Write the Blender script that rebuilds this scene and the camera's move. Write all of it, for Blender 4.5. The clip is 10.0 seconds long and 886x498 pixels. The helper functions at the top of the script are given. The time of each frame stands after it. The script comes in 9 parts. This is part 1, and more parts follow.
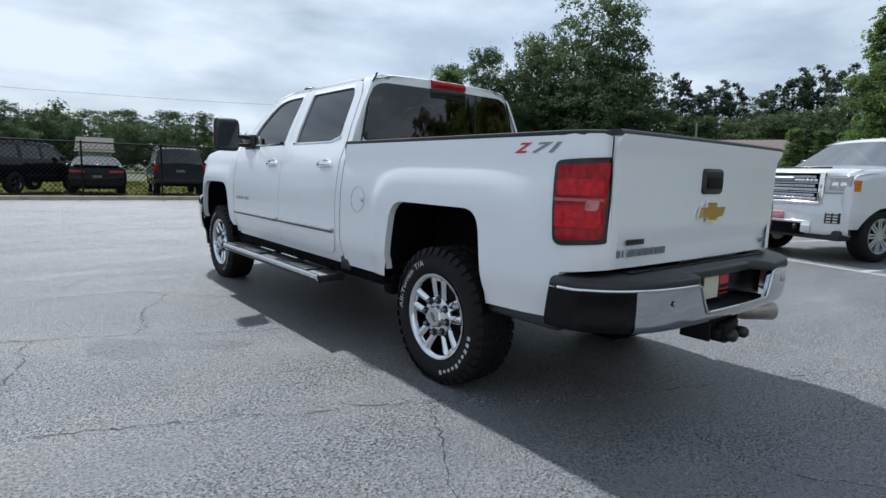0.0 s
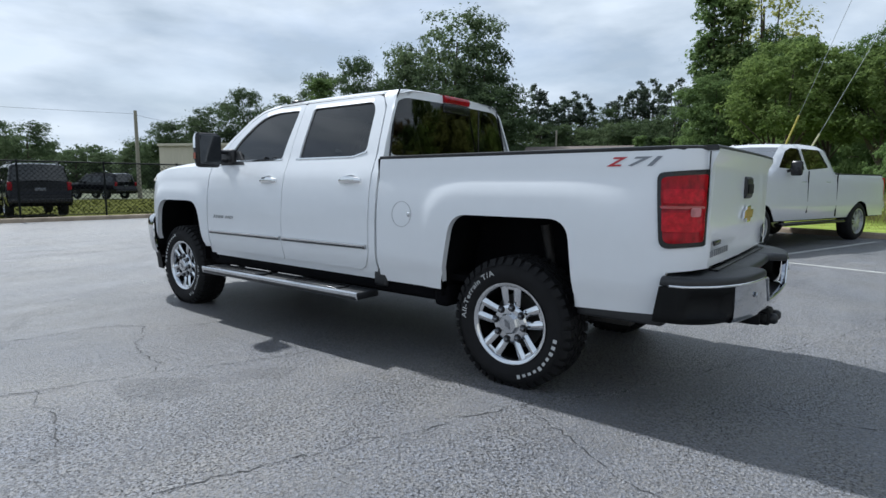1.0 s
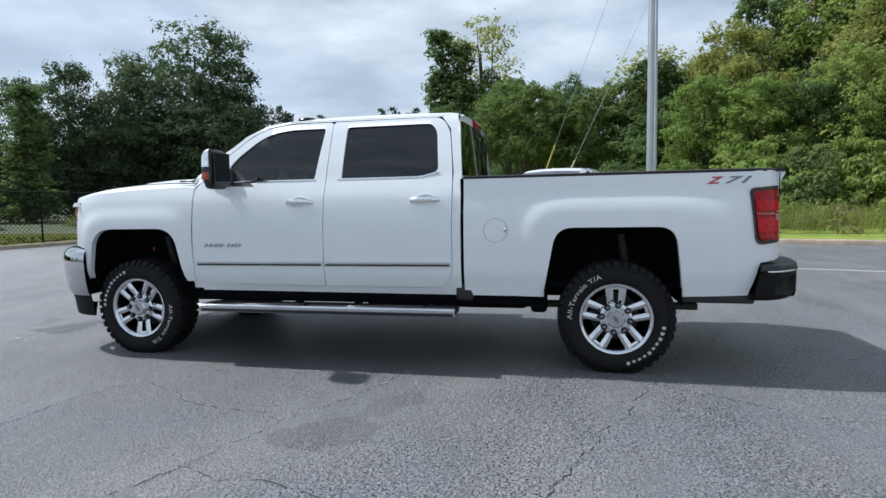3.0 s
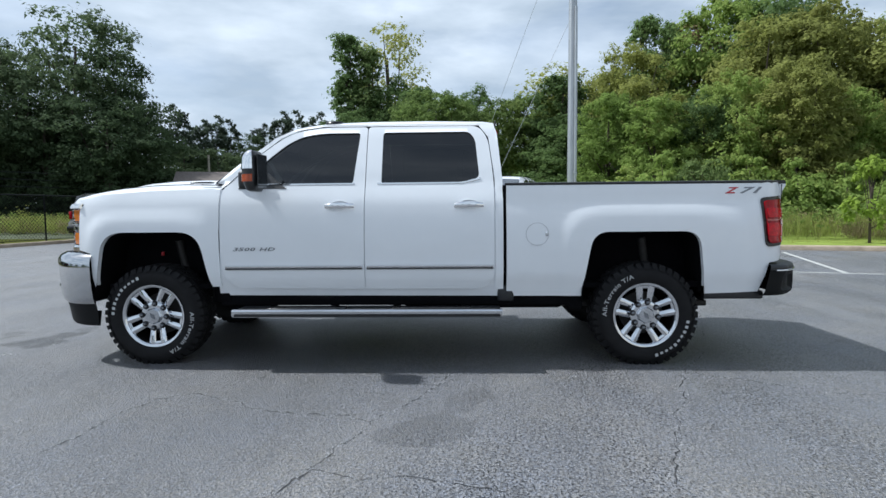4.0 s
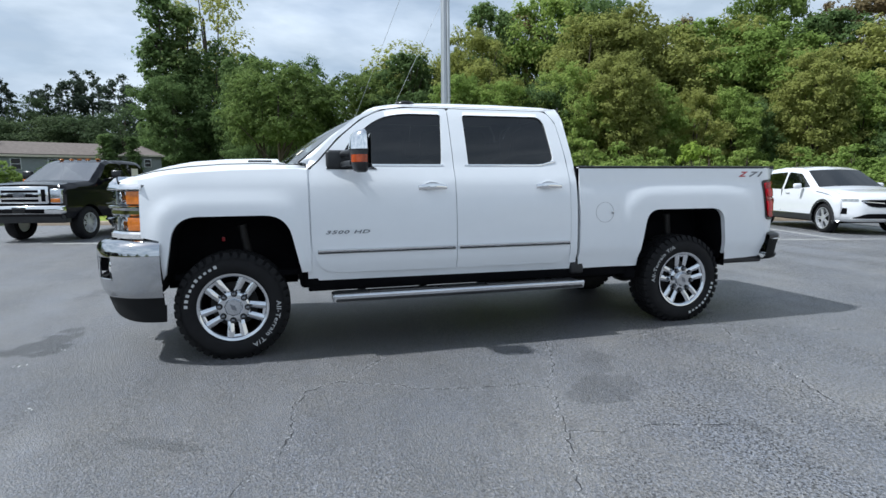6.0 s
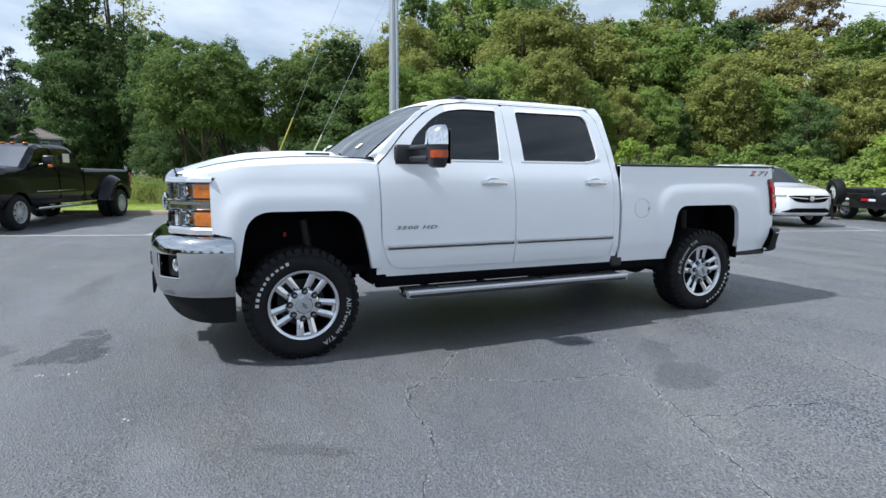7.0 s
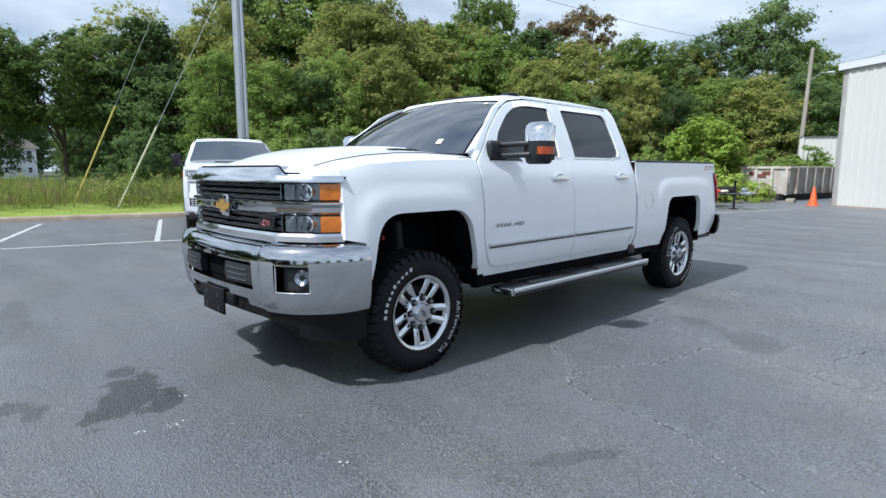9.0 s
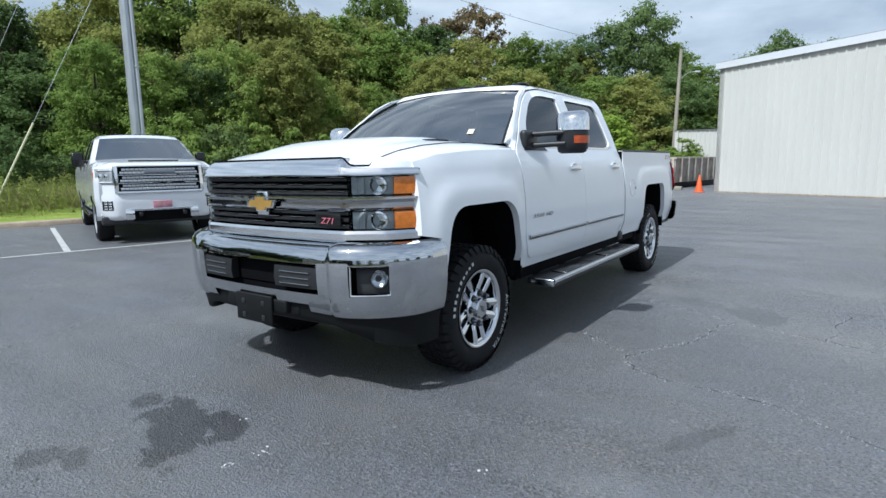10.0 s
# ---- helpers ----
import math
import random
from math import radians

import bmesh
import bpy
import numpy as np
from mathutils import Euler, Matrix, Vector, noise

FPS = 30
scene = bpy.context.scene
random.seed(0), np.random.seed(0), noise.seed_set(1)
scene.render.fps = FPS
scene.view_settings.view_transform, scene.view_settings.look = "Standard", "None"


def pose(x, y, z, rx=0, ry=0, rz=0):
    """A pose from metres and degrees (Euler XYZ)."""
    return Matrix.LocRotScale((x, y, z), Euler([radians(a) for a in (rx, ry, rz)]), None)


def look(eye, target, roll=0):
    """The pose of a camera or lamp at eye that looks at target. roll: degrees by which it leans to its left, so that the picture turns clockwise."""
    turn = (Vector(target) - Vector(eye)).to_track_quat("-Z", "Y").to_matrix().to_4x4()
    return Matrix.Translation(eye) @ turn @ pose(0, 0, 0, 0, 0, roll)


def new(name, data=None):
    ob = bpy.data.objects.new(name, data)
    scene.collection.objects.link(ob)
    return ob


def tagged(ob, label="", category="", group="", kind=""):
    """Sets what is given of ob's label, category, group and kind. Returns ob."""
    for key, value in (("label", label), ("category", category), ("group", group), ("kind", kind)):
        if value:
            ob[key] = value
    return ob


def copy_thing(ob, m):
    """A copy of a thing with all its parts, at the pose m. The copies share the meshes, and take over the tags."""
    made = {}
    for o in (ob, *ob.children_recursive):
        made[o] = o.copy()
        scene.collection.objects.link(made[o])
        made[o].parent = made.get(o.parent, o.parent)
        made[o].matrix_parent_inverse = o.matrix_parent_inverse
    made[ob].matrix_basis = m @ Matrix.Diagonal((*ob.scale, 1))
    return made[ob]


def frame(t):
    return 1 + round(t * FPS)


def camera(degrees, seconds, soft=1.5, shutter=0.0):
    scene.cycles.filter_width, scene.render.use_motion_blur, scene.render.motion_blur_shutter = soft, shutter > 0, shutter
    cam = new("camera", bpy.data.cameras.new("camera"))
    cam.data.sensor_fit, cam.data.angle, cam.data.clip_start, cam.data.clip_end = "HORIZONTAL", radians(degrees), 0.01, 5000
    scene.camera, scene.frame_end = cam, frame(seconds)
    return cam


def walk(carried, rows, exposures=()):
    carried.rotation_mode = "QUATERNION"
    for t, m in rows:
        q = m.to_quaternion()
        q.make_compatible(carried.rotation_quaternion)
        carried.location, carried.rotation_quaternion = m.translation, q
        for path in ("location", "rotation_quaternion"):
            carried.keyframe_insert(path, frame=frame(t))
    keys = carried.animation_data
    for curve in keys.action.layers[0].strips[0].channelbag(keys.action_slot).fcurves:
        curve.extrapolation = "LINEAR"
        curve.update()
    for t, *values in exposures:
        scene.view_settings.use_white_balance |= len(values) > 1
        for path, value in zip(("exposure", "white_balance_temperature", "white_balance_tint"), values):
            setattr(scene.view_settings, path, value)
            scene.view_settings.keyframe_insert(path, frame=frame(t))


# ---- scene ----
from mathutils import geometry

cam = camera(76.5, 10.0)
PATH = [
    (0, (-2.946, -2.509, 1.222), (-1.698, -0.969, 0.955), 1.7),
    (0.5, (-3.402, -2.117, 1.23), (-1.986, -0.73, 0.965), 0.9),
    (1, (-3.84, -1.738, 1.237), (-2.273, -0.517, 1.006), 0.2),
    (1.5, (-4.2, -1.234, 1.262), (-2.503, -0.199, 1.038), -0.5),
    (2, (-4.589, -0.754, 1.242), (-2.78, 0.076, 1.049), -0.8),
    (2.5, (-4.844, -0.19, 1.226), (-2.949, 0.426, 1.052), -1.1),
    (4, (-5.338, 1.416, 1.227), (-3.344, 1.488, 1.086), -0.5),
    (4.5, (-5.391, 1.96, 1.214), (-3.399, 1.871, 1.064), -0.5),
    (5, (-5.418, 2.506, 1.211), (-3.44, 2.269, 1.038), -0.7),
    (5.5, (-5.397, 3.004, 1.242), (-3.446, 2.608, 1.044), -0.7),
    (7, (-4.939, 4.603, 1.326), (-3.13, 3.794, 1.062), 0.4),
    (7.5, (-4.735, 5.095, 1.33), (-2.992, 4.149, 1.077), 0.6),
    (8, (-4.401, 5.545, 1.335), (-2.741, 4.462, 1.071), 0.6),
    (8.5, (-4.072, 5.999, 1.314), (-2.519, 4.768, 1.044), 0.3),
    (9, (-3.681, 6.32, 1.327), (-2.25, 4.951, 1.05), 0.0),
    (9.5, (-3.268, 6.658, 1.312), (-1.968, 5.163, 1.039), -0.5),
    (10, (-2.794, 6.902, 1.3), (-1.652, 5.287, 1.007), -1.1),
]
EXPOSURE = [(0.0, 0.40, 5850.0, 7.5), (1.0, 0.38, 5850.0, 7.5), (2.5, 0.39, 5850.0, 7.5), (4.5, 0.46, 5780.0, 6.5), (5.5, 0.46, 5780.0, 6.5), (7.5, 0.57, 5700.0, 8.0), (8.5, 0.57, 5680.0, 8.0), (10.0, 0.37, 5640.0, 6.0)]
walk(cam, [(t, look(eye, target, roll)) for t, eye, target, roll in PATH], EXPOSURE)

# ---- light: hazy sky with cloud, one veiled sun ahead of the truck ----
SUN = Vector((0.175, 1.09, 1.5)).normalized()
world = bpy.data.worlds.new("world")
scene.world = world
world.use_nodes = True
wn, wl = world.node_tree.nodes, world.node_tree.links
wn.clear()
sky = wn.new("ShaderNodeTexSky")
sky.sky_type, sky.sun_disc = "NISHITA", False
sky.sun_elevation = math.asin(SUN.z)
sky.sun_rotation = math.atan2(SUN.x, SUN.y)
sky.dust_density, sky.air_density = 2.5, 1.0
wco = wn.new("ShaderNodeTexCoord")
wmap = wn.new("ShaderNodeMapping")
wmap.inputs["Scale"].default_value = (1.0, 1.0, 3.2)
wl.new(wco.outputs["Generated"], wmap.inputs["Vector"])
cloud = wn.new("ShaderNodeTexNoise")
cloud.inputs["Scale"].default_value, cloud.inputs["Detail"].default_value = 2.6, 7.0
cloud.inputs["Roughness"].default_value, cloud.inputs["Distortion"].default_value = 0.55, 0.35
wl.new(wmap.outputs[0], cloud.inputs["Vector"])
cover = wn.new("ShaderNodeValToRGB")
cover.color_ramp.elements[0].position, cover.color_ramp.elements[1].position = 0.28, 0.50
cover.color_ramp.elements[0].color = (0.5, 0.5, 0.5, 1)
wl.new(cloud.outputs["Fac"], cover.inputs["Fac"])
tone = wn.new("ShaderNodeTexNoise")
tone.inputs["Scale"].default_value, tone.inputs["Detail"].default_value = 4.5, 6.0
wl.new(wmap.outputs[0], tone.inputs["Vector"])
shade = wn.new("ShaderNodeValToRGB")
shade.color_ramp.elements[0].color, shade.color_ramp.elements[0].position = (4.55, 5.1, 5.7, 1), 0.36
shade.color_ramp.elements[1].color, shade.color_ramp.elements[1].position = (7.5, 7.9, 8.35, 1), 0.66
wl.new(tone.outputs["Fac"], shade.inputs["Fac"])
height = wn.new("ShaderNodeSeparateXYZ")
wl.new(wco.outputs["Generated"], height.inputs[0])
thin = wn.new("ShaderNodeMapRange")
thin.interpolation_type = "SMOOTHSTEP"
thin.inputs[1].default_value, thin.inputs[2].default_value = 0.50, 0.92
thin.inputs[3].default_value, thin.inputs[4].default_value = 1.0, 0.52
wl.new(height.outputs[2], thin.inputs[0])
cover_up = wn.new("ShaderNodeMath")
cover_up.operation = "MULTIPLY"
wl.new(cover.outputs["Color"], cover_up.inputs[0])
wl.new(thin.outputs[0], cover_up.inputs[1])
wmix = wn.new("ShaderNodeMix")
wmix.data_type = "RGBA"
wl.new(cover_up.outputs[0], wmix.inputs["Factor"])
wl.new(sky.outputs[0], wmix.inputs[6])
wl.new(shade.outputs["Color"], wmix.inputs[7])
wbg = wn.new("ShaderNodeBackground")
wbg.inputs["Strength"].default_value = 0.086
wl.new(wmix.outputs[2], wbg.inputs["Color"])
wout = wn.new("ShaderNodeOutputWorld")
wl.new(wbg.outputs[0], wout.inputs["Surface"])

sun_data = bpy.data.lights.new("sun", "SUN")
sun_data.energy, sun_data.angle, sun_data.color = 3.65, radians(1.6), (1.0, 0.96, 0.90)
sun_ob = new("sun", sun_data)
sun_ob.matrix_world = look(SUN * 60, (0, 0, 0))


# ---- materials ----
def mat(name, color, rough=0.5, metal=0.0, vary=0.0, scale=8.0, bump=0.0, bump_scale=60.0, coat=0.0, rough_vary=0.0, island=0.0, spec=0.5, color2=None, stretch=(1, 1, 1), piece=0.0):
    """A principled surface: colour varied by broad and fine noise, with fine relief."""
    m = bpy.data.materials.new(name)
    m.use_nodes = True
    n, l = m.node_tree.nodes, m.node_tree.links
    b = n["Principled BSDF"]
    b.inputs["Roughness"].default_value, b.inputs["Metallic"].default_value = rough, metal
    b.inputs["Coat Weight"].default_value, b.inputs["Specular IOR Level"].default_value = coat, spec
    b.inputs["Coat Roughness"].default_value = 0.03
    b.inputs["Base Color"].default_value = (*color, 1)
    co = n.new("ShaderNodeTexCoord")
    mp = n.new("ShaderNodeMapping")
    mp.inputs["Scale"].default_value = stretch
    l.new(co.outputs["Object"], mp.inputs["Vector"])
    if vary or island or color2 or piece:
        a = n.new("ShaderNodeTexNoise")
        a.inputs["Scale"].default_value, a.inputs["Detail"].default_value = scale, 5
        l.new(mp.outputs[0], a.inputs["Vector"])
        f = n.new("ShaderNodeTexNoise")
        f.inputs["Scale"].default_value, f.inputs["Detail"].default_value = scale * 9, 3
        l.new(mp.outputs[0], f.inputs["Vector"])
        s = n.new("ShaderNodeMath")
        s.operation = "MULTIPLY_ADD"
        s.inputs[1].default_value = 0.45
        l.new(f.outputs["Fac"], s.inputs[0])
        l.new(a.outputs["Fac"], s.inputs[2])
        last = s
        for kind, amount in (("ShaderNodeNewGeometry", island), ("ShaderNodeObjectInfo", piece)):
            if amount:
                g = n.new(kind)
                k = n.new("ShaderNodeMath")
                k.operation = "MULTIPLY_ADD"
                k.inputs[1].default_value = amount
                l.new(g.outputs["Random Per Island" if kind == "ShaderNodeNewGeometry" else "Random"], k.inputs[0])
                l.new(last.outputs[0], k.inputs[2])
                last = k
        top = 0.72 + 0.5 * (island + piece)
        r = n.new("ShaderNodeMapRange")
        r.inputs[1].default_value, r.inputs[2].default_value = top - 0.3 - 0.4 * (island + piece), top + 0.3 + 0.4 * (island + piece)
        l.new(last.outputs[0], r.inputs[0])
        x = n.new("ShaderNodeMix")
        x.data_type = "RGBA"
        l.new(r.outputs[0], x.inputs["Factor"])
        lo = color2 or [c * (1 - vary) for c in color]
        hi = color if color2 else [min(1, c * (1 + vary)) for c in color]
        x.inputs[6].default_value, x.inputs[7].default_value = (*lo, 1), (*hi, 1)
        l.new(x.outputs[2], b.inputs["Base Color"])
        if rough_vary:
            q = n.new("ShaderNodeMapRange")
            q.inputs[3].default_value, q.inputs[4].default_value = rough - rough_vary, rough + rough_vary
            l.new(a.outputs["Fac"], q.inputs[0])
            l.new(q.outputs[0], b.inputs["Roughness"])
    if bump:
        t = n.new("ShaderNodeTexNoise")
        t.inputs["Scale"].default_value, t.inputs["Detail"].default_value = bump_scale, 4
        l.new(mp.outputs[0], t.inputs["Vector"])
        u = n.new("ShaderNodeBump")
        u.inputs["Strength"].default_value, u.inputs["Distance"].default_value = bump, 0.01
        l.new(t.outputs["Fac"], u.inputs["Height"])
        l.new(u.outputs[0], b.inputs["Normal"])
    return m


def glass(name, tint, ior=1.5, gloss=1.0):
    """A tinted pane: clear straight through, with a mirror gloss that grows at a slant."""
    m = bpy.data.materials.new(name)
    m.use_nodes = True
    n, l = m.node_tree.nodes, m.node_tree.links
    n.clear()
    f = n.new("ShaderNodeFresnel")
    f.inputs["IOR"].default_value = ior
    t = n.new("ShaderNodeBsdfTransparent")
    t.inputs["Color"].default_value = (*tint, 1)
    g = n.new("ShaderNodeBsdfGlossy")
    g.inputs["Roughness"].default_value = 0.02
    g.inputs["Color"].default_value = (gloss, gloss, gloss, 1)
    x = n.new("ShaderNodeMixShader")
    o = n.new("ShaderNodeOutputMaterial")
    l.new(f.outputs[0], x.inputs[0])
    l.new(t.outputs[0], x.inputs[1])
    l.new(g.outputs[0], x.inputs[2])
    l.new(x.outputs[0], o.inputs["Surface"])
    return m


WHITE = mat("white_paint", (0.785, 0.806, 0.83), 0.28, vary=0.02, scale=1.3, coat=0.4, bump=0.015, bump_scale=220)
WHITE_B = mat("white_paint_other", (0.68, 0.69, 0.71), 0.22, vary=0.03, scale=1.3, coat=0.8)
BLACK_P = mat("black_paint", (0.004, 0.004, 0.006), 0.10, vary=0.3, scale=2, coat=0.0)
BLACK_P.node_tree.nodes["Principled BSDF"].inputs["Specular IOR Level"].default_value = 0.28
GREY_P = mat("pewter_paint", (0.17, 0.165, 0.15), 0.3, metal=0.35, vary=0.06, scale=2, coat=0.6)
CHROME = mat("chrome", (0.78, 0.79, 0.80), 0.06, 1.0, vary=0.05, scale=5, rough_vary=0.02)
CHROME_W = mat("wheel_chrome", (0.66, 0.68, 0.71), 0.04, 1.0, vary=0.08, scale=6, rough_vary=0.02)
CHROME_F = mat("bumper_chrome", (0.53, 0.545, 0.565), 0.05, 1.0, vary=0.06, scale=3, rough_vary=0.03)
# Chrome nuts, toned dark for the dark surroundings they reflect.
NUT = mat("darkened_chrome_nut", (0.17, 0.175, 0.185), 0.12, 1.0, vary=0.2, scale=30)
# Same chrome, made darker for the grey reflection on the grille band.
CHROME_D = mat("toned_down_chrome", (0.58, 0.59, 0.61), 0.05, 1.0, vary=0.1, scale=6, rough_vary=0.03)
CHROME_S = mat("satin_chrome", (0.55, 0.57, 0.60), 0.2, 1.0, vary=0.08, scale=4, rough_vary=0.05)
PLASTIC = mat("black_plastic", (0.016, 0.017, 0.019), 0.45, vary=0.25, scale=6, bump=0.1, bump_scale=400)
DAM = mat("matt_black_valance", (0.007, 0.0075, 0.008), 0.6, vary=0.3, scale=8, spec=0.2, bump=0.1, bump_scale=300)
TRIM = mat("gloss_black_trim", (0.008, 0.008, 0.009), 0.25, vary=0.2, scale=8)
# Near black, gloss cut: shade under and inside the vehicles is in the colour.
DARK = mat("shade_black", (0.003, 0.003, 0.004), 0.9, vary=0.4, scale=5, bump=0.3)
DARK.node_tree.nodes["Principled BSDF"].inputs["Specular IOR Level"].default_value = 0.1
STEEL = mat("underbody_steel", (0.035, 0.033, 0.031), 0.6, 0.3, vary=0.4, scale=9, bump=0.3, bump_scale=90)
RUBBER = mat("tyre_rubber", (0.0075, 0.0075, 0.0085), 0.75, spec=0.3, vary=0.35, scale=14, bump=0.25, bump_scale=180)
LETTER = mat("white_sidewall_letter", (0.50, 0.51, 0.51), 0.6, vary=0.15, scale=30)
TINT = glass("tinted_glass", (0.055, 0.058, 0.062), 1.65)
CLEAR = glass("windscreen_glass", (0.36, 0.43, 0.42), 5.0, 0.97)
LENS = glass("clear_lens", (0.88, 0.90, 0.91), 1.22)
RED = mat("red_lens", (0.30, 0.003, 0.010), 0.16, vary=0.6, scale=34, coat=0.12, stretch=(1, 1, 0.5))
LAMP_BOWL = mat("lamp_bowl", (0.40, 0.42, 0.43), 0.4, 0.5, vary=0.3, scale=18)
DECAL_G = mat("decal_silver", (0.42, 0.43, 0.45), 0.35, 0.4, vary=0.1, scale=20)
ALLOY = mat("silver_alloy", (0.55, 0.56, 0.58), 0.32, 0.55, vary=0.08, scale=10)
RED_B = mat("bright_red_lens", (0.46, 0.006, 0.016), 0.16, vary=0.5, scale=42, coat=0.12)
for lens in (RED, RED_B):
    lens.node_tree.nodes["Principled BSDF"].inputs["Specular IOR Level"].default_value = 0.2
RED_D = mat("dark_red_lens", (0.34, 0.006, 0.012), 0.12, vary=0.15, scale=18, coat=1.0)
AMBER = mat("amber_lens", (0.58, 0.17, 0.02), 0.14, vary=0.3, scale=36, coat=0.35)
AMBER_D = mat("deep_amber_lens", (0.36, 0.06, 0.012), 0.16, vary=0.3, scale=36, coat=0.3)
REVERSE = mat("pink_reverse_lens", (0.50, 0.17, 0.18), 0.2, vary=0.2, scale=30, coat=0.2)
GOLD = mat("gold_emblem", (0.56, 0.34, 0.09), 0.3, 0.55, vary=0.1, scale=20)
BADGE_PINK = mat("badge_pink", (0.62, 0.16, 0.20), 0.35, vary=0.1, scale=20)
BADGE_RED = mat("badge_red", (0.45, 0.02, 0.03), 0.3, vary=0.1, scale=20)
BADGE_GREY = mat("badge_grey", (0.20, 0.21, 0.23), 0.3, 0.5, vary=0.1, scale=20)
CREAM = mat("cream_card", (0.62, 0.58, 0.46), 0.6, vary=0.08, scale=20)
SEAT = mat("seat_fabric", (0.05, 0.05, 0.043), 0.8, vary=0.2, scale=20, bump=0.2)
# Mirror glass coloured dark in place of the dark reflection it shows.
DARK_MIRROR = mat("dark_toned_mirror", (0.05, 0.055, 0.06), 0.05, 0.6, vary=0.2, scale=6)
EXHAUST = mat("exhaust_steel", (0.36, 0.33, 0.29), 0.4, 0.9, vary=0.25, scale=12)
PAINT_LINE = mat("line_paint", (0.44, 0.44, 0.42), 0.7, vary=0.3, scale=6, bump=0.3, bump_scale=90)
KERB = mat("kerb_concrete", (0.36, 0.29, 0.215), 0.85, vary=0.35, scale=2.5, bump=0.5, bump_scale=60)
BARK = mat("bark", (0.085, 0.065, 0.05), 0.9, vary=0.4, scale=6, bump=0.6, bump_scale=20, stretch=(1, 1, 0.3))


def leaf(name, color, dry, amount=0.35):
    """Foliage: each spray its own shade between a fresh and a drier green, some light passing through."""
    m = bpy.data.materials.new(name)
    m.use_nodes = True
    n, l = m.node_tree.nodes, m.node_tree.links
    b = n["Principled BSDF"]
    b.inputs["Roughness"].default_value, b.inputs["Specular IOR Level"].default_value = 0.92, 0.25
    g, o = n.new("ShaderNodeNewGeometry"), n.new("ShaderNodeObjectInfo")
    a = n.new("ShaderNodeMath")
    a.operation = "MULTIPLY_ADD"
    a.inputs[1].default_value = 0.62
    l.new(o.outputs["Random"], a.inputs[0])
    c = n.new("ShaderNodeMath")
    c.operation = "MULTIPLY"
    c.inputs[1].default_value = 0.38
    l.new(g.outputs["Random Per Island"], c.inputs[0])
    l.new(c.outputs[0], a.inputs[2])
    r = n.new("ShaderNodeValToRGB")
    e = r.color_ramp.elements
    e[0].position, e[0].color = 0.0, (*[v * 0.55 for v in color], 1)
    e[1].position, e[1].color = 1.0, (*dry, 1)
    k = e.new(0.55)
    k.color = (*color, 1)
    l.new(a.outputs[0], r.inputs[0])
    l.new(r.outputs[0], b.inputs["Base Color"])
    t = n.new("ShaderNodeBsdfTranslucent")
    l.new(r.outputs[0], t.inputs["Color"])
    x = n.new("ShaderNodeMixShader")
    x.inputs[0].default_value = amount
    l.new(b.outputs[0], x.inputs[1])
    l.new(t.outputs[0], x.inputs[2])
    l.new(x.outputs[0], n["Material Output"].inputs["Surface"])
    return m


LEAF_A = leaf("leaf_green", (0.240, 0.335, 0.080), (0.375, 0.430, 0.122), 0.5)
LEAF_H = leaf("leaf_mid", (0.165, 0.235, 0.068), (0.245, 0.300, 0.095), 0.5)
LEAF_B = leaf("leaf_olive", (0.320, 0.345, 0.096), (0.420, 0.415, 0.140), 0.5)
LEAF_C = leaf("leaf_dark", (0.145, 0.220, 0.075), (0.225, 0.285, 0.102), 0.5)
LEAF_D = leaf("leaf_russet", (0.240, 0.190, 0.095), (0.310, 0.205, 0.120), 0.45)
LEAF_E = leaf("leaf_lime", (0.310, 0.420, 0.070), (0.410, 0.470, 0.110), 0.45)
# Far greens are lifted, the pine one also blued, to stand for haze.
LEAF_F = leaf("leaf_far", (0.100, 0.145, 0.068), (0.142, 0.180, 0.090), 0.5)
LEAF_P = leaf("leaf_pine_hazed", (0.098, 0.130, 0.088), (0.135, 0.165, 0.115), 0.45)
WEED_G = leaf("weed_green", (0.180, 0.260, 0.062), (0.270, 0.320, 0.090), 0.5)
WEED_D = leaf("weed_dry", (0.250, 0.215, 0.110), (0.330, 0.270, 0.150), 0.45)
WEED = leaf("weed_leaf", (0.330, 0.370, 0.100), (0.460, 0.430, 0.165), 0.5)
YARD_LEAF = leaf("yard_blade", (0.082, 0.092, 0.018), (0.115, 0.120, 0.028))
GRASS = leaf("lawn_blade", (0.350, 0.350, 0.095), (0.430, 0.405, 0.140))
YARD = mat("olive_yard_turf", (0.070, 0.076, 0.016), 1.0, vary=0.4, scale=0.8, bump=0.6, bump_scale=30, spec=0.03)
TURF = mat("turf_soil", (0.055, 0.068, 0.025), 0.9, vary=0.5, scale=0.6, bump=0.5, bump_scale=25)
SIDING = mat("white_metal_siding", (0.60, 0.585, 0.54), 0.45, vary=0.05, scale=0.8, stretch=(1, 1, 0.25))
CREAM_W = mat("cream_siding", (0.62, 0.56, 0.44), 0.6, vary=0.08, scale=0.7, stretch=(1, 1, 0.3))
ROOF_B = mat("brown_shingle", (0.15, 0.125, 0.11), 0.9, vary=0.3, scale=3, bump=0.4)
GREYWALL = mat("grey_lap_siding", (0.24, 0.26, 0.26), 0.7, vary=0.12, scale=2)
GALV = mat("galvanised_steel", (0.42, 0.44, 0.46), 0.5, 0.7, vary=0.15, scale=5, stretch=(1, 1, 0.2), rough_vary=0.12)
WIRE = mat("black_fence_wire", (0.009, 0.011, 0.011), 0.7, vary=0.2, spec=0.2)
GUARD_W = mat("bleached_wire_guard", (0.62, 0.58, 0.42), 0.6, vary=0.15, scale=6)
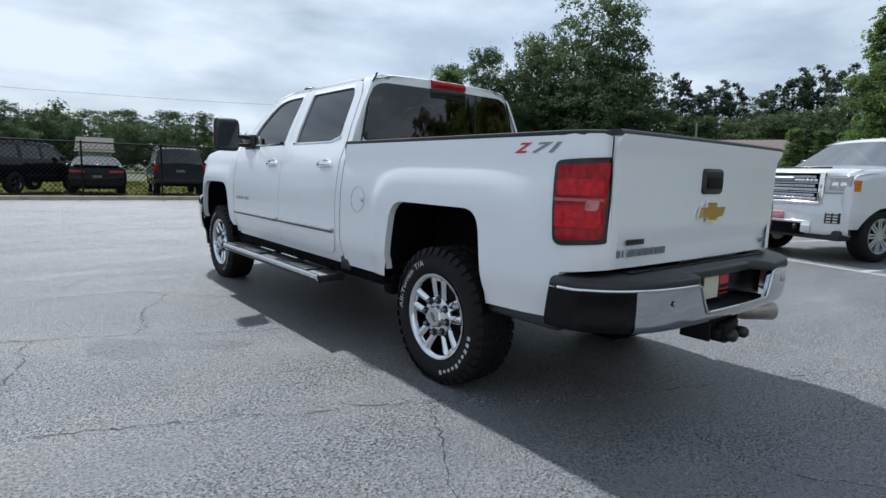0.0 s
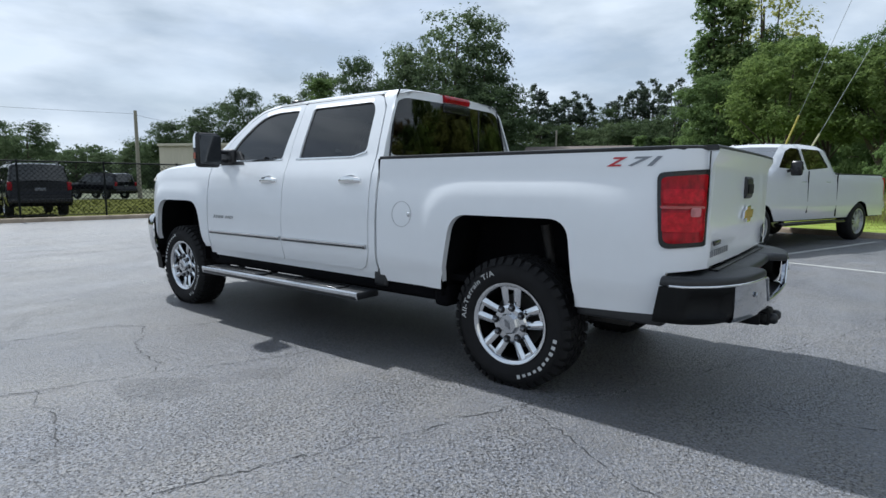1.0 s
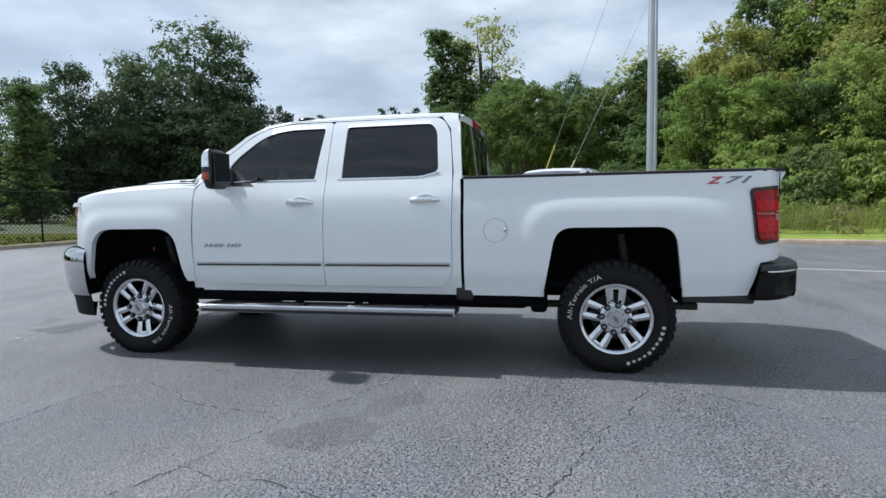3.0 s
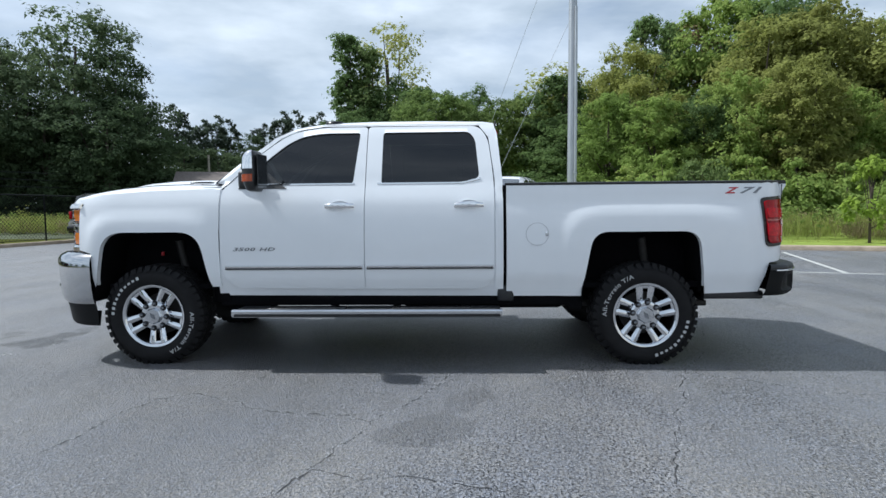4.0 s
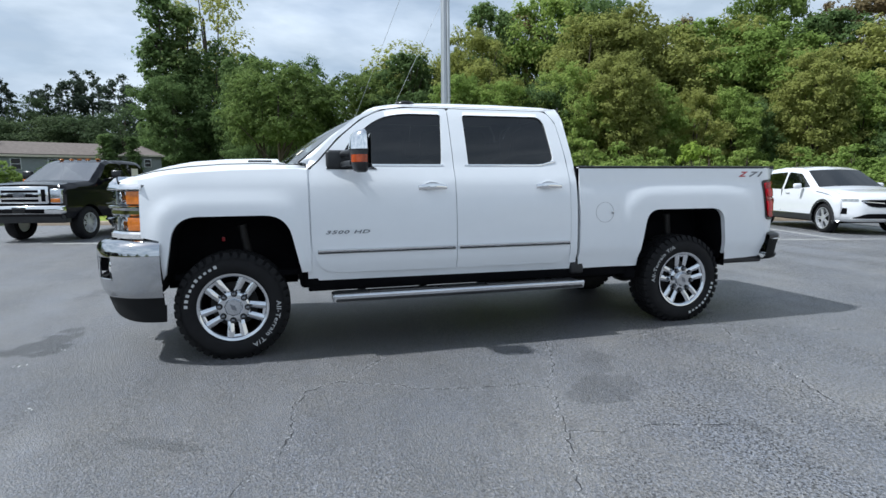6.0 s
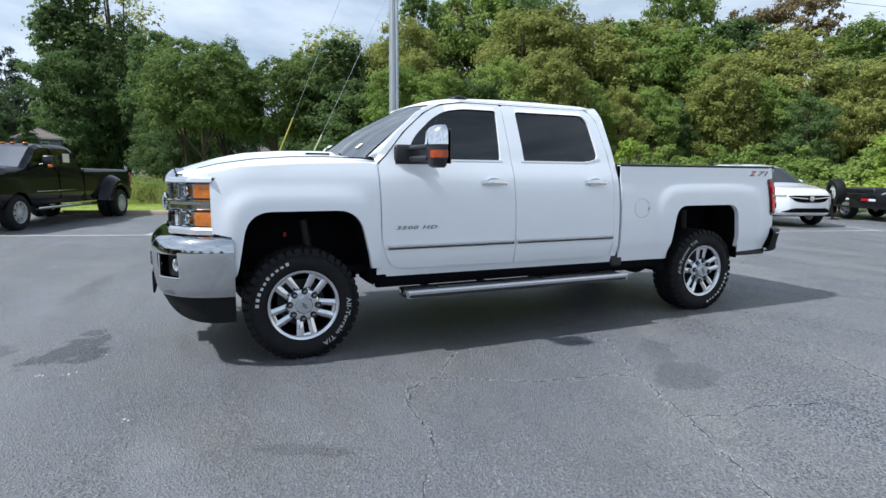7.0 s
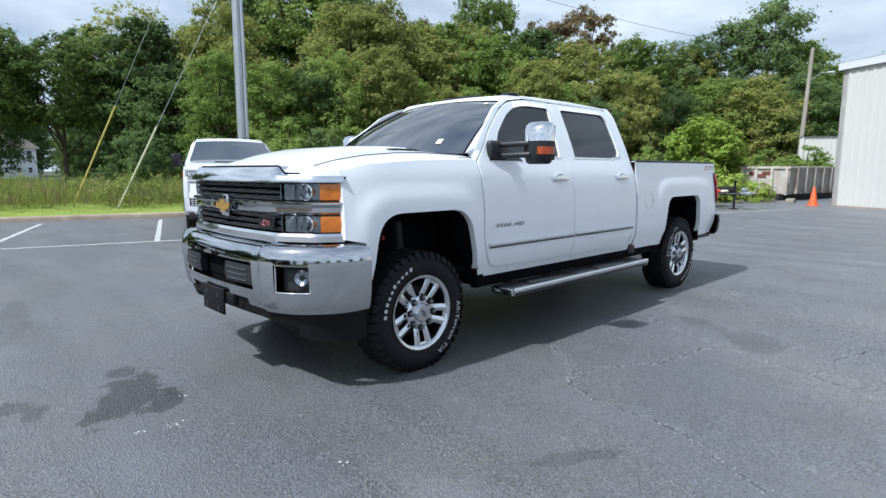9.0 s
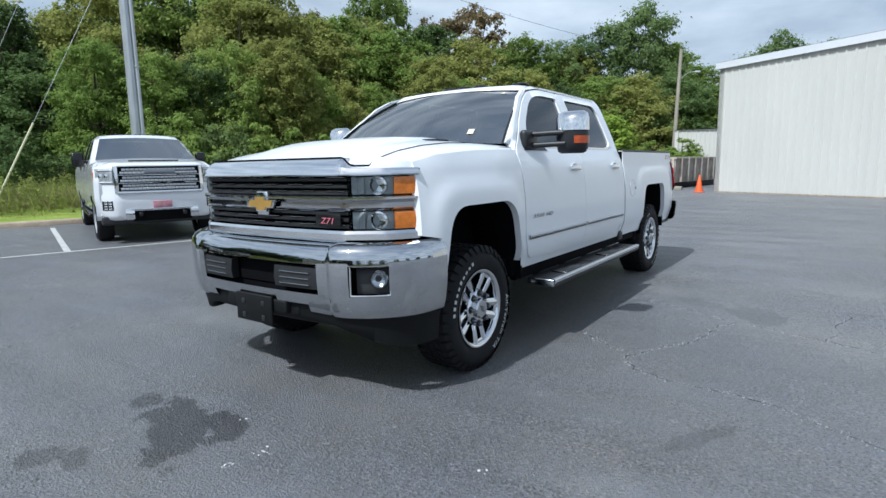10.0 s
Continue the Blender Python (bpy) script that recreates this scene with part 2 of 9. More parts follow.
GUARD_Y = mat("yellow_wire_guard", (0.60, 0.50, 0.14), 0.6, vary=0.15, scale=6)
RUST = mat("rusty_painted_steel", (0.62, 0.60, 0.56), 0.75, 0.0, vary=0.1, scale=2.2, color2=(0.36, 0.27, 0.21), bump=0.4, bump_scale=40)
ORANGE = mat("orange_cone", (0.75, 0.11, 0.02), 0.5, vary=0.15, scale=8)
WOODP = mat("weathered_pole", (0.33, 0.30, 0.24), 0.9, vary=0.3, scale=5, stretch=(1, 1, 0.1), bump=0.4)


def asphalt():
    """Worn sealed asphalt: stone speckle, broad patches, wet and oily stains with their own shapes."""
    m = bpy.data.materials.new("worn_asphalt")
    m.use_nodes = True
    n, l = m.node_tree.nodes, m.node_tree.links
    b = n["Principled BSDF"]
    co = n.new("ShaderNodeTexCoord")

    def noise_of(scale, detail=4, rough=0.55, src=None, stretch=None):
        t = n.new("ShaderNodeTexNoise")
        t.inputs["Scale"].default_value, t.inputs["Detail"].default_value, t.inputs["Roughness"].default_value = scale, detail, rough
        if stretch:
            p = n.new("ShaderNodeMapping")
            p.inputs["Scale"].default_value = stretch
            p.inputs["Rotation"].default_value = (0, 0, radians(17))
            l.new(co.outputs["Object"], p.inputs["Vector"])
            l.new(p.outputs[0], t.inputs["Vector"])
        else:
            l.new(co.outputs["Object"], t.inputs["Vector"])
        return t.outputs["Fac"]

    def math_of(op, a, bb, c=None):
        k = n.new("ShaderNodeMath")
        k.operation = op
        for i, v in enumerate((a, bb, c)):
            if v is None:
                continue
            if isinstance(v, (int, float)):
                k.inputs[i].default_value = v
            else:
                l.new(v, k.inputs[i])
        return k.outputs[0]

    broad = noise_of(0.22, 5)
    mid = noise_of(1.7, 5, 0.6)
    streak = noise_of(0.9, 4, 0.55, stretch=(0.25, 2.2, 1))
    vor = n.new("ShaderNodeTexVoronoi")
    vor.inputs["Scale"].default_value = 92
    l.new(co.outputs["Object"], vor.inputs["Vector"])
    vor_r = n.new("ShaderNodeSeparateColor")
    l.new(vor.outputs["Color"], vor_r.inputs[0])
    fine = noise_of(240, 2, 0.6)
    grain = noise_of(78, 3, 0.7)
    patchy = n.new("ShaderNodeMapRange")
    patchy.inputs[1].default_value, patchy.inputs[2].default_value = 0.38, 0.62
    patchy.inputs[3].default_value, patchy.inputs[4].default_value = 0.25, 1.0
    l.new(noise_of(1.1, 3, 0.6, stretch=(0.5, 1.6, 1)), patchy.inputs[0])
    where = n.new("ShaderNodeSeparateXYZ")
    l.new(co.outputs["Object"], where.inputs[0])
    # Zone seen against the sun: stronger grain and lighter tone stand for its glare.
    worn = n.new("ShaderNodeMapRange")
    worn.interpolation_type = "SMOOTHSTEP"
    worn.inputs[1].default_value, worn.inputs[2].default_value = -1.0, 2.6
    worn.inputs[3].default_value, worn.inputs[4].default_value = 1.15, 0.40
    l.new(math_of("ADD", where.outputs[1], math_of("MULTIPLY", where.outputs[0], 0.35)), worn.inputs[0])
    rough_patch = math_of("MULTIPLY", patchy.outputs[0], worn.outputs[0])
    v = math_of("MULTIPLY_ADD", broad, 0.75, 0.09)
    v = math_of("MULTIPLY_ADD", mid, 0.30, v)
    v = math_of("MULTIPLY_ADD", streak, 0.60, v)
    speck = math_of("MULTIPLY_ADD", vor_r.outputs[0], 0.75, math_of("MULTIPLY", fine, 0.9))
    speck = math_of("MULTIPLY_ADD", grain, 0.3, speck)
    speck = math_of("MULTIPLY", math_of("SUBTRACT", speck, 0.96), 1.7)
    # open pits between stones, hard-edged, their shade in the colour, and bare pale stones
    shaded_pit = n.new("ShaderNodeMapRange")
    shaded_pit.inputs[1].default_value, shaded_pit.inputs[2].default_value = 0.455, 0.415
    shaded_pit.inputs[3].default_value, shaded_pit.inputs[4].default_value = 0.0, 1.0
    l.new(noise_of(68, 3, 0.78), shaded_pit.inputs[0])
    pale = n.new("ShaderNodeMapRange")
    pale.inputs[1].default_value, pale.inputs[2].default_value = 0.78, 0.86
    pale.inputs[3].default_value, pale.inputs[4].default_value = 0.0, 1.0
    l.new(vor_r.outputs[2], pale.inputs[0])
    speck = math_of("MULTIPLY_ADD", pale.outputs[0], 1.2, speck)
    v = math_of("MULTIPLY_ADD", speck, rough_patch, math_of("ADD", v, 0.42))
    ramp = n.new("ShaderNodeMapRange")
    ramp.inputs[1].default_value, ramp.inputs[2].default_value = 0.70, 1.95
    ramp.inputs[3].default_value, ramp.inputs[4].default_value = 0.026, 0.212
    l.new(v, ramp.inputs[0])
    value = ramp.outputs[0]
    grit = n.new("ShaderNodeMapRange")
    grit.inputs[1].default_value, grit.inputs[2].default_value = 0.685, 0.72
    grit.inputs[3].default_value, grit.inputs[4].default_value = 0.0, 0.10
    l.new(noise_of(13.0, 3, 0.62), grit.inputs[0])
    scuff = n.new("ShaderNodeMapRange")
    scuff.inputs[1].default_value, scuff.inputs[2].default_value = 0.56, 0.74
    scuff.inputs[3].default_value, scuff.inputs[4].default_value = 0.0, 0.055
    l.new(noise_of(0.75, 6, 0.72), scuff.inputs[0])
    value = math_of("ADD", value, math_of("ADD", grit.outputs[0], scuff.outputs[0]))
    # glare lift of that zone, put into the base colour
    value = math_of("MULTIPLY_ADD", math_of("SUBTRACT", worn.outputs[0], 0.40), 0.05, math_of("ADD", value, 0.004))
    value = math_of("MULTIPLY", value, math_of("MULTIPLY_ADD", math_of("MULTIPLY", shaded_pit.outputs[0], rough_patch), -0.95, 1.07))
    # stains: centre, radii, turn, strength
    wob = noise_of(4.4, 5, 0.68)
    mask = None
    for cx, cy, rx, ry, ang, k in ((-0.09, 5.48, 0.44, 0.20, -24, 0.62), (0.37, 5.39, 0.14, 0.11, -10, 0.55), (-0.27, 5.32, 0.21, 0.105, -22, 0.66), (0.16, 5.99, 0.13, 0.11, 20, 0.42), (-0.01, 5.92, 0.14, 0.06, -25, 0.4),
                                   (-0.03, 6.08, 0.07, 0.03, -30, 0.25), (-1.85, 1.42, 0.34, 0.15, -26, 0.24), (-2.28, 1.62, 0.34, 0.24, -50, 0.27), (-2.33, 4.16, 0.28, 0.05, 60, 0.3), (-2.27, 4.28, 0.13, 0.06, 65, 0.2),
                                   (-3.05, 1.17, 0.13, 0.05, 10, 0.25), (2.6, 5.7, 0.9, 0.14, -8, 0.2), (2.2, 6.6, 0.9, 0.2, 5, 0.16)):
        p = n.new("ShaderNodeMapping")
        p.vector_type = "TEXTURE"
        p.inputs["Location"].default_value = (cx, cy, 0)
        p.inputs["Rotation"].default_value = (0, 0, radians(ang))
        p.inputs["Scale"].default_value = (rx, ry, 1)
        l.new(co.outputs["Object"], p.inputs["Vector"])
        ln = n.new("ShaderNodeVectorMath")
        ln.operation = "LENGTH"
        l.new(p.outputs[0], ln.inputs[0])
        d = math_of("MULTIPLY_ADD", wob, 2.2, ln.outputs["Value"])
        r = n.new("ShaderNodeMapRange")
        r.inputs[1].default_value, r.inputs[2].default_value = 2.02, 1.9
        r.inputs[3].default_value, r.inputs[4].default_value = 0.0, k
        l.new(d, r.inputs[0])
        mask = r.outputs[0] if mask is None else math_of("MAXIMUM", mask, r.outputs[0])
    value = math_of("MULTIPLY", value, math_of("SUBTRACT", 1.0, mask))
    col = n.new("ShaderNodeCombineColor")
    hue = math_of("SUBTRACT", noise_of(0.8, 6, 0.7), 0.5)
    hue = math_of("MULTIPLY_ADD", math_of("SUBTRACT", vor_r.outputs[1], 0.5), 0.12, math_of("MULTIPLY", hue, 0.30))
    l.new(math_of("MULTIPLY", value, math_of("ADD", 0.985, hue)), col.inputs[0])
    l.new(math_of("MULTIPLY", value, math_of("MULTIPLY_ADD", hue, 0.35, 0.99)), col.inputs[1])
    l.new(math_of("MULTIPLY", value, math_of("SUBTRACT", 1.04, hue)), col.inputs[2])
    l.new(math_of("MULTIPLY_ADD", shaded_pit.outputs[0], -0.7, 1.0), b.inputs["Specular IOR Level"])
    l.new(col.outputs[0], b.inputs["Base Color"])
    l.new(math_of("SUBTRACT", math_of("MULTIPLY_ADD", mid, 0.20, 0.36), math_of("MULTIPLY", mask, 0.10)), b.inputs["Roughness"])
    bp = n.new("ShaderNodeBump")
    bp.inputs["Strength"].default_value, bp.inputs["Distance"].default_value = 0.95, 0.018
    h = math_of("MULTIPLY_ADD", fine, 0.35, math_of("MULTIPLY", vor.outputs["Distance"], 0.35))
    h = math_of("MULTIPLY_ADD", math_of("MULTIPLY_ADD", shaded_pit.outputs[0], -0.5, math_of("MULTIPLY", vor_r.outputs[0], 0.35)), rough_patch, h)
    l.new(h, bp.inputs["Height"])
    l.new(bp.outputs[0], b.inputs["Normal"])
    return m


ASPHALT = asphalt()
TIN = mat("pale_tin_roof", (0.095, 0.088, 0.075), 0.9, vary=0.1, scale=2)
CHIP = mat("white_paint_chip", (0.66, 0.66, 0.65), 0.7, vary=0.15, scale=40)
LIT_LIP = mat("pale_lit_lip", (0.38, 0.38, 0.39), 0.8, vary=0.4, scale=60)
CRACK = mat("crack_fill", (0.034, 0.034, 0.036), 0.8, vary=0.4, scale=12)


# ---- building helpers ----
def smooth(me, on=True):
    me.polygons.foreach_set("use_smooth", [on] * len(me.polygons))


def part(name, bm, material, parent, label="", flat=False, sharp=62):
    """Link a bmesh as one mesh object under a thing or a part."""
    me = bpy.data.meshes.new(name)
    bm.to_mesh(me)
    bm.free()
    me.materials.append(material)
    smooth(me, not flat)
    if not flat:
        me.set_sharp_from_angle(angle=radians(sharp))
    ob = new(name, me)
    ob.parent = parent
    if label:
        tagged(ob, label)
    return ob


def outward(bm, mid):
    """Turn an open sheet's faces so that they look away from a point."""
    bmesh.ops.recalc_face_normals(bm, faces=bm.faces)
    bm.normal_update()
    if sum((f.calc_center_median() - Vector(mid)).dot(f.normal) * f.calc_area() for f in bm.faces) < 0:
        bmesh.ops.reverse_faces(bm, faces=list(bm.faces))
    return bm


def raw(name, verts, faces, material, parent=None, label="", flat=True):
    me = bpy.data.meshes.new(name)
    me.from_pydata(verts, [], faces)
    me.materials.append(material)
    smooth(me, not flat)
    ob = new(name, me)
    if parent:
        ob.parent = parent
    if label:
        tagged(ob, label)
    return ob


def empty(name, label, category, m=None, group="", kind=""):
    ob = new(name)
    if m is not None:
        ob.matrix_world = m
    return tagged(ob, label, category, group, kind)


def box(bm, x0, x1, y0, y1, z0, z1, bevel=0.0, seg=2, m=None):
    """Add a box with rounded edges to a bmesh."""
    made = bmesh.ops.create_cube(bm, size=1.0)["verts"]
    for v in made:
        v.co = ((x0 + x1) / 2 + v.co.x * (x1 - x0), (y0 + y1) / 2 + v.co.y * (y1 - y0), (z0 + z1) / 2 + v.co.z * (z1 - z0))
    if m is not None:
        for v in made:
            v.co = m @ v.co
    if bevel:
        edges = list({e for v in made for e in v.link_edges})
        bmesh.ops.bevel(bm, geom=edges, offset=bevel, segments=seg, affect="EDGES", profile=0.5)
    return bm


def boxes(*rows, bevel=0.0, seg=2):
    bm = bmesh.new()
    for r in rows:
        box(bm, *r, bevel=bevel, seg=seg)
    return bm


def lathe(profile, axis="x", seg=48, bm=None, close=False):
    """Turn (radius, along) pairs about an axis."""
    bm = bm or bmesh.new()
    rings = []
    for r, a in profile:
        ring = []
        for i in range(seg):
            c, s = math.cos(2 * math.pi * i / seg) * r, math.sin(2 * math.pi * i / seg) * r
            ring.append(bm.verts.new((a, c, s) if axis == "x" else ((c, s, a) if axis == "z" else (c, a, s))))
        rings.append(ring)
    for k in range(len(rings) - 1):
        for i in range(seg):
            j = (i + 1) % seg
            bm.faces.new((rings[k][i], rings[k][j], rings[k + 1][j], rings[k + 1][i]))
    if close:
        bm.faces.new(rings[0])
        bm.faces.new(rings[-1])
    return bm


def tube(points, radius, seg=8, bm=None, taper=1.0, cap=True):
    """A round bar along points."""
    bm = bm or bmesh.new()
    pts = [Vector(p) for p in points]
    rings = []
    for i, p in enumerate(pts):
        d = (pts[min(i + 1, len(pts) - 1)] - pts[max(i - 1, 0)]).normalized()
        side = d.cross(Vector((0, 0, 1)) if abs(d.z) < 0.9 else Vector((0, 1, 0))).normalized()
        up = side.cross(d)
        r = radius * (1 + (taper - 1) * i / max(1, len(pts) - 1))
        rings.append([bm.verts.new(p + side * math.cos(2 * math.pi * k / seg) * r + up * math.sin(2 * math.pi * k / seg) * r) for k in range(seg)])
    for a, b in zip(rings, rings[1:]):
        for k in range(seg):
            bm.faces.new((a[k], a[(k + 1) % seg], b[(k + 1) % seg], b[k]))
    if cap:
        bm.faces.new(rings[0])
        bm.faces.new(rings[-1])
    return bm


def grid_mesh(rows, bm=None, close=False):
    """Quads over rows of points of equal length."""
    bm = bm or bmesh.new()
    vs = [[bm.verts.new(p) for p in r] for r in rows]
    for a, b in zip(vs, vs[1:]):
        for i in range(len(a) - (0 if close else 1)):
            j = (i + 1) % len(a)
            bm.faces.new((a[i], a[j], b[j], b[i]))
    return bm


def sweep(xs, line, section, bm=None):
    """Carry a closed section of (dy, z) pairs across x, along y = line(x)."""
    bm = bm or bmesh.new()
    rings = [[bm.verts.new((x, line(x) + dy, z)) for dy, z in (section(x) if callable(section) else section)] for x in xs]
    n = len(rings[0])
    for a, b in zip(rings, rings[1:]):
        for i in range(n):
            bm.faces.new((a[i], a[(i + 1) % n], b[(i + 1) % n], b[i]))
    bm.faces.new(rings[0])
    bm.faces.new(rings[-1])
    bmesh.ops.recalc_face_normals(bm, faces=bm.faces)
    return bm


def rounded(points, radius, seg=4):
    """Round the corners of a polygon; radius is one number or one for each corner."""
    out = []
    n = len(points)
    for i in range(n):
        r = radius[i] if isinstance(radius, (list, tuple)) else radius
        p, a, b = Vector(points[i]), Vector(points[i - 1]), Vector(points[(i + 1) % n])
        if r <= 0:
            out.append(tuple(p))
            continue
        u, v = a - p, b - p
        k = min(r, u.length * 0.48, v.length * 0.48)
        s, e = p + u.normalized() * k, p + v.normalized() * k
        for j in range(seg + 1):
            t = j / seg
            out.append(tuple(s * (1 - t) ** 2 + p * 2 * t * (1 - t) + e * t * t))
    return out


def inside(p, poly):
    x, y = p
    hit = False
    for (x0, y0), (x1, y1) in zip(poly, poly[1:] + poly[:1]):
        if (y0 > y) != (y1 > y) and x < (x1 - x0) * (y - y0) / (y1 - y0) + x0:
            hit = not hit
    return hit


def near_edge(p, poly):
    best = 9.0
    px, py = p
    for (x0, y0), (x1, y1) in zip(poly, poly[1:] + poly[:1]):
        dx, dy = x1 - x0, y1 - y0
        q = dx * dx + dy * dy
        t = 0.0 if q == 0 else max(0.0, min(1.0, ((px - x0) * dx + (py - y0) * dy) / q))
        d = math.hypot(px - x0 - t * dx, py - y0 - t * dy)
        best = min(best, d)
    return best


def densify(poly, step):
    out = []
    for a, b in zip(poly, poly[1:] + poly[:1]):
        k = max(1, int(math.hypot(b[0] - a[0], b[1] - a[1]) / step))
        out += [(a[0] + (b[0] - a[0]) * i / k, a[1] + (b[1] - a[1]) * i / k) for i in range(k)]
    return out


def panel(outline, surface, holes=(), step=0.05, flange=0.025, mirror=False, bm=None):
    """A sheet cut to an outline of (y, z), with holes, laid on x = -surface(y, z), its edges turned inwards by flange."""
    bm = bm or bmesh.new()
    loops = [densify(list(outline), step)] + [densify(list(h), step) for h in holes]
    pts, edges = [], []
    for lp in loops:
        k = len(pts)
        pts += lp
        edges += [(k + i, k + (i + 1) % len(lp)) for i in range(len(lp))]
    ys, zs = [p[0] for p in loops[0]], [p[1] for p in loops[0]]
    y = min(ys) + step * 0.5
    while y < max(ys):
        z = min(zs) + step * 0.5
        while z < max(zs):
            if inside((y, z), loops[0]) and not any(inside((y, z), h) for h in loops[1:]) and min(near_edge((y, z), lp) for lp in loops) > step * 0.35:
                pts.append((y, z))
            z += step
        y += step
    vs, _, fs, *_ = geometry.delaunay_2d_cdt([Vector(p) for p in pts], edges, [], 0, 1e-5)
    sx = 1 if mirror else -1
    made = [bm.verts.new((sx * surface(v.x, v.y), v.x, v.y)) for v in vs]
    kept = []
    for f in fs:
        c = sum((vs[i] for i in f), Vector((0, 0))) / len(f)
        if inside((c.x, c.y), loops[0]) and not any(inside((c.x, c.y), h) for h in loops[1:]):
            kept.append(bm.faces.new([made[i] for i in (f if not mirror else reversed(f))]))
    bmesh.ops.delete(bm, geom=[v for v in made if not v.link_faces], context="VERTS")
    if flange:
        rim = [e for f in kept for e in f.edges if len(e.link_faces) == 1]
        ext = bmesh.ops.extrude_edge_only(bm, edges=list(set(rim)))["geom"]
        for v in ext:
            if isinstance(v, bmesh.types.BMVert):
                v.co.x -= sx * flange
        for e in set(rim):
            e.smooth = False
    bmesh.ops.recalc_face_normals(bm, faces=kept)
    want = -1 if not mirror else 1
    if kept and sum(f.normal.x for f in kept) * want < 0:
        bmesh.ops.reverse_faces(bm, faces=list(bm.faces))
    return bm


def text_shape(words, size=1.0, shear=0.0, spacing=1.0, depth=0.0, bold=0.0):
    """Lettering as vertices and faces in a plane, from the built-in font."""
    cu = bpy.data.curves.new("lettering", "FONT")
    cu.body, cu.size, cu.shear, cu.space_character, cu.align_x, cu.resolution_u = words, size, shear, spacing, "CENTER", 2
    cu.offset = bold * size
    cu.extrude = depth
    ob = new("lettering", cu)
    me = bpy.data.meshes.new_from_object(ob.evaluated_get(bpy.context.evaluated_depsgraph_get()))
    verts, faces = [v.co.copy() for v in me.vertices], [list(p.vertices) for p in me.polygons]
    bpy.data.objects.remove(ob)
    bpy.data.curves.remove(cu)
    bpy.data.meshes.remove(me)
    return verts, faces


def smoothstep(a, b, x):
    t = max(0.0, min(1.0, (x - a) / (b - a)))
    return t * t * (3 - 2 * t)


def lerp_table(rows, z):
    """Read a table of (z, value) pairs, eased between them."""
    if z <= rows[0][0]:
        return rows[0][1]
    for (z0, a), (z1, b) in zip(rows, rows[1:]):
        if z <= z1:
            t = (z - z0) / (z1 - z0)
            return a + (b - a) * t
    return rows[-1][1]


# ---- ground: asphalt lot, kerbs, lawn, far ground ----
ALONG, ACROSS = Vector((0.29, 0.957, 0)).normalized(), Vector((0.957, -0.29, 0)).normalized()


def lot(u, v, z=0.0):
    """A place by metres along and across the row of parking stalls; the stalls' open ends lie at v = 0."""
    p = Vector((6.75, 0, 0)) + ALONG * u + ACROSS * v
    return Vector((p.x, p.y, z))


ground = raw("ground", [(-900, -900, -0.03), (900, -900, -0.03), (900, 900, -0.03), (-900, 900, -0.03)], [(0, 1, 2, 3)], TURF)
tagged(ground, "green and brown grassy ground around the lot", "ground", kind="structure")
bm = bmesh.new()
edge = [lot(u, 6.05) for u in (-16.5, -8, 0, 8, 14)]
loop = [(-70, -70, 0), (9, -70, 0), (9.5, -24, 0)] + [tuple(p) for p in edge] + [(17.9, 17.1, 0), (8, 18.35, 0), (-6, 20.0, 0), (-45, 24.7, 0), (-70, 27.8, 0)]
bm.faces.new([bm.verts.new(p) for p in loop])
pavement = part("pavement", bm, ASPHALT, None, flat=True)
tagged(pavement, "worn dark grey asphalt car park with fine cracks and oil stains", "asphalt lot", kind="structure")


def ribbon(name, pts, width, z, material, label, category, seed=1, jitter=0.0, kind="structure", parent=None):
    """A narrow flat band along points, its edges a little uneven."""
    rnd = random.Random(seed)
    dense = []
    for a, b in zip(pts, pts[1:]):
        a, b = Vector(a), Vector(b)
        k = max(1, int((b - a).length / (0.035 if jitter else 0.5)))
        dense += [a.lerp(b, i / k) for i in range(k)]
    dense.append(Vector(pts[-1]))
    wob = [Vector((rnd.uniform(-1, 1), rnd.uniform(-1, 1))) * jitter for _ in dense]
    verts, faces = [], []
    for i, p in enumerate(dense):
        d = (dense[min(i + 1, len(dense) - 1)] - dense[max(i - 1, 0)]).normalized()
        nrm = Vector((-d.y, d.x))
        w = width * (rnd.choice((0.1, 0.2, 0.5, 1.0, 1.4, 1.9)) if jitter else 1.0) / 2
        q = Vector((p.x, p.y)) + wob[i]
        verts += [(*(q + nrm * w), z), (*(q - nrm * w), z)]
        if i:
            faces.append((2 * i - 2, 2 * i - 1, 2 * i + 1, 2 * i))
    ob = raw(name, verts, faces, material, parent)
    return tagged(ob, label, category, kind=kind) if not parent else ob


ribbon("road_marking", [lot(-16.5, 0), lot(9, 0)], 0.10, 0.004, PAINT_LINE, "worn white painted line across the stall ends", "road marking")
for u in (5.75, 3.08, -0.1, -2.95, -5.8, -8.7, -11.6):
    ribbon("road_marking", [lot(u, 0.06), lot(u - 0.1, 5.2)], 0.10, 0.0045, PAINT_LINE, "worn white painted parking stall line", "road marking")


def kerb(pts, label):
    """A low concrete kerb with a rounded top edge."""
    sec = [(-0.09, -0.05), (-0.085, 0.09), (-0.06, 0.125), (-0.03, 0.135), (0.09, 0.135), (0.09, -0.05)]
    rows = []
    for i, p in enumerate(pts):
        d = (Vector(pts[min(i + 1, len(pts) - 1)]) - Vector(pts[max(i - 1, 0)])).normalized()
        nrm = Vector((d.y, -d.x, 0))
        rows.append([Vector(p) + nrm * a + Vector((0, 0, z)) for a, z in sec])
    b = grid_mesh(rows, close=True)
    b.faces.new(b.verts[:6])
    ob = part("kerb", b, KERB, None)
    return tagged(ob, label, "kerb", kind="structure")


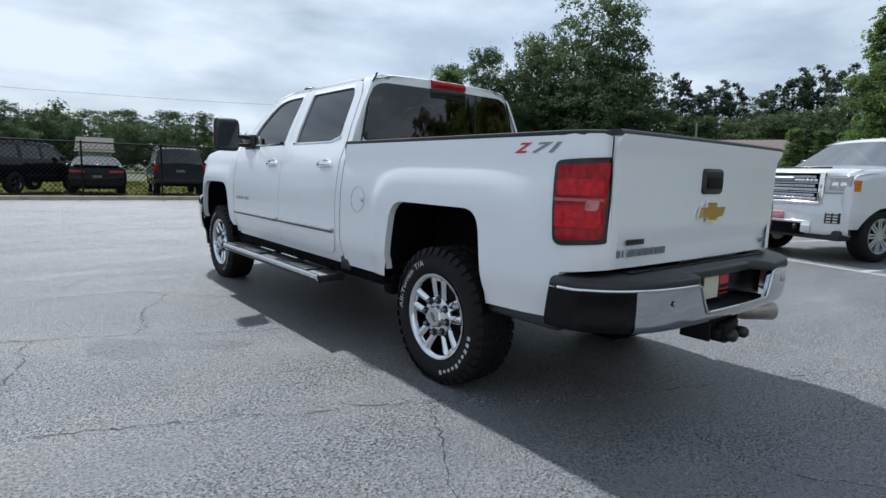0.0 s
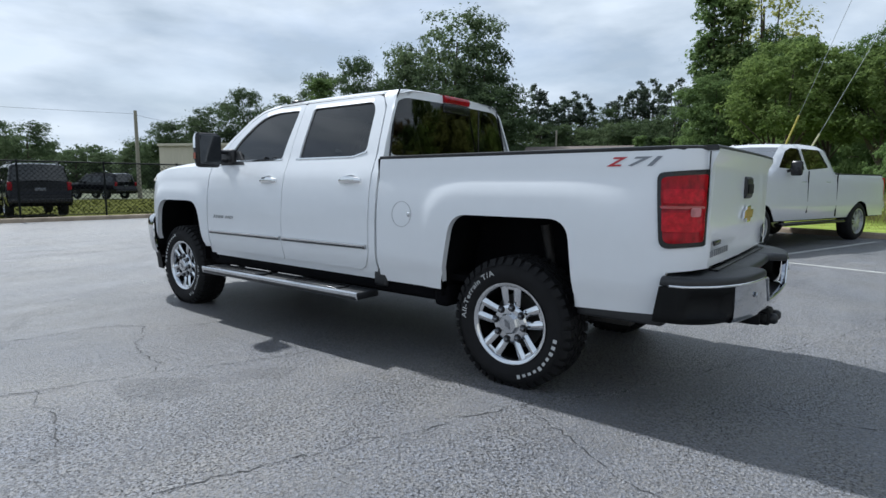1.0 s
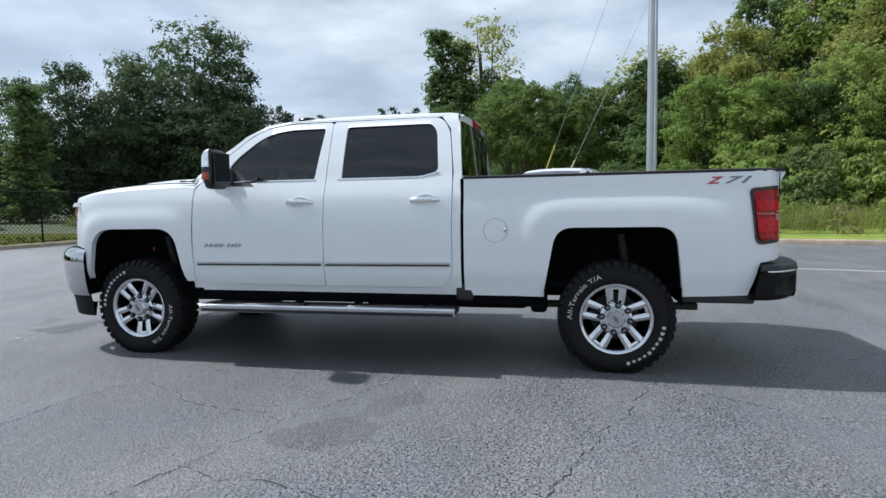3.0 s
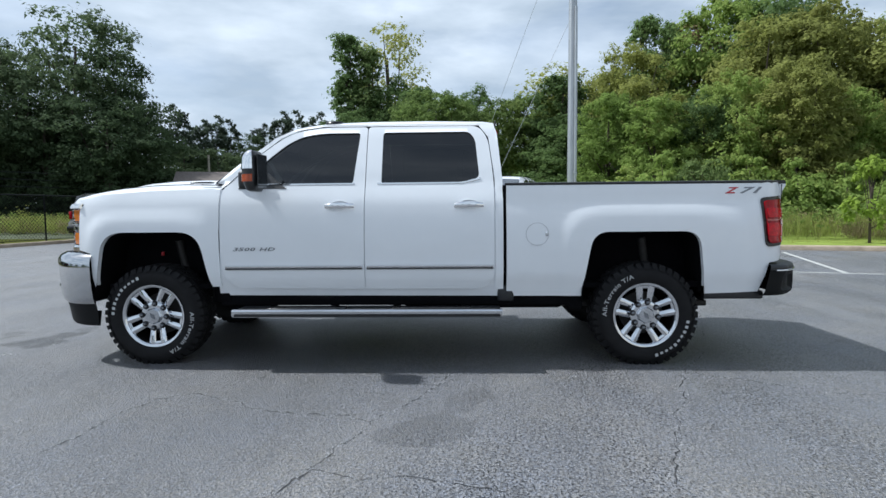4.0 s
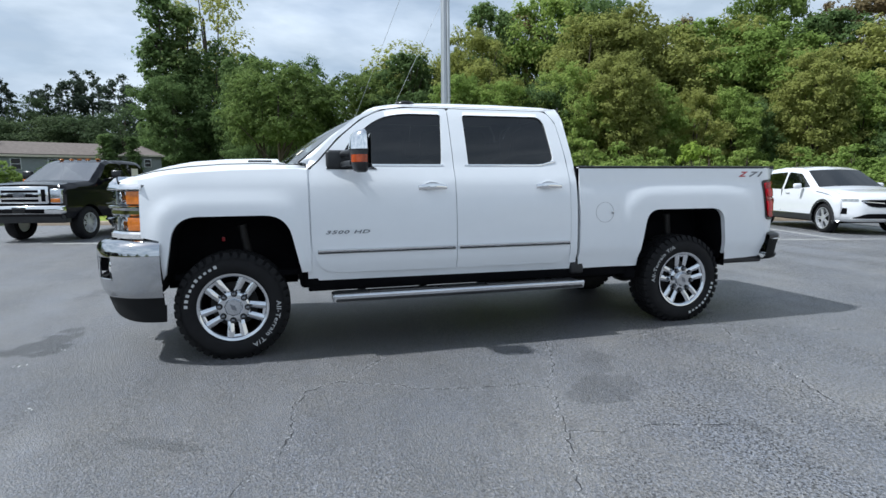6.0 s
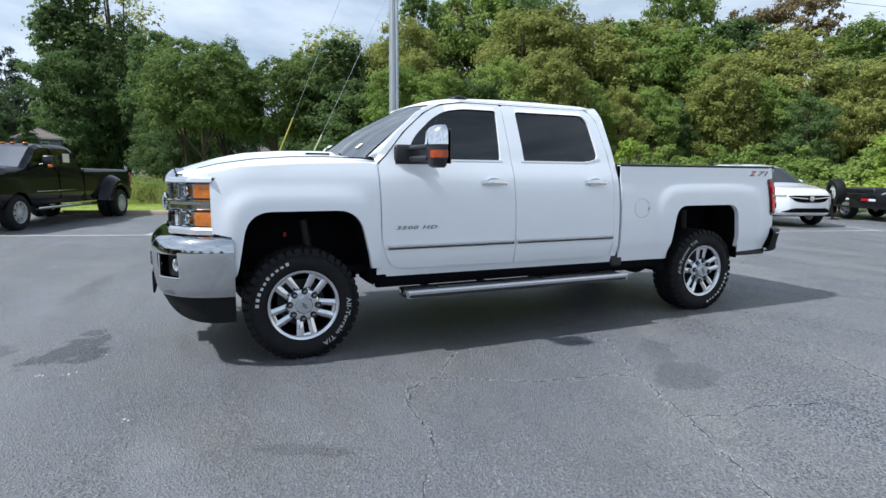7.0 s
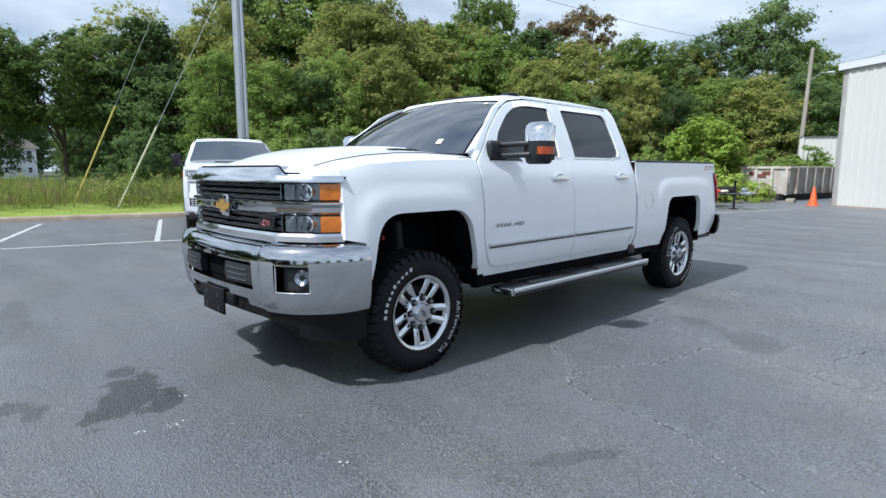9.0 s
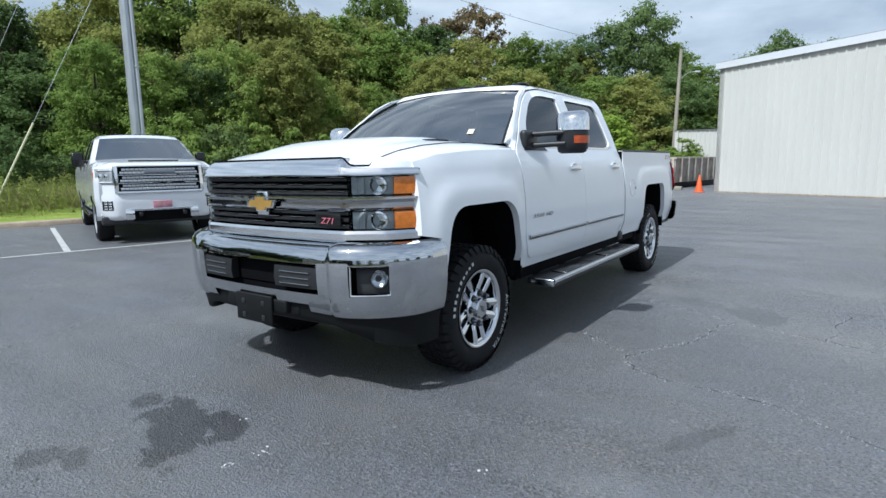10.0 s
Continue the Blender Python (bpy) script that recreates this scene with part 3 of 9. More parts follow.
kerb([lot(14.2 - 30.7 * i / 24, 6.14) for i in range(25)][::-1], "weathered tan concrete kerb along the lawn")
kerb([(-45 + 62.8 * i / 24, 24.85 - 7.65 * i / 24, 0) for i in range(25)][::-1], "grey concrete kerb in front of the fence")


# ---- wheels ----
def lug_mesh(corners_low, corners_high):
    """One tread lug: a closed four-sided block."""
    me = bpy.data.meshes.new("tread_lug")
    me.from_pydata(corners_low + corners_high, [], [(4, 5, 6, 7), (0, 1, 5, 4), (1, 2, 6, 5), (2, 3, 7, 6), (3, 0, 4, 7)])
    me.materials.append(RUBBER)
    return me


LUGS = {}


def tread(hub, radius, h, count=40):
    """The lugs of a tyre, in staggered rows, each a piece of its own."""
    rows = [(-0.048, 0.020, 2.2), (0.0, 0.018, -2.2), (0.048, 0.020, 2.2)]
    key = (radius, h)
    if key not in LUGS:
        half = math.pi / count * 0.68
        made = []
        for a, w, skew in rows:
            ring = [(a + dx, da + skew * dx) for da, dx in ((-half, -w), (half, -w), (half, w), (-half, w))]
            made.append(lug_mesh(*[[(x, math.cos(t) * rr, math.sin(t) * rr) for x, t in ring] for rr in (radius - 0.012, radius + 0.003)]))
        for wide, low in ((0.72, 0.043), (0.55, 0.040)):
            hw = math.pi / count * wide
            for s in (-1, 1):
                top = [(s * (h - 0.062), t, radius + 0.003) for t in (-hw, hw)] + [(s * (h - 0.018), t, radius + 0.001) for t in (hw, -hw)]
                base = [(s * (h - 0.062), t, radius - 0.010) for t in (-hw, hw)] + [(s * (h + 0.008), t, radius - low) for t in (hw, -hw)]
                made.append(lug_mesh(*[[(x, math.cos(t) * r, math.sin(t) * r) for x, t, r in q] for q in (base, top)]))
        LUGS[key] = made
    made = LUGS[key]
    for i in range(count):
        for k in range(3):
            o = new("tread_lug", made[k])
            o.parent = hub
            o.matrix_local = Matrix.Rotation(2 * math.pi * (i + 0.5 * (k % 2)) / count, 4, "X")
        for k in (0, 1):
            o = new("tread_lug", made[3 + 2 * (i % 2) + k])
            o.parent = hub
            o.matrix_local = Matrix.Rotation(2 * math.pi * i / count, 4, "X")


def arc_letters(words, size, radius, start, x, spacing=1.0, bold=0.0, wide=1.0):
    """Lettering bent round a tyre's sidewall; reading clockwise from the outside (x towards -)."""
    vs, fs = text_shape(words, size, 0.0, spacing, bold=bold)
    out = []
    for v in vs:
        ang = start + v.x * wide / radius
        rr = radius + v.y - size * 0.35
        out.append((x, math.cos(ang) * rr, math.sin(ang) * rr))
    return out, fs


def truck_wheel(parent, m, turn, outer=True, radius=0.405, rim=0.248, width=0.27, lettered=True):
    """A chrome ten-arm truck wheel in an all-terrain tyre. Local x points inwards; the outer face looks to -x."""
    hub = new("wheel")
    hub.parent = parent
    hub.matrix_local = m @ pose(0, 0, 0, turn, 0, 0)
    h = width / 2
    prof = [(rim - 0.012, -h + 0.040), (rim + 0.004, -h + 0.018), (rim + 0.016, -h + 0.006), (rim + 0.05, -h - 0.004), (radius - 0.075, -h - 0.006), (radius - 0.038, -h + 0.006),
            (radius - 0.016, -h + 0.026), (radius - 0.006, -h + 0.055), (radius - 0.004, 0), (radius - 0.006, h - 0.055), (radius - 0.016, h - 0.026), (radius - 0.05, h), (rim + 0.05, h), (rim, h - 0.02), (rim - 0.03, h - 0.05)]
    b = lathe(prof, seg=72)
    tyre = part("tyre", b, RUBBER, hub, "black all-terrain tyre with chunky tread", flat=False)
    tread(hub, radius, h)
    if lettered:
        v1, f1 = arc_letters("All-Terrain T/A", 0.047, radius - 0.083, radians(161), -h - 0.0085, 1.10, 0.010, 1.24)
        letters = raw("sidewall_lettering", v1, f1, LETTER, hub, "raised white sidewall lettering")
        b = bmesh.new()
        for i in range(10):
            ang = radians(-12) + (i - 4.5) * 0.127
            wide = 0.026 / (radius - 0.083)
            rr = radius - 0.083
            p = [b.verts.new((-h - 0.0085, math.cos(ang + s * wide * 0.42) * (rr + q), math.sin(ang + s * wide * 0.42) * (rr + q))) for s, q in ((-1, -0.011), (1, -0.011), (1, 0.013 if i in (0, 1, 2, 5, 9) else 0.006), (-1, 0.013 if i in (0, 1, 2, 5, 9) else 0.006))]
            b.faces.new(p)
        part("sidewall_bar", b, LETTER, hub, "raised white blocks on the sidewall", flat=True)
    # barrel and rim lip
    rimb = lathe([(rim - 0.02, -h + 0.045), (rim - 0.004, -h + 0.022), (rim + 0.006, -h + 0.012), (rim + 0.004, -h + 0.004), (rim - 0.012, -h + 0.006), (rim - 0.022, -h + 0.022), (rim - 0.026, -h + 0.06)], seg=64)
    part("rim", rimb, CHROME_W, hub, "bright chrome rim lip")
    part("barrel", lathe([(rim - 0.026, -h + 0.05), (rim - 0.035, 0.0), (rim - 0.03, h - 0.03), (0.03, h - 0.03)], seg=48), DARK, hub)
    part("brake_disc", lathe([(0.17, 0.0), (0.17, 0.02), (0.05, 0.02), (0.05, 0.0), (0.17, 0.0)], seg=40), STEEL, hub)
    # five broad arms, each with a slot through it
    xf = -h + 0.026
    arm = bmesh.new()
    for side in (-1, 1):
        sect = []
        for t in range(7):
            k = t / 6
            rr = 0.070 + (rim - 0.016 - 0.070) * k
            off = side * (0.034 + 0.014 * k)
            wide = 0.0205 + 0.0070 * k
            xx = xf + 0.016 - 0.027 * k - 0.004 * math.sin(k * math.pi)
            sect.append([(xx + 0.020, rr, off - wide * 1.03), (xx + 0.011, rr, off - wide), (xx + 0.0062, rr, off - wide * 0.76), (xx + 0.0026, rr, off - wide * 0.36), (xx, rr, off), (xx + 0.0026, rr, off + wide * 0.36), (xx + 0.0062, rr, off + wide * 0.76), (xx + 0.011, rr, off + wide), (xx + 0.020, rr, off + wide * 1.03)])
        grid_mesh(sect, arm)
    # bridges at both ends of the slot
    for r0, r1, w in ((0.055, 0.118, 0.044), (rim - 0.040, rim - 0.012, 0.072)):
        grid_mesh([[(xf + 0.024 - 0.027 * ((r0 + (r1 - r0) * i / 3) - 0.07) / (rim - 0.086) - 0.003 * math.sin(math.pi * i / 3), r0 + (r1 - r0) * i / 3, s * w) for s in (-1, -0.4, 0.4, 1)] for i in range(4)], arm)
    bmesh.ops.recalc_face_normals(arm, faces=arm.faces)
    first = part("spoke", arm, CHROME_W, hub, "chrome split spoke", sharp=28)
    for i in range(1, 5):
        o = new("spoke", first.data)
        o.parent = hub
        o.matrix_local = pose(0, 0, 0, 72 * i, 0, 0)
        tagged(o, "chrome split spoke")
    face = lathe([(0.119, xf + 0.030), (0.117, xf + 0.008), (0.111, xf - 0.004), (0.094, xf - 0.009), (0.060, xf - 0.006), (0.0005, xf - 0.004)], seg=40)
    part("hub_plate", face, CHROME_W, hub)
    cap = lathe([(0.067, xf), (0.066, xf - 0.024), (0.058, xf - 0.033), (0.0005, xf - 0.035)], seg=8)
    cap_ob = part("centre_cap", cap, CHROME_S, hub, "eight-sided satin centre cap", flat=True)
    b = bmesh.new()
    p = [(-0.030, -0.006), (-0.010, -0.006), (-0.012, -0.014), (0.008, -0.014), (0.010, -0.006), (0.026, -0.006), (0.030, 0.006), (0.010, 0.006), (0.012, 0.014), (-0.008, 0.014), (-0.010, 0.006), (-0.026, 0.006)]
    b.faces.new([b.verts.new((xf - 0.037, y * 1.1, z * 1.1)) for y, z in p])
    part("emblem", b, BADGE_GREY, hub, flat=True)
    nut = lathe([(0.0150, xf + 0.002), (0.0150, xf - 0.026), (0.0115, xf - 0.034), (0.0005, xf - 0.036)], seg=10)
    for v in nut.verts:
        v.co.y += 0.099
    pocket = lathe([(0.0245, xf - 0.0060), (0.0235, xf - 0.0105), (0.0005, xf - 0.0105)], seg=16)
    for v in pocket.verts:
        v.co.y += 0.099
    pocket_ob = part("nut_pocket", pocket, TRIM, hub)
    for i in range(1, 8):
        o = new("nut_pocket", pocket_ob.data)
        o.parent = hub
        o.matrix_local = pose(0, 0, 0, 45 * i, 0, 0)
    nut_me = part("wheel_nut", nut, NUT, hub)
    for i in range(1, 8):
        o = new("wheel_nut", nut_me.data)
        o.parent = hub
        o.matrix_local = pose(0, 0, 0, 45 * i, 0, 0)
    return hub


def plain_wheel(parent, m, radius=0.36, rim=0.23, width=0.24, arms=5, metal=None):
    """A simpler alloy wheel for the parked vehicles. The outer face looks to -x."""
    metal = metal or ALLOY
    hub = new("wheel")
    hub.parent = parent
    hub.matrix_local = m
    h = width / 2
    part("tyre", lathe([(rim - 0.01, -h + 0.03), (rim + 0.015, -h), (radius - 0.05, -h - 0.004), (radius - 0.012, -h + 0.03), (radius, -h + 0.06), (radius, h - 0.06), (radius - 0.03, h), (rim, h)], seg=40), RUBBER, hub)
    r = lathe([(rim - 0.02, -h + 0.06), (rim, -h + 0.015), (rim + 0.01, -h + 0.004), (rim - 0.006, -h + 0.006), (rim - 0.015, -h + 0.06), (rim - 0.02, h - 0.05), (0.02, h - 0.05)], seg=40)
    part("rim", r, metal, hub)
    b = bmesh.new()
    for i in range(arms):
        for s in (-1, 1):
            rot = Matrix.Rotation(2 * math.pi * i / arms, 4, "X")
            pts = [rot @ Vector((-h + 0.02 + 0.01 * k, rr, s * (0.018 + 0.05 * (rr - 0.05)) + q)) for rr, k in ((0.04, 0), (rim - 0.01, 1)) for q in (-0.014, 0.014)]
            back = [p + Vector((0.02, 0, 0)) for p in pts]
            f = [b.verts.new(p) for p in pts]
            g = [b.verts.new(p) for p in back]
            b.faces.new((f[0], f[1], f[3], f[2]))
            b.faces.new((f[0], f[2], g[2], g[0]))
            b.faces.new((f[1], g[1], g[3], f[3]))
    lathe([(0.075, -h + 0.03), (0.07, -h + 0.012), (0.0005, -h + 0.008)], seg=20, bm=b)
    bmesh.ops.recalc_face_normals(b, faces=b.faces)
    part("spokes", b, metal, hub, flat=True)
    part("brake_disc", lathe([(0.15, 0.0), (0.15, 0.02), (0.04, 0.02)], seg=24), DARK, hub)
    return hub


# ---- the white crew-cab pickup ----
SIDE = [(0.50, 0.940), (0.56, 0.955), (0.655, 0.978), (0.690, 0.995), (0.78, 1.0), (0.95, 1.0), (1.08, 0.993), (1.20, 0.978), (1.30, 0.958), (1.38, 0.930), (1.43, 0.905), (1.55, 0.862), (1.70, 0.798), (1.84, 0.735), (1.92, 0.690), (1.97, 0.60)]


def flare(y, z, yc, half_front, half_back, top):
    """How far a wing swells over a wheel, inside a rounded outline."""
    d = abs(y - yc) / (half_front if y > yc else half_back)
    v = max(0.0, z - 0.70) / (top - 0.70)
    return smoothstep(1.0, 0.84, (d ** 5 + v ** 5) ** 0.2)


def side(y, z):
    """Half the truck's width at a place on its flank."""
    x = lerp_table(SIDE, z) - 0.010 + 0.004 * smoothstep(1.345, 1.325, z)
    if y < 1.1:
        if z > 1.3:
            x = lerp_table([(1.30, 0.958), (1.40, 0.945), (1.5, 0.93)], z)
        x += 0.016 * flare(y, z, 0.0, 0.70, 0.82, 1.285)
        if y < -0.84:
            k = min(1.0, (-0.84 - y) / 0.235)
            x -= 0.20 * (1 - math.sqrt(max(0.0, 1 - k * k)))
    if y > 3.32:
        x += 0.019 * flare(y, z, 3.89, 0.58, 0.535, 1.245)
        if z > 1.30:
            x = min(x, lerp_table([(1.28, 0.964), (1.335, 0.957), (1.372, 0.940), (1.40, 0.912), (1.46, 0.84)], z))
        if y > 4.2:
            k = min(1.0, (y - 4.2) / 0.5)
            x -= 0.13 * k * k
    return x


truck = empty("pickup_truck", "white crew cab pickup truck with chrome trim and lifted stance", "pickup truck", pose(0, 0, 0))

ARCH_R = rounded([(0.50, 0.50), (0.50, 0.60), (0.415, 1.045), (-0.385, 1.045), (-0.430, 0.62), (-0.430, 0.50)], [0, 0, 0.12, 0.12, 0, 0], 7)
ARCH_F = rounded([(4.40, 0.50), (4.345, 0.62), (4.265, 1.065), (3.505, 1.065), (3.405, 0.64), (3.40, 0.50)], [0, 0.1, 0.16, 0.16, 0, 0], 7)

BED = [(1.080, 0.545), (0.50, 0.545)] + [p for p in ARCH_R if p[1] > 0.55] + [(-0.43, 0.56), (-0.850, 0.575), (-0.915, 0.80), (-1.070, 0.82), (-1.072, 1.385), (-1.055, 1.412), (1.080, 1.418)]
FENDER = [(3.335, 0.63), (3.405, 0.63)] + [p for p in ARCH_F if p[1] > 0.64][::-1] + [(4.36, 0.62), (4.37, 0.90), (4.49, 0.925), (4.49, 1.294), (4.494, 1.300), (4.495, 1.324), (4.30, 1.365), (3.90, 1.392), (3.42, 1.405), (3.345, 1.395)]
WIN_F = rounded([(3.10, 1.445), (3.03, 1.60), (2.84, 1.765), (2.72, 1.828), (2.56, 1.855), (2.245, 1.855), (2.285, 1.435)], [0.03, 0.1, 0.15, 0.1, 0.1, 0.03, 0.03], 4)
WIN_R = rounded([(2.06, 1.855), (1.365, 1.855), (1.315, 1.79), (1.285, 1.475), (1.40, 1.442), (2.06, 1.435)], [0.03, 0.05, 0.1, 0.04, 0.1, 0.02], 4)
DOOR_F = rounded([(3.329, 1.395), (3.329, 0.80), (3.25, 0.615), (2.189, 0.605), (2.189, 1.905), (2.55, 1.905), (2.76, 1.872), (2.90, 1.80), (3.10, 1.635), (3.24, 1.47)], [0.04, 0.12, 0.10, 0.03, 0.03, 0.1, 0.1, 0.1, 0.1, 0.1], 4)
DOOR_R = rounded([(2.183, 0.605), (1.235, 0.605), (1.172, 0.72), (1.172, 1.46), (1.215, 1.80), (1.29, 1.905), (2.183, 1.905)], [0.03, 0.10, 0.15, 0.2, 0.1, 0.08, 0.03], 5)
PILLAR = [(1.167, 0.60), (1.105, 0.60), (1.105, 1.45), (1.140, 1.84), (1.17, 1.930), (2.60, 1.930), (2.80, 1.889), (2.95, 1.815), (3.14, 1.655), (3.345, 1.445), (3.345, 1.398)] + [(3.26, 1.47), (3.10, 1.648), (2.90, 1.813), (2.765, 1.883), (2.55, 1.914), (1.287, 1.910), (1.210, 1.807), (1.167, 1.465)]
ROCKER = [(3.36, 0.555), (1.11, 0.545), (1.11, 0.80), (1.27, 0.80), (1.27, 0.64), (3.20, 0.64), (3.20, 0.84), (3.36, 0.84)]

for mir in (False, True):
    part("bed_side", panel(BED, side, mirror=mir, step=0.045, flange=0.045), WHITE, truck, sharp=45)
    part("front_fender", panel(FENDER, side, mirror=mir, step=0.045, flange=0.045), WHITE, truck, sharp=45)
    part("cab_frame", panel(PILLAR, lambda y, z: side(y, z) - 0.004, mirror=mir, step=0.04), WHITE, truck)
    part("rocker_panel", panel(ROCKER, lambda y, z: side(y, z) - 0.012, mirror=mir, step=0.05, flange=0.06), WHITE, truck)
    sx = 1 if mir else -1
    for name, outline, win, hy, sy in (("front_door", DOOR_F, WIN_F, 2.38, 0.0), ("rear_door", DOOR_R, WIN_R, 1.37, 0.0)):
        door = part(name, panel(outline, side, holes=[win], mirror=mir, step=0.045, flange=0.03), WHITE, truck)
        part("window_glass", panel(win, lambda y, z: side(y, z) - 0.016, mirror=mir, step=0.08, flange=0), TINT, door, "dark tinted window glass")
        # bright moulding under the glass
        lo = [p for p in win if p[1] < 1.50]
        y0, y1 = min(p[0] for p in lo), max(p[0] for p in lo)
        b = bmesh.new()
        rows = []
        for i in range(13):
            y = y1 + 0.03 + (y0 - y1 - 0.04) * i / 12
            zz = 1.432 + (0.035 * smoothstep(1.42, 1.28, y) if name == "rear_door" else 0.0)
            rows.append([(sx * (side(y, zz) + dx), y, zz + dz) for dx, dz in ((-0.01, -0.010), (0.004, -0.009), (0.006, 0.0), (0.003, 0.009), (-0.012, 0.010))])
        part("window_moulding", grid_mesh(rows, b), CHROME, door, "slim chrome window moulding")
        # handle: a cupped recess, a bar and two end posts
        bh = bmesh.new()
        rows = []
        for i in range(11):
            k = i / 10
            y = hy + 0.115 - 0.23 * k
            lift = 0.040 * math.sin(math.pi * (0.08 + 0.84 * k)) ** 0.5
            zc, hh = 1.258 + 0.006 * math.sin(math.pi * k), 0.016 + 0.008 * math.sin(math.pi * k)
            x = side(y, zc)
            rows.append([(sx * (x + dx), y, zc + dz) for dx, dz in ((lift - 0.016, -hh), (lift - 0.004, -hh), (lift, -hh * 0.5), (lift + 0.001, hh * 0.4), (lift - 0.005, hh), (lift - 0.016, hh))])
        grid_mesh(rows, bh, close=True)
        bh.faces.new(list(bh.verts)[:6])
        bh.faces.new(list(bh.verts)[-6:])
        bmesh.ops.recalc_face_normals(bh, faces=bh.faces)
        part("door_handle", bh, CHROME, door, "chrome door handle")
        bc = bmesh.new()
        rows = [[(sx * (side(hy, 1.25) + 0.003 - 0.042 * max(0.0, 1 - r * r)), hy + 0.084 * r * math.cos(a), 1.252 + 0.048 * r * math.sin(a)) for a in [2 * math.pi * j / 20 for j in range(20)]] for r in (1.0, 0.8, 0.55, 0.3, 0.02)]
        grid_mesh(rows, bc, close=True)
        bmesh.ops.recalc_face_normals(bc, faces=bc.faces)
        part("handle_cup", bc, WHITE, door)
        # lower body moulding
        ya, yb = (3.285, 2.205) if name == "front_door" else (2.168, 1.185)
        rows = [[(sx * (side(ya + (yb - ya) * i / 12, 0.782) + dx), ya + (yb - ya) * i / 12, 0.782 + dz) for dx, dz in ((0.0, -0.022), (0.010, -0.018), (0.014, -0.004), (0.013, 0.008), (0.0, 0.016))] for i in range(13)]
        strip = part("body_moulding", grid_mesh(rows), WHITE, door)
        rows = [[(sx * (side(ya + (yb - ya) * i / 12, 0.79) + dx), ya + (yb - ya) * i / 12, 0.786 + dz) for dx, dz in ((0.013, -0.008), (0.018, -0.004), (0.018, 0.006), (0.0, 0.012))] for i in range(13)]
        part("moulding_insert", grid_mesh(rows), CHROME, door, "grey chrome moulding strip")
        # black strip drawn for the shade below the moulding
        rows = [[(sx * (side(ya + (yb - ya) * i / 12, 0.77) + dx), ya + (yb - ya) * i / 12, 0.77 + dz) for dx, dz in ((0.012, -0.004), (0.0175, -0.001), (0.0180, 0.006), (0.013, 0.0085))] for i in range(13)]
        part("moulding_groove", grid_mesh(rows), PLASTIC, door, "black strip standing for the shade under the moulding")
    for y0, y1 in ((2.155, 2.215), (3.30, 3.36), (1.12, 1.20)):
        part("door_jamb", panel([(y0, 0.62), (y1, 0.62), (y1, 1.40), (y0, 1.40)], lambda y, z: side(y, z) - 0.018, mirror=mir, step=0.08, flange=0.0), WHITE, truck)
    # black box in the gap between cab and bed, standing for its shade
    part("cab_gap", boxes((sx * 0.90 - 0.04, sx * 0.90 + 0.04, 1.078, 1.107, 0.55, 1.41)), DARK, truck)

# number on the front doors
for sx in (-1, 1):
    for words, off in (("3500", -0.075), ("HD", 0.110)):
        vs, fs = text_shape(words, 0.062, 0.25, 1.12, bold=0.02)
        raw("door_badge", [(sx * (side(3.06, 0.93) + 0.006), 3.065 + sx * (v.x * 1.30 + off), 0.914 + v.y * 0.60) for v in vs], fs, BADGE_GREY, truck, "grey metal door badge")

# hood, cowl, roof, back of the cab
def face_y(x):
    a = abs(x)
    return 4.770 - 0.030 * (a / 0.6) ** 2 - 0.16 * max(0.0, a - 0.62) / 0.31 - 0.09 * smoothstep(0.80, 0.94, a)


def hood_z(x, y):
    base = lerp_table([(3.35, 1.480), (3.70, 1.488), (3.95, 1.482), (4.20, 1.462), (4.42, 1.428), (4.58, 1.388), (4.70, 1.345)], y)
    a = abs(x)
    bulge = 0.022 * smoothstep(0.46, 0.36, a) * smoothstep(4.62, 4.2, y)
    return base + bulge - 0.055 * (a / 0.85) ** 2.2 - 0.03 * smoothstep(0.80, 0.935, a)


def hood_front(x):
    a = abs(x)
    return 4.735 - 0.02 * (a / 0.6) ** 2 - (0.10 * smoothstep(0.56, 0.72, a) + 0.02 * smoothstep(0.72, 0.93, a))


rows = []
for j in range(25):
    k = j / 24
    row = []
    for i in range(33):
        x = -0.735 + 1.47 * i / 32
        y = 3.42 + 0.16 * (1 - (x / 0.9) ** 2) + (hood_front(x) - 3.42 - 0.16 * (1 - (x / 0.9) ** 2)) * k
        row.append((x, y, hood_z(x, y)))
    rows.append(row)
rows.append([(x, y + 0.006, z - 0.008) for x, y, z in row])
rows.append([(x, y + 0.009, z - 0.030) for x, y, z in row])
rows.append([(x, y + 0.006, 1.29) for x, y, z in row])
hood = part("hood", grid_mesh(rows), WHITE, truck, "white domed hood")
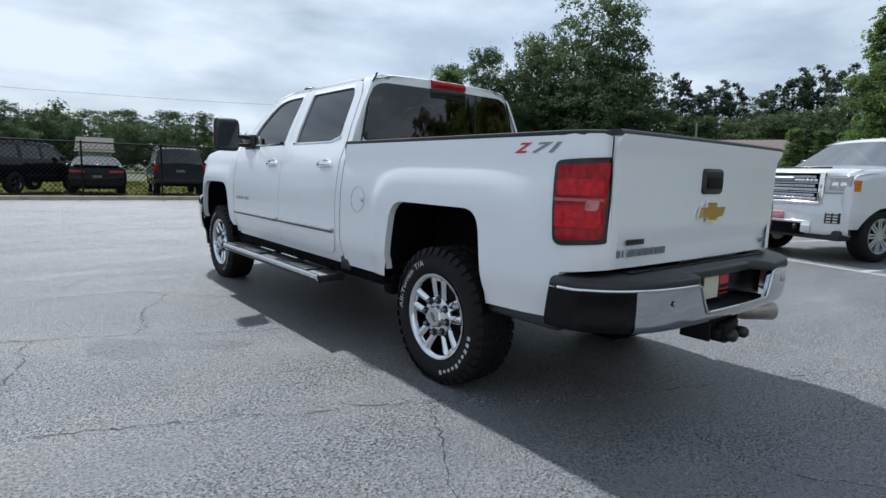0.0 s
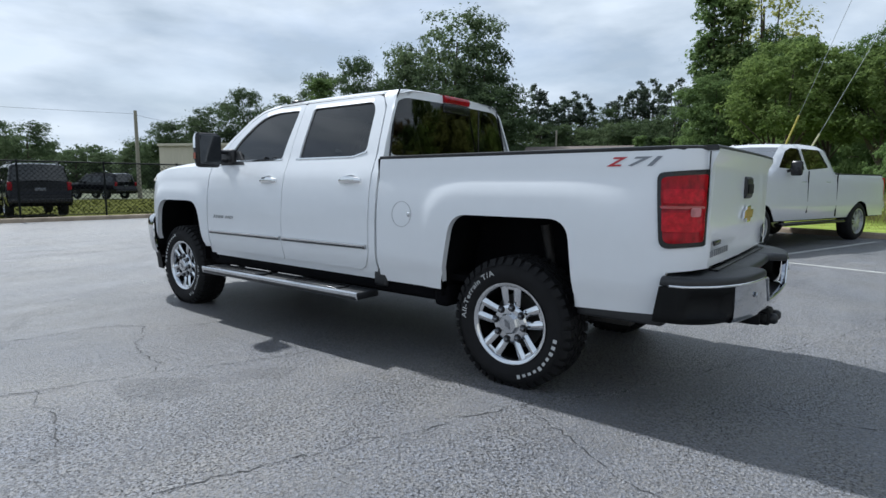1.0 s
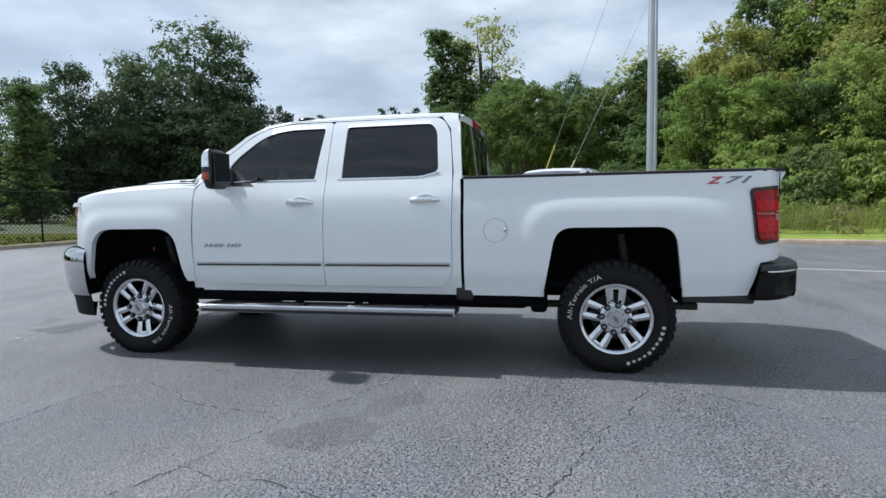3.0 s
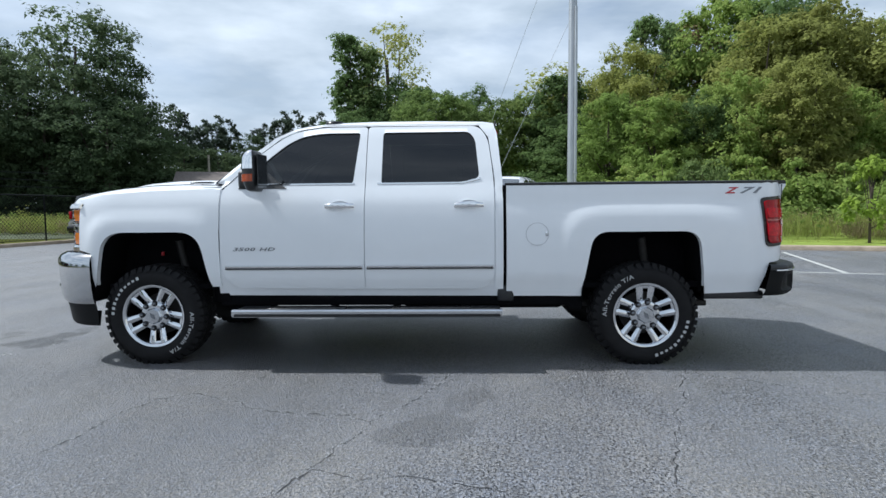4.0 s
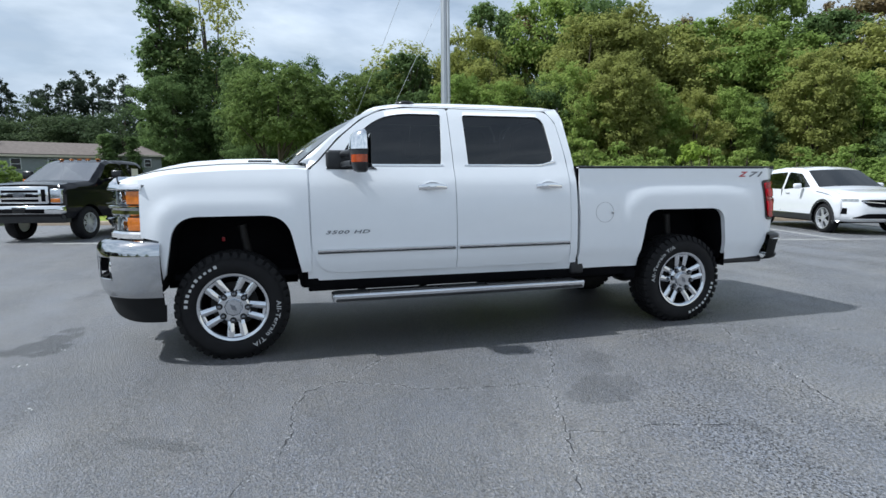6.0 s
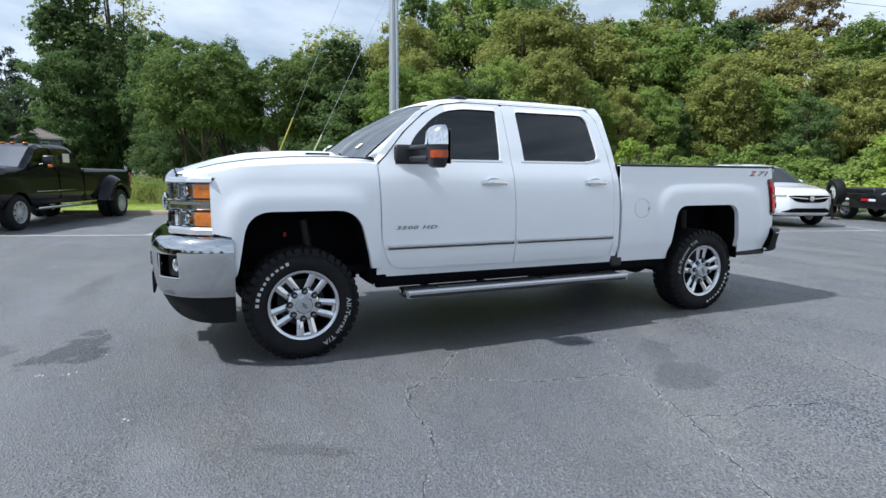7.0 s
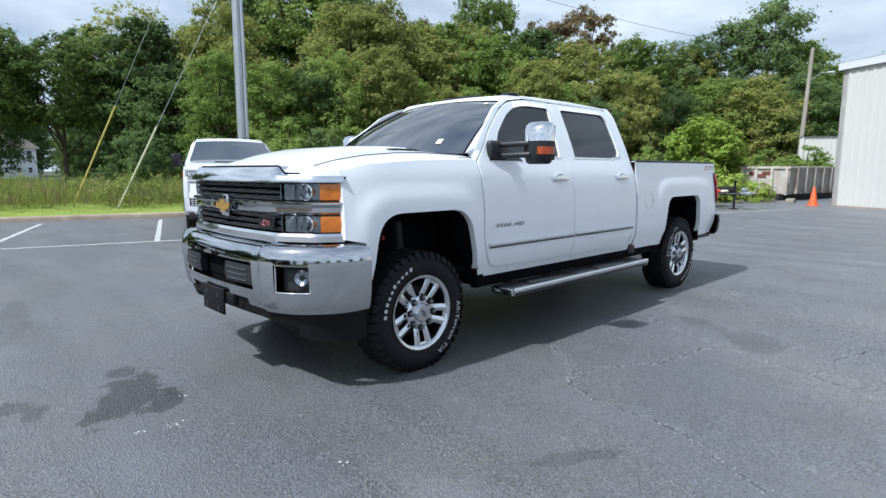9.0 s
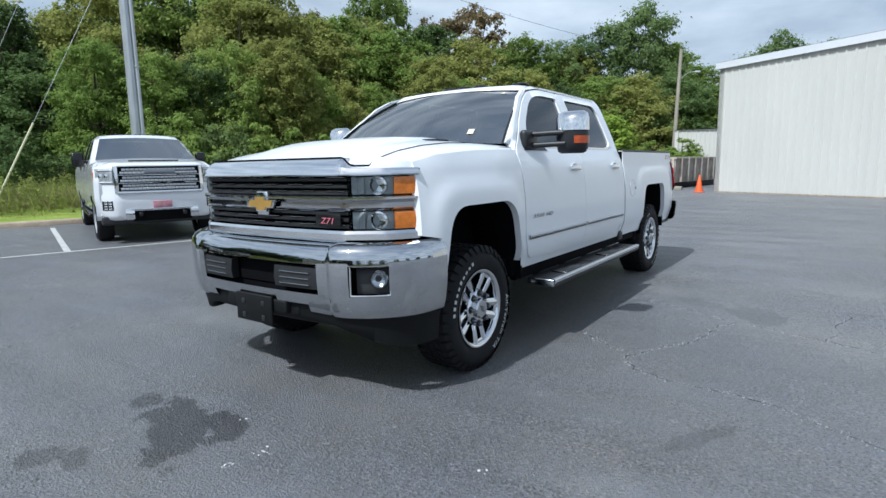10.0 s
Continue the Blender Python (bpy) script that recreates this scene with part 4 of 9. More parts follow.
for mir in (-1, 1):
    rows = []
    for j in range(21):
        row = []
        for t, s in ((0, 0), (0.25, 0.06), (0.5, 0.20), (0.72, 0.42), (0.88, 0.70), (1.0, 1.0)):
            y = 3.345 + (min(4.545, face_y(0.733 + 0.165 * t) - 0.012) - 3.345) * j / 20
            edge_z = lerp_table([(3.345, 1.395), (3.42, 1.405), (3.90, 1.392), (4.30, 1.365), (4.54, 1.315)], y)
            row.append((mir * (0.733 + (side(y, edge_z) - 0.733) * t), y, ((hood_z(0.735, y) - 0.002) * (1 - s) + edge_z * s)))
        rows.append(row)
    part("fender_top", grid_mesh(rows), WHITE, truck)
    last = [Vector(p) for p in row]
    rows = [last]
    for j in range(1, 9):
        k = j / 8
        line = []
        for p in last:
            xe = min(abs(p.x), 0.905)
            end = Vector((mir * xe, max(p.y + 0.004, face_y(xe) - 0.008), 1.296))
            q = p.lerp(end, k)
            q.z = p.z + (end.z - p.z) * k ** 2.2
            line.append(q)
        rows.append(line)
    part("fender_nose", grid_mesh(rows), WHITE, truck)
for mir in (-1, 1):
    rows = [[(mir * x, y, 1.446 - 0.16 * max(0.0, x - 0.72) - 0.03 * smoothstep(3.34, 3.26, y)) for x in (0.66, 0.72, 0.78, 0.84, 0.885)] for y in (3.27, 3.32, 3.38, 3.44, 3.50)]
    part("cowl_corner", outward(grid_mesh(rows), (0, 3.4, 0.5)), WHITE, truck)
# hood louvres at the back of the dome
for mir in (-1, 1):
    part("hood_vent", boxes((mir * 0.46 - 0.055, mir * 0.46 + 0.055, 3.60, 3.78, 1.462, 1.483), bevel=0.006), TRIM, truck, "black hood vent strip")
part("cowl", sweep([-0.78 + 0.195 * i for i in range(9)], lambda x: 3.46 + 0.15 * (1 - (x / 0.9) ** 2), [(-0.10, 1.40), (0.06, 1.40), (0.06, 1.448), (-0.10, 1.440)]), PLASTIC, truck)


def roof_z(x, y):
    crown = lerp_table([(1.13, 1.945), (1.22, 1.972), (1.7, 1.988), (2.2, 1.987), (2.5, 1.974), (2.70, 1.952), (2.78, 1.934), (2.83, 1.912)], y)
    edge = lerp_table([(1.135, 1.905), (1.20, 1.924), (2.55, 1.926), (2.64, 1.915), (2.72, 1.892)], y)
    a = min(1.0, abs(x) / 0.668)
    return crown - (crown - edge) * (0.5 * a ** 2.4 + 0.5 * smoothstep(0.80, 1.0, a))


rows = []
for j in range(29):
    k = j / 28
    row = []
    for i in range(29):
        x = 0.668 * math.sin(math.pi / 2 * (i / 14 - 1)) * 0.5 + 0.668 * (i / 14 - 1) * 0.5
        y = 1.135 + (2.705 + 0.115 * (1 - (x / 0.7) ** 2) - 1.135) * k
        row.append((x, y, roof_z(x, y)))
    rows.append(row)
rows.append([(x, y + 0.006, z - 0.012) for x, y, z in row])
rows.append([(x, y + 0.010, 1.886 + 0.024 * (1 - (x / 0.665) ** 2)) for x, y, z in row])
roof = part("roof", grid_mesh(rows), WHITE, truck)
for i, x in enumerate((-0.52, -0.16, 0.0, 0.16, 0.52)):
    b = lathe([(0.050, 0.0), (0.045, 0.014), (0.020, 0.022), (0.001, 0.022)], axis="z", seg=16)
    y = 2.46 + 0.09 * (1 - (x / 0.7) ** 2)
    for v in b.verts:
        v.co = (x + v.co.x * 1.5, y + v.co.y * 1.6, roof_z(x, y) - 0.002 + v.co.z)
    part("clearance_lamp", b, TRIM, truck, "dark roof clearance lamp")
fin = sweep([0.10, 0.112, 0.124], lambda x: 2.16, [(-0.09, roof_z(0.1, 2.1) - 0.004), (0.09, roof_z(0.1, 2.2) - 0.004), (-0.03, roof_z(0.1, 2.1) + 0.05), (-0.08, roof_z(0.1, 2.1) + 0.055)])
part("antenna", fin, TRIM, truck)

# windscreen
rows = []
for j in range(13):
    k = j / 12
    half = 0.845 - 0.180 * k
    rows.append([(half * s, 3.40 + 0.17 * (1 - s * s) + (2.695 + 0.115 * (1 - s * s) - 3.40 - 0.17 * (1 - s * s)) * k + 0.018 * math.sin(math.pi * k),
                  1.445 + 0.015 * (1 - s * s) + (1.890 + 0.024 * (1 - s * s) - 1.445 - 0.015 * (1 - s * s)) * k + 0.030 * math.sin(math.pi * k)) for s in [-1 + i / 8 for i in range(17)]])
screen_rows = rows
windscreen = part("windscreen", outward(grid_mesh(rows), (0, 2.2, 1.2)), CLEAR, truck, "clear windscreen with small stickers")
for mir in (-1, 1):
    idx = 0 if mir < 0 else -1
    rows = []
    for j in range(13):
        p = Vector(screen_rows[j][idx])
        k = j / 12
        yy = lerp_table([(0, 3.345), (0.45, 3.14), (0.75, 2.94), (0.9, 2.80), (1.0, 2.64)], k)
        zz = lerp_table([(0, 1.445), (0.45, 1.655), (0.75, 1.818), (0.9, 1.892), (1.0, 1.930)], k)
        q = Vector((mir * (side(yy, zz) - 0.004), yy, zz))
        mid_p = p.lerp(q, 0.5) + Vector((mir * 0.008, 0.012, 0.008))
        rows.append([p, mid_p, q])
    part("windscreen_pillar", grid_mesh(rows), WHITE, truck)
    part("pillar_seal", tube([Vector(screen_rows[j][idx]) + Vector((0, 0.004, 0.004)) for j in range(13)], 0.009, 6), TRIM, truck)


def glass_at(s, k):
    half = 0.845 - 0.180 * k
    y0, y1 = 3.40 + 0.17 * (1 - s * s), 2.695 + 0.115 * (1 - s * s)
    z0, z1 = 1.445 + 0.015 * (1 - s * s), 1.890 + 0.024 * (1 - s * s)
    return Vector((half * s, y0 + (y1 - y0) * k + 0.018 * math.sin(math.pi * k) + 0.003, z0 + (z1 - z0) * k + 0.030 * math.sin(math.pi * k) + 0.004))


for s0, k0, ds, dk in ((-0.70, 0.16, 0.028, 0.035), (-0.78, 0.90, 0.022, 0.022)):
    b = bmesh.new()
    b.faces.new([b.verts.new(glass_at(s0 + a * ds, k0 + c * dk)) for a, c in ((-1, -1), (1, -1), (1, 1), (-1, 1))])
    part("sticker", b, CREAM, windscreen, "small pale windscreen sticker", flat=True)
for sx in (-0.45, 0.12):
    part("wiper", tube([(sx, 3.50, 1.475), (sx + 0.25, 3.47, 1.505), (sx + 0.56, 3.36, 1.545)], 0.008, 6), TRIM, truck)

# back of the cab: sheet with a wide sliding window
REAR_OUT = [(-0.895, 1.30), (0.895, 1.30), (0.875, 1.46), (0.70, 1.885), (0.62, 1.938), (0.0, 1.950), (-0.62, 1.938), (-0.70, 1.885), (-0.875, 1.46)]
REAR_WIN = rounded([(-0.79, 1.445), (0.79, 1.445), (0.685, 1.845), (0.60, 1.88), (-0.60, 1.88), (-0.685, 1.845)], 0.05, 4)


def rear_y(x, z):
    return 1.075 + 0.055 * (x / 0.8) ** 2 + (z - 1.42) * 0.105


b = panel(REAR_OUT, lambda a, z: rear_y(a, z), holes=[REAR_WIN], step=0.06, flange=0.0)
for v in b.verts:
    v.co = (v.co.y, -v.co.x, v.co.z)
bmesh.ops.recalc_face_normals(b, faces=b.faces)
part("cab_back", b, WHITE, truck)
b = panel(REAR_WIN, lambda a, z: rear_y(a, z) - 0.004, step=0.08, flange=0.0)
for v in b.verts:
    v.co = (v.co.y, -v.co.x, v.co.z)
back_glass = part("rear_window", outward(b, (0, 2.2, 1.2)), TINT, truck, "dark tinted sliding rear window")
for x in (0.26,):
    part("window_divider", boxes((x - 0.006, x + 0.006, rear_y(0, 1.45) - 0.012, rear_y(0, 1.45) + 0.0, 1.45, 1.87), bevel=0.003), TRIM, back_glass)
for mir in (-1, 1):
    part("rear_seal", tube([(mir * 0.80, rear_y(0.8, 1.43) - 0.004, 1.43), (mir * 0.76, rear_y(0.76, 1.58) - 0.004, 1.60), (mir * 0.692, rear_y(0.69, 1.86) - 0.006, 1.87), (mir * 0.655, 1.150, 1.945)], 0.007, 6), TRIM, truck)
lamp = sweep([-0.17 + 0.034 * i for i in range(11)], lambda x: 1.120, [(-0.012, 1.888), (-0.022, 1.918), (-0.006, 1.945), (0.04, 1.955), (0.04, 1.89)])
part("high_brake_lamp", lamp, RED, truck, "red high-mounted brake lamp")
part("lamp_housing", boxes((-0.18, 0.18, 1.108, 1.125, 1.81, 1.884), bevel=0.006), TRIM, truck)

# cabin seen through the glass
part("cabin_floor", boxes((-0.85, 0.85, 1.20, 3.40, 0.60, 0.66)), DARK, truck)
part("dashboard", sweep([-0.82 + 0.205 * i for i in range(9)], lambda x: 3.05, [(-0.12, 0.85), (0.38, 0.85), (0.40, 1.40), (0.10, 1.43), (-0.08, 1.38), (-0.14, 1.2)]), SEAT, truck)
for sx in (-0.42, 0.42):
    for sy in (2.35, 1.48):
        seat = part("seat", boxes((sx - 0.26, sx + 0.26, sy - 0.05, sy + 0.45, 0.72, 1.0), (sx - 0.25, sx + 0.25, sy - 0.16, sy + 0.0, 0.95, 1.52), bevel=0.05), SEAT, truck)
        part("headrest", boxes((sx - 0.12, sx + 0.12, sy - 0.18, sy - 0.07, 1.55, 1.72), bevel=0.04), SEAT, seat)
part("steering_wheel", lathe([(0.185 + 0.016 * math.cos(a), 0.016 * math.sin(a)) for a in [2 * math.pi * i / 8 for i in range(9)]], axis="y", seg=32), TRIM, truck).matrix_local = pose(-0.42, 2.86, 1.28, -22, 0, 0)

# bed: rail caps, box, tailgate
for sx in (-1, 1):
    rows = [[(sx * (side(y, 1.418) + dx), y, 1.418 + dz) for dx, dz in ((0.002, -0.012), (0.006, -0.004), (0.004, 0.007), (-0.015, 0.011), (-0.09, 0.010), (-0.10, -0.02))] for y in [1.085 - 2.13 * i / 24 for i in range(25)]]
    b = grid_mesh(rows)
    bmesh.ops.recalc_face_normals(b, faces=b.faces)
    part("bed_rail_cap", b, PLASTIC, truck, "black plastic bed rail cap")
    part("bed_wall", boxes((sx * 0.86 - 0.02, sx * 0.86 + 0.02, -1.0, 1.08, 1.075, 1.40)), DARK, truck)
part("bed_floor", boxes((-0.885, 0.885, -1.03, -0.50, 0.84, 0.87), (-0.605, 0.605, -0.51, 0.60, 0.84, 0.87), (-0.885, 0.885, 0.59, 1.08, 0.84, 0.87), (-0.885, -0.595, -0.51, 0.60, 1.055, 1.08), (0.595, 0.885, -0.51, 0.60, 1.055, 1.08), (-0.605, -0.595, -0.51, 0.60, 0.86, 1.06), (0.595, 0.605, -0.51, 0.60, 0.86, 1.06)), DARK, truck)
part("bed_front_wall", boxes((-0.90, 0.90, 1.055, 1.083, 0.6, 1.40)), WHITE, truck)


def gate_y(x, z):
    y = -1.068 - 0.018 * (1 - (x / 0.85) ** 2)
    y -= 0.030 * smoothstep(1.325, 1.40, z)
    y += 0.020 * smoothstep(0.965, 0.94, z)
    return y


GATE = rounded([(-0.842, 0.815), (0.842, 0.815), (0.842, 1.412), (-0.842, 1.412)], 0.02, 3)
b = panel(GATE, lambda a, z: gate_y(a, z), step=0.045, flange=-0.05)
for v in b.verts:
    v.co = (v.co.y, -v.co.x, v.co.z)
bmesh.ops.recalc_face_normals(b, faces=b.faces)
tailgate = part("tailgate", b, WHITE, truck, "white tailgate with gold emblem and black handle")
part("gate_cap", sweep([-0.845 + 0.169 * i for i in range(11)], lambda x: -1.090 - 0.018 * (1 - (x / 0.85) ** 2), [(-0.006, 1.404), (0.075, 1.404), (0.075, 1.430), (0.004, 1.432), (-0.006, 1.424)]), PLASTIC, tailgate, "black tailgate top cap")
part("handle_bezel", boxes((-0.105, 0.105, -1.103, -1.07, 1.155, 1.285), bevel=0.02, seg=3), PLASTIC, tailgate, "black tailgate handle")
part("handle_pull", boxes((-0.080, 0.080, -1.108, -1.10, 1.185, 1.240), bevel=0.008), DAM, tailgate)
BOW = [(-0.125, -0.022), (-0.040, -0.022), (-0.040, -0.043), (0.048, -0.043), (0.052, -0.022), (0.105, -0.022), (0.125, 0.022), (0.040, 0.022), (0.040, 0.043), (-0.048, 0.043), (-0.052, 0.022), (-0.105, 0.022)]


def cross_emblem(y, z, out, size, parent, name="emblem"):
    """A gold cross-shaped emblem in a chrome rim."""
    for grow, depth, material in ((1.20, 0.0115, CHROME), (0.99, 0.0145, GOLD)):
        b = bmesh.new()
        vs = [b.verts.new((-out * px * size * grow, y + out * depth, z + pz * size * grow)) for px, pz in BOW]
        f = b.faces.new(vs)
        ext = bmesh.ops.extrude_face_region(b, geom=[f])["geom"]
        for v in ext:
            if isinstance(v, bmesh.types.BMVert):
                v.co.y -= out * 0.012
        bmesh.ops.recalc_face_normals(b, faces=b.faces)
        part(name, b, material, parent, "gold cross-shaped emblem" if material is GOLD else "", flat=True)


cross_emblem(-1.092, 1.062, -1, 0.95, tailgate)
for i in range(9):
    part("nameplate_bar", boxes((-0.79 + i * 0.047, -0.79 + i * 0.047 + (0.010 if i == 1 else 0.032), -1.073, -1.066, 0.868, 0.902), bevel=0.003), BADGE_GREY, tailgate, flat=True)
part("dealer_plate", boxes((-0.715, -0.575, -1.074, -1.066, 0.922, 0.947), bevel=0.003), TRIM, tailgate)
part("trim_badge", boxes((0.70, 0.775, -1.074, -1.066, 0.868, 0.890), bevel=0.003), BADGE_GREY, tailgate)
part("gate_edge", tube([(-0.852, -1.058, 0.83), (-0.852, -1.062, 1.40)], 0.003, 6), DARK, truck)
part("gate_edge", tube([(0.852, -1.058, 0.83), (0.852, -1.062, 1.40)], 0.003, 6), DARK, truck)

# off-road decals behind the rails
for sx in (-1, 1):
    decal = new("side_decal")
    decal.parent = truck
    tagged(decal, "red and grey off-road decal")
    for words, y0, y1, material in (("Z", -0.578, -0.690, BADGE_RED), ("71", -0.692, -0.865, BADGE_GREY)):
        if sx > 0:
            y0, y1 = (-0.865, -0.753) if words == "Z" else (-0.751, -0.578)
        vs, fs = text_shape(words, 1.0, 0.42, 1.05, bold=0.03)
        x0, x1 = min(v.x for v in vs), max(v.x for v in vs)
        h1 = max(v.y for v in vs)
        pts = [(y0 + (y1 - y0) * (v.x - x0) / (x1 - x0), 1.331 + 0.046 * v.y / h1) for v in vs]
        raw("decal_letter", [(sx * (side(y, z) + 0.003), y, z) for y, z in pts], fs, material, decal)

# fuel filler door
ring = lathe([(0.088, 0.0), (0.088, 0.003), (0.0845, 0.003), (0.0845, 0.0)], seg=40)
for v in ring.verts:
    v.co = (-(side(0.845 + v.co.y, 1.03 + v.co.z) + v.co.x - 0.001), 0.845 + v.co.y, 1.03 + v.co.z)
filler = part("fuel_door", ring, DECAL_G, truck, "round flush fuel filler door")
part("fuel_latch", boxes((-1.006, -0.996, 0.765, 0.783, 1.015, 1.045), bevel=0.004), CHROME_S, filler)

# tail lamps
TAIL = rounded([(-0.845, 1.295), (-1.062, 1.312), (-1.062, 0.935), (-0.880, 0.918)], [0.035, 0.01, 0.01, 0.05], 4)
for mir in (False, True):
    house = part("tail_lamp", panel(TAIL, lambda y, z: side(y, z) + 0.010, mirror=mir, step=0.03, flange=0.03), TRIM, truck, "red tail lamp in a black surround")
    lens = rounded([(-0.868, 1.272), (-1.058, 1.287), (-1.058, 0.957), (-0.900, 0.945)], [0.03, 0.01, 0.01, 0.04], 4)
    part("lens", panel(lens, lambda y, z: side(y, z) + 0.019 + 0.004 * math.sin(z * 60), mirror=mir, step=0.02, flange=0.012), RED, house)
    part("lens_line", panel([(-0.876, 1.132), (-1.056, 1.132), (-1.056, 1.118), (-0.884, 1.118)], lambda y, z: side(y, z) + 0.025, mirror=mir, step=0.03, flange=0.01), RED_D, house)
    for z0, z1 in ((1.145, 1.215), (1.005, 1.100)):
        cell = rounded([(-0.888, z1), (-1.052, z1), (-1.052, z0), (-0.892, z0)], 0.012, 3)
        part("lamp_cell", panel(cell, lambda y, z: side(y, z) + 0.026, mirror=mir, step=0.03, flange=0.01), RED_B, house)
    cell = rounded([(-1.010, 1.125), (-1.046, 1.125), (-1.046, 1.080), (-1.010, 1.080)], 0.010, 3)
    part("reverse_lamp", panel(cell, lambda y, z: side(y, z) + 0.030, mirror=mir, step=0.03, flange=0.008), REVERSE, house, "pale pink reverse lamp")


# rear bumper
RB_PLAN = []
RB_LINE = [(0.0, -1.285), (0.20, -1.282), (0.40, -1.274), (0.60, -1.256), (0.72, -1.230), (0.82, -1.188), (0.905, -1.140), (0.970, -1.078), (1.008, -1.005), (1.024, -0.935), (1.026, -0.865)]
for a, c in zip(RB_LINE, RB_LINE[1:]):
    for i in range(6):
        RB_PLAN.append((a[0] + (c[0] - a[0]) * i / 6, a[1] + (c[1] - a[1]) * i / 6))
RB_PLAN.append(RB_LINE[-1])
for _ in range(24):
    RB_PLAN = [RB_PLAN[0]] + [((p[0] + 2 * q[0] + r[0]) / 4, (p[1] + 2 * q[1] + r[1]) / 4) for p, q, r in zip(RB_PLAN, RB_PLAN[1:], RB_PLAN[2:])] + [RB_PLAN[-1]]


def along_rear(section, sides=(-1, 1), x0=0.0, x1=2.0):
    """Rows of a section carried along the rear bumper's line, on one or both sides."""
    out = []
    idx = [i for i, p in enumerate(RB_PLAN) if x0 <= p[0] <= x1]
    for sx in sides:
        order = list(reversed(idx)) if sx < 0 else idx
        if sx > 0 and len(sides) == 2 and x0 == 0.0:
            order = order[1:]
        for i in order:
            p, r = RB_PLAN[max(0, i - 1)], RB_PLAN[min(len(RB_PLAN) - 1, i + 1)]
            d = Vector((r[0] - p[0], r[1] - p[1])).normalized()
            n = Vector((d.y, -d.x)) if i else Vector((0, -1))
            x, y = RB_PLAN[i]
            out.append([(sx * (x + n.x * o), y + n.y * o - 0.18 * (z - 0.55) * smoothstep(0.965, 1.026, x), z) for o, z in section(x)])
    return out


rim_z = lambda x: 0.742 - 0.140 * smoothstep(0.41, 0.33, x)
face_sec = lambda x: [(-0.08, 0.548), (-0.016, 0.548), (-0.004, 0.556), (0.004, 0.580), (0.007, 0.590 + (rim_z(x) - 0.59) * 0.4), (0.005, rim_z(x) - 0.004), (-0.02, rim_z(x))]
bumper = part("rear_bumper", outward(grid_mesh(along_rear(face_sec, x1=0.81)), (0, -0.6, 0.66)), CHROME_F, truck, "chrome step bumper with black pads")
cut = lambda x: 0.10 * smoothstep(0.41, 0.33, x)
pad_sec = lambda x: [(0.004 - cut(x), 0.744), (0.007 - cut(x), 0.754), (0.004 - cut(x), 0.776), (-0.010 - cut(x), 0.786), (-0.20, 0.792), (-0.21, 0.74)]
part("step_pad", outward(grid_mesh(along_rear(pad_sec)), (0, -0.9, 0.70)), PLASTIC, bumper, "black ribbed step pad")
for sx in (-1, 1):
    deep = lambda x: smoothstep(1.012, 0.985, x) * smoothstep(0.802, 0.828, x)
    pocket_sec = lambda x: [(-0.09, 0.552), (-0.045, 0.545), (-0.022, 0.556), (-0.006, 0.584), (-0.002 - 0.034 * deep(x), 0.602), (0.004 - 0.038 * deep(x), 0.690), (0.005 - 0.009 * deep(x), 0.712), (0.006, 0.740)]
    part("corner_pad", outward(grid_mesh(along_rear(pocket_sec, (sx,), 0.80)), (0, -0.7, 0.66)), DAM, bumper, "black corner step pad")
    part("corner_back", outward(grid_mesh(along_rear(lambda x: [(-0.012, 0.556), (-0.012, 0.80)], (sx,), 0.785, 0.80)), (0, -0.7, 0.66)), PLASTIC, bumper)
rim_rows = along_rear(lambda x: [(0.006, rim_z(x) + 0.002)], x1=1.024)
part("chrome_edge", tube([r[0] for r in rim_rows], 0.0075, 8), CHROME, bumper, "bright chrome rim line")
part("recess_floor", boxes((-0.50, 0.50, -1.26, -1.05, 0.560, 0.585)), PLASTIC, bumper)
part("plate_recess", boxes((-0.70, 0.70, -1.095, -1.05, 0.55, 0.80)), TRIM, bumper)
part("bumper_sensor", lathe([(0.014, 0), (0.014, -0.006), (0.001, -0.006)], axis="y", seg=16), CHROME_S, bumper).matrix_local = pose(-0.60, -1.262, 0.675)
part("bumper_sensor", lathe([(0.014, 0), (0.014, -0.006), (0.001, -0.006)], axis="y", seg=16), CHROME_S, bumper).matrix_local = pose(0.60, -1.262, 0.675)
plate = part("number_plate", boxes((-0.155, 0.155, -1.162, -1.148, 0.610, 0.765), bevel=0.004), TRIM, truck, "temporary dealer plate, half cream and half dark red")
part("plate_bracket", boxes((-0.10, 0.10, -1.150, -1.09, 0.64, 0.72)), TRIM, plate)
part("plate_card", boxes((-0.145, 0.005, -1.167, -1.161, 0.622, 0.745)), CREAM, plate, flat=True)
part("plate_mark", boxes((0.02, 0.12, -1.167, -1.161, 0.685, 0.735), (0.025, 0.125, -1.167, -1.161, 0.655, 0.663), (0.025, 0.125, -1.167, -1.161, 0.632, 0.638), bevel=0.002), BADGE_RED, plate, flat=True)
hitch = part("tow_hitch", boxes((-0.075, 0.075, -1.20, -0.8, 0.455, 0.555), (-0.14, 0.14, -1.10, -1.06, 0.43, 0.57), (-0.06, 0.06, -1.26, -1.16, 0.40, 0.50), (0.02, 0.15, -1.23, -1.13, 0.44, 0.50), bevel=0.012), DAM, truck, "black receiver hitch")
part("hitch_plate", boxes((-0.155, -0.135, -1.22, -1.06, 0.415, 0.545), (0.135, 0.155, -1.22, -1.06, 0.415, 0.545), (-0.115, -0.065, -1.245, -1.17, 0.425, 0.475), bevel=0.008), DAM, hitch)
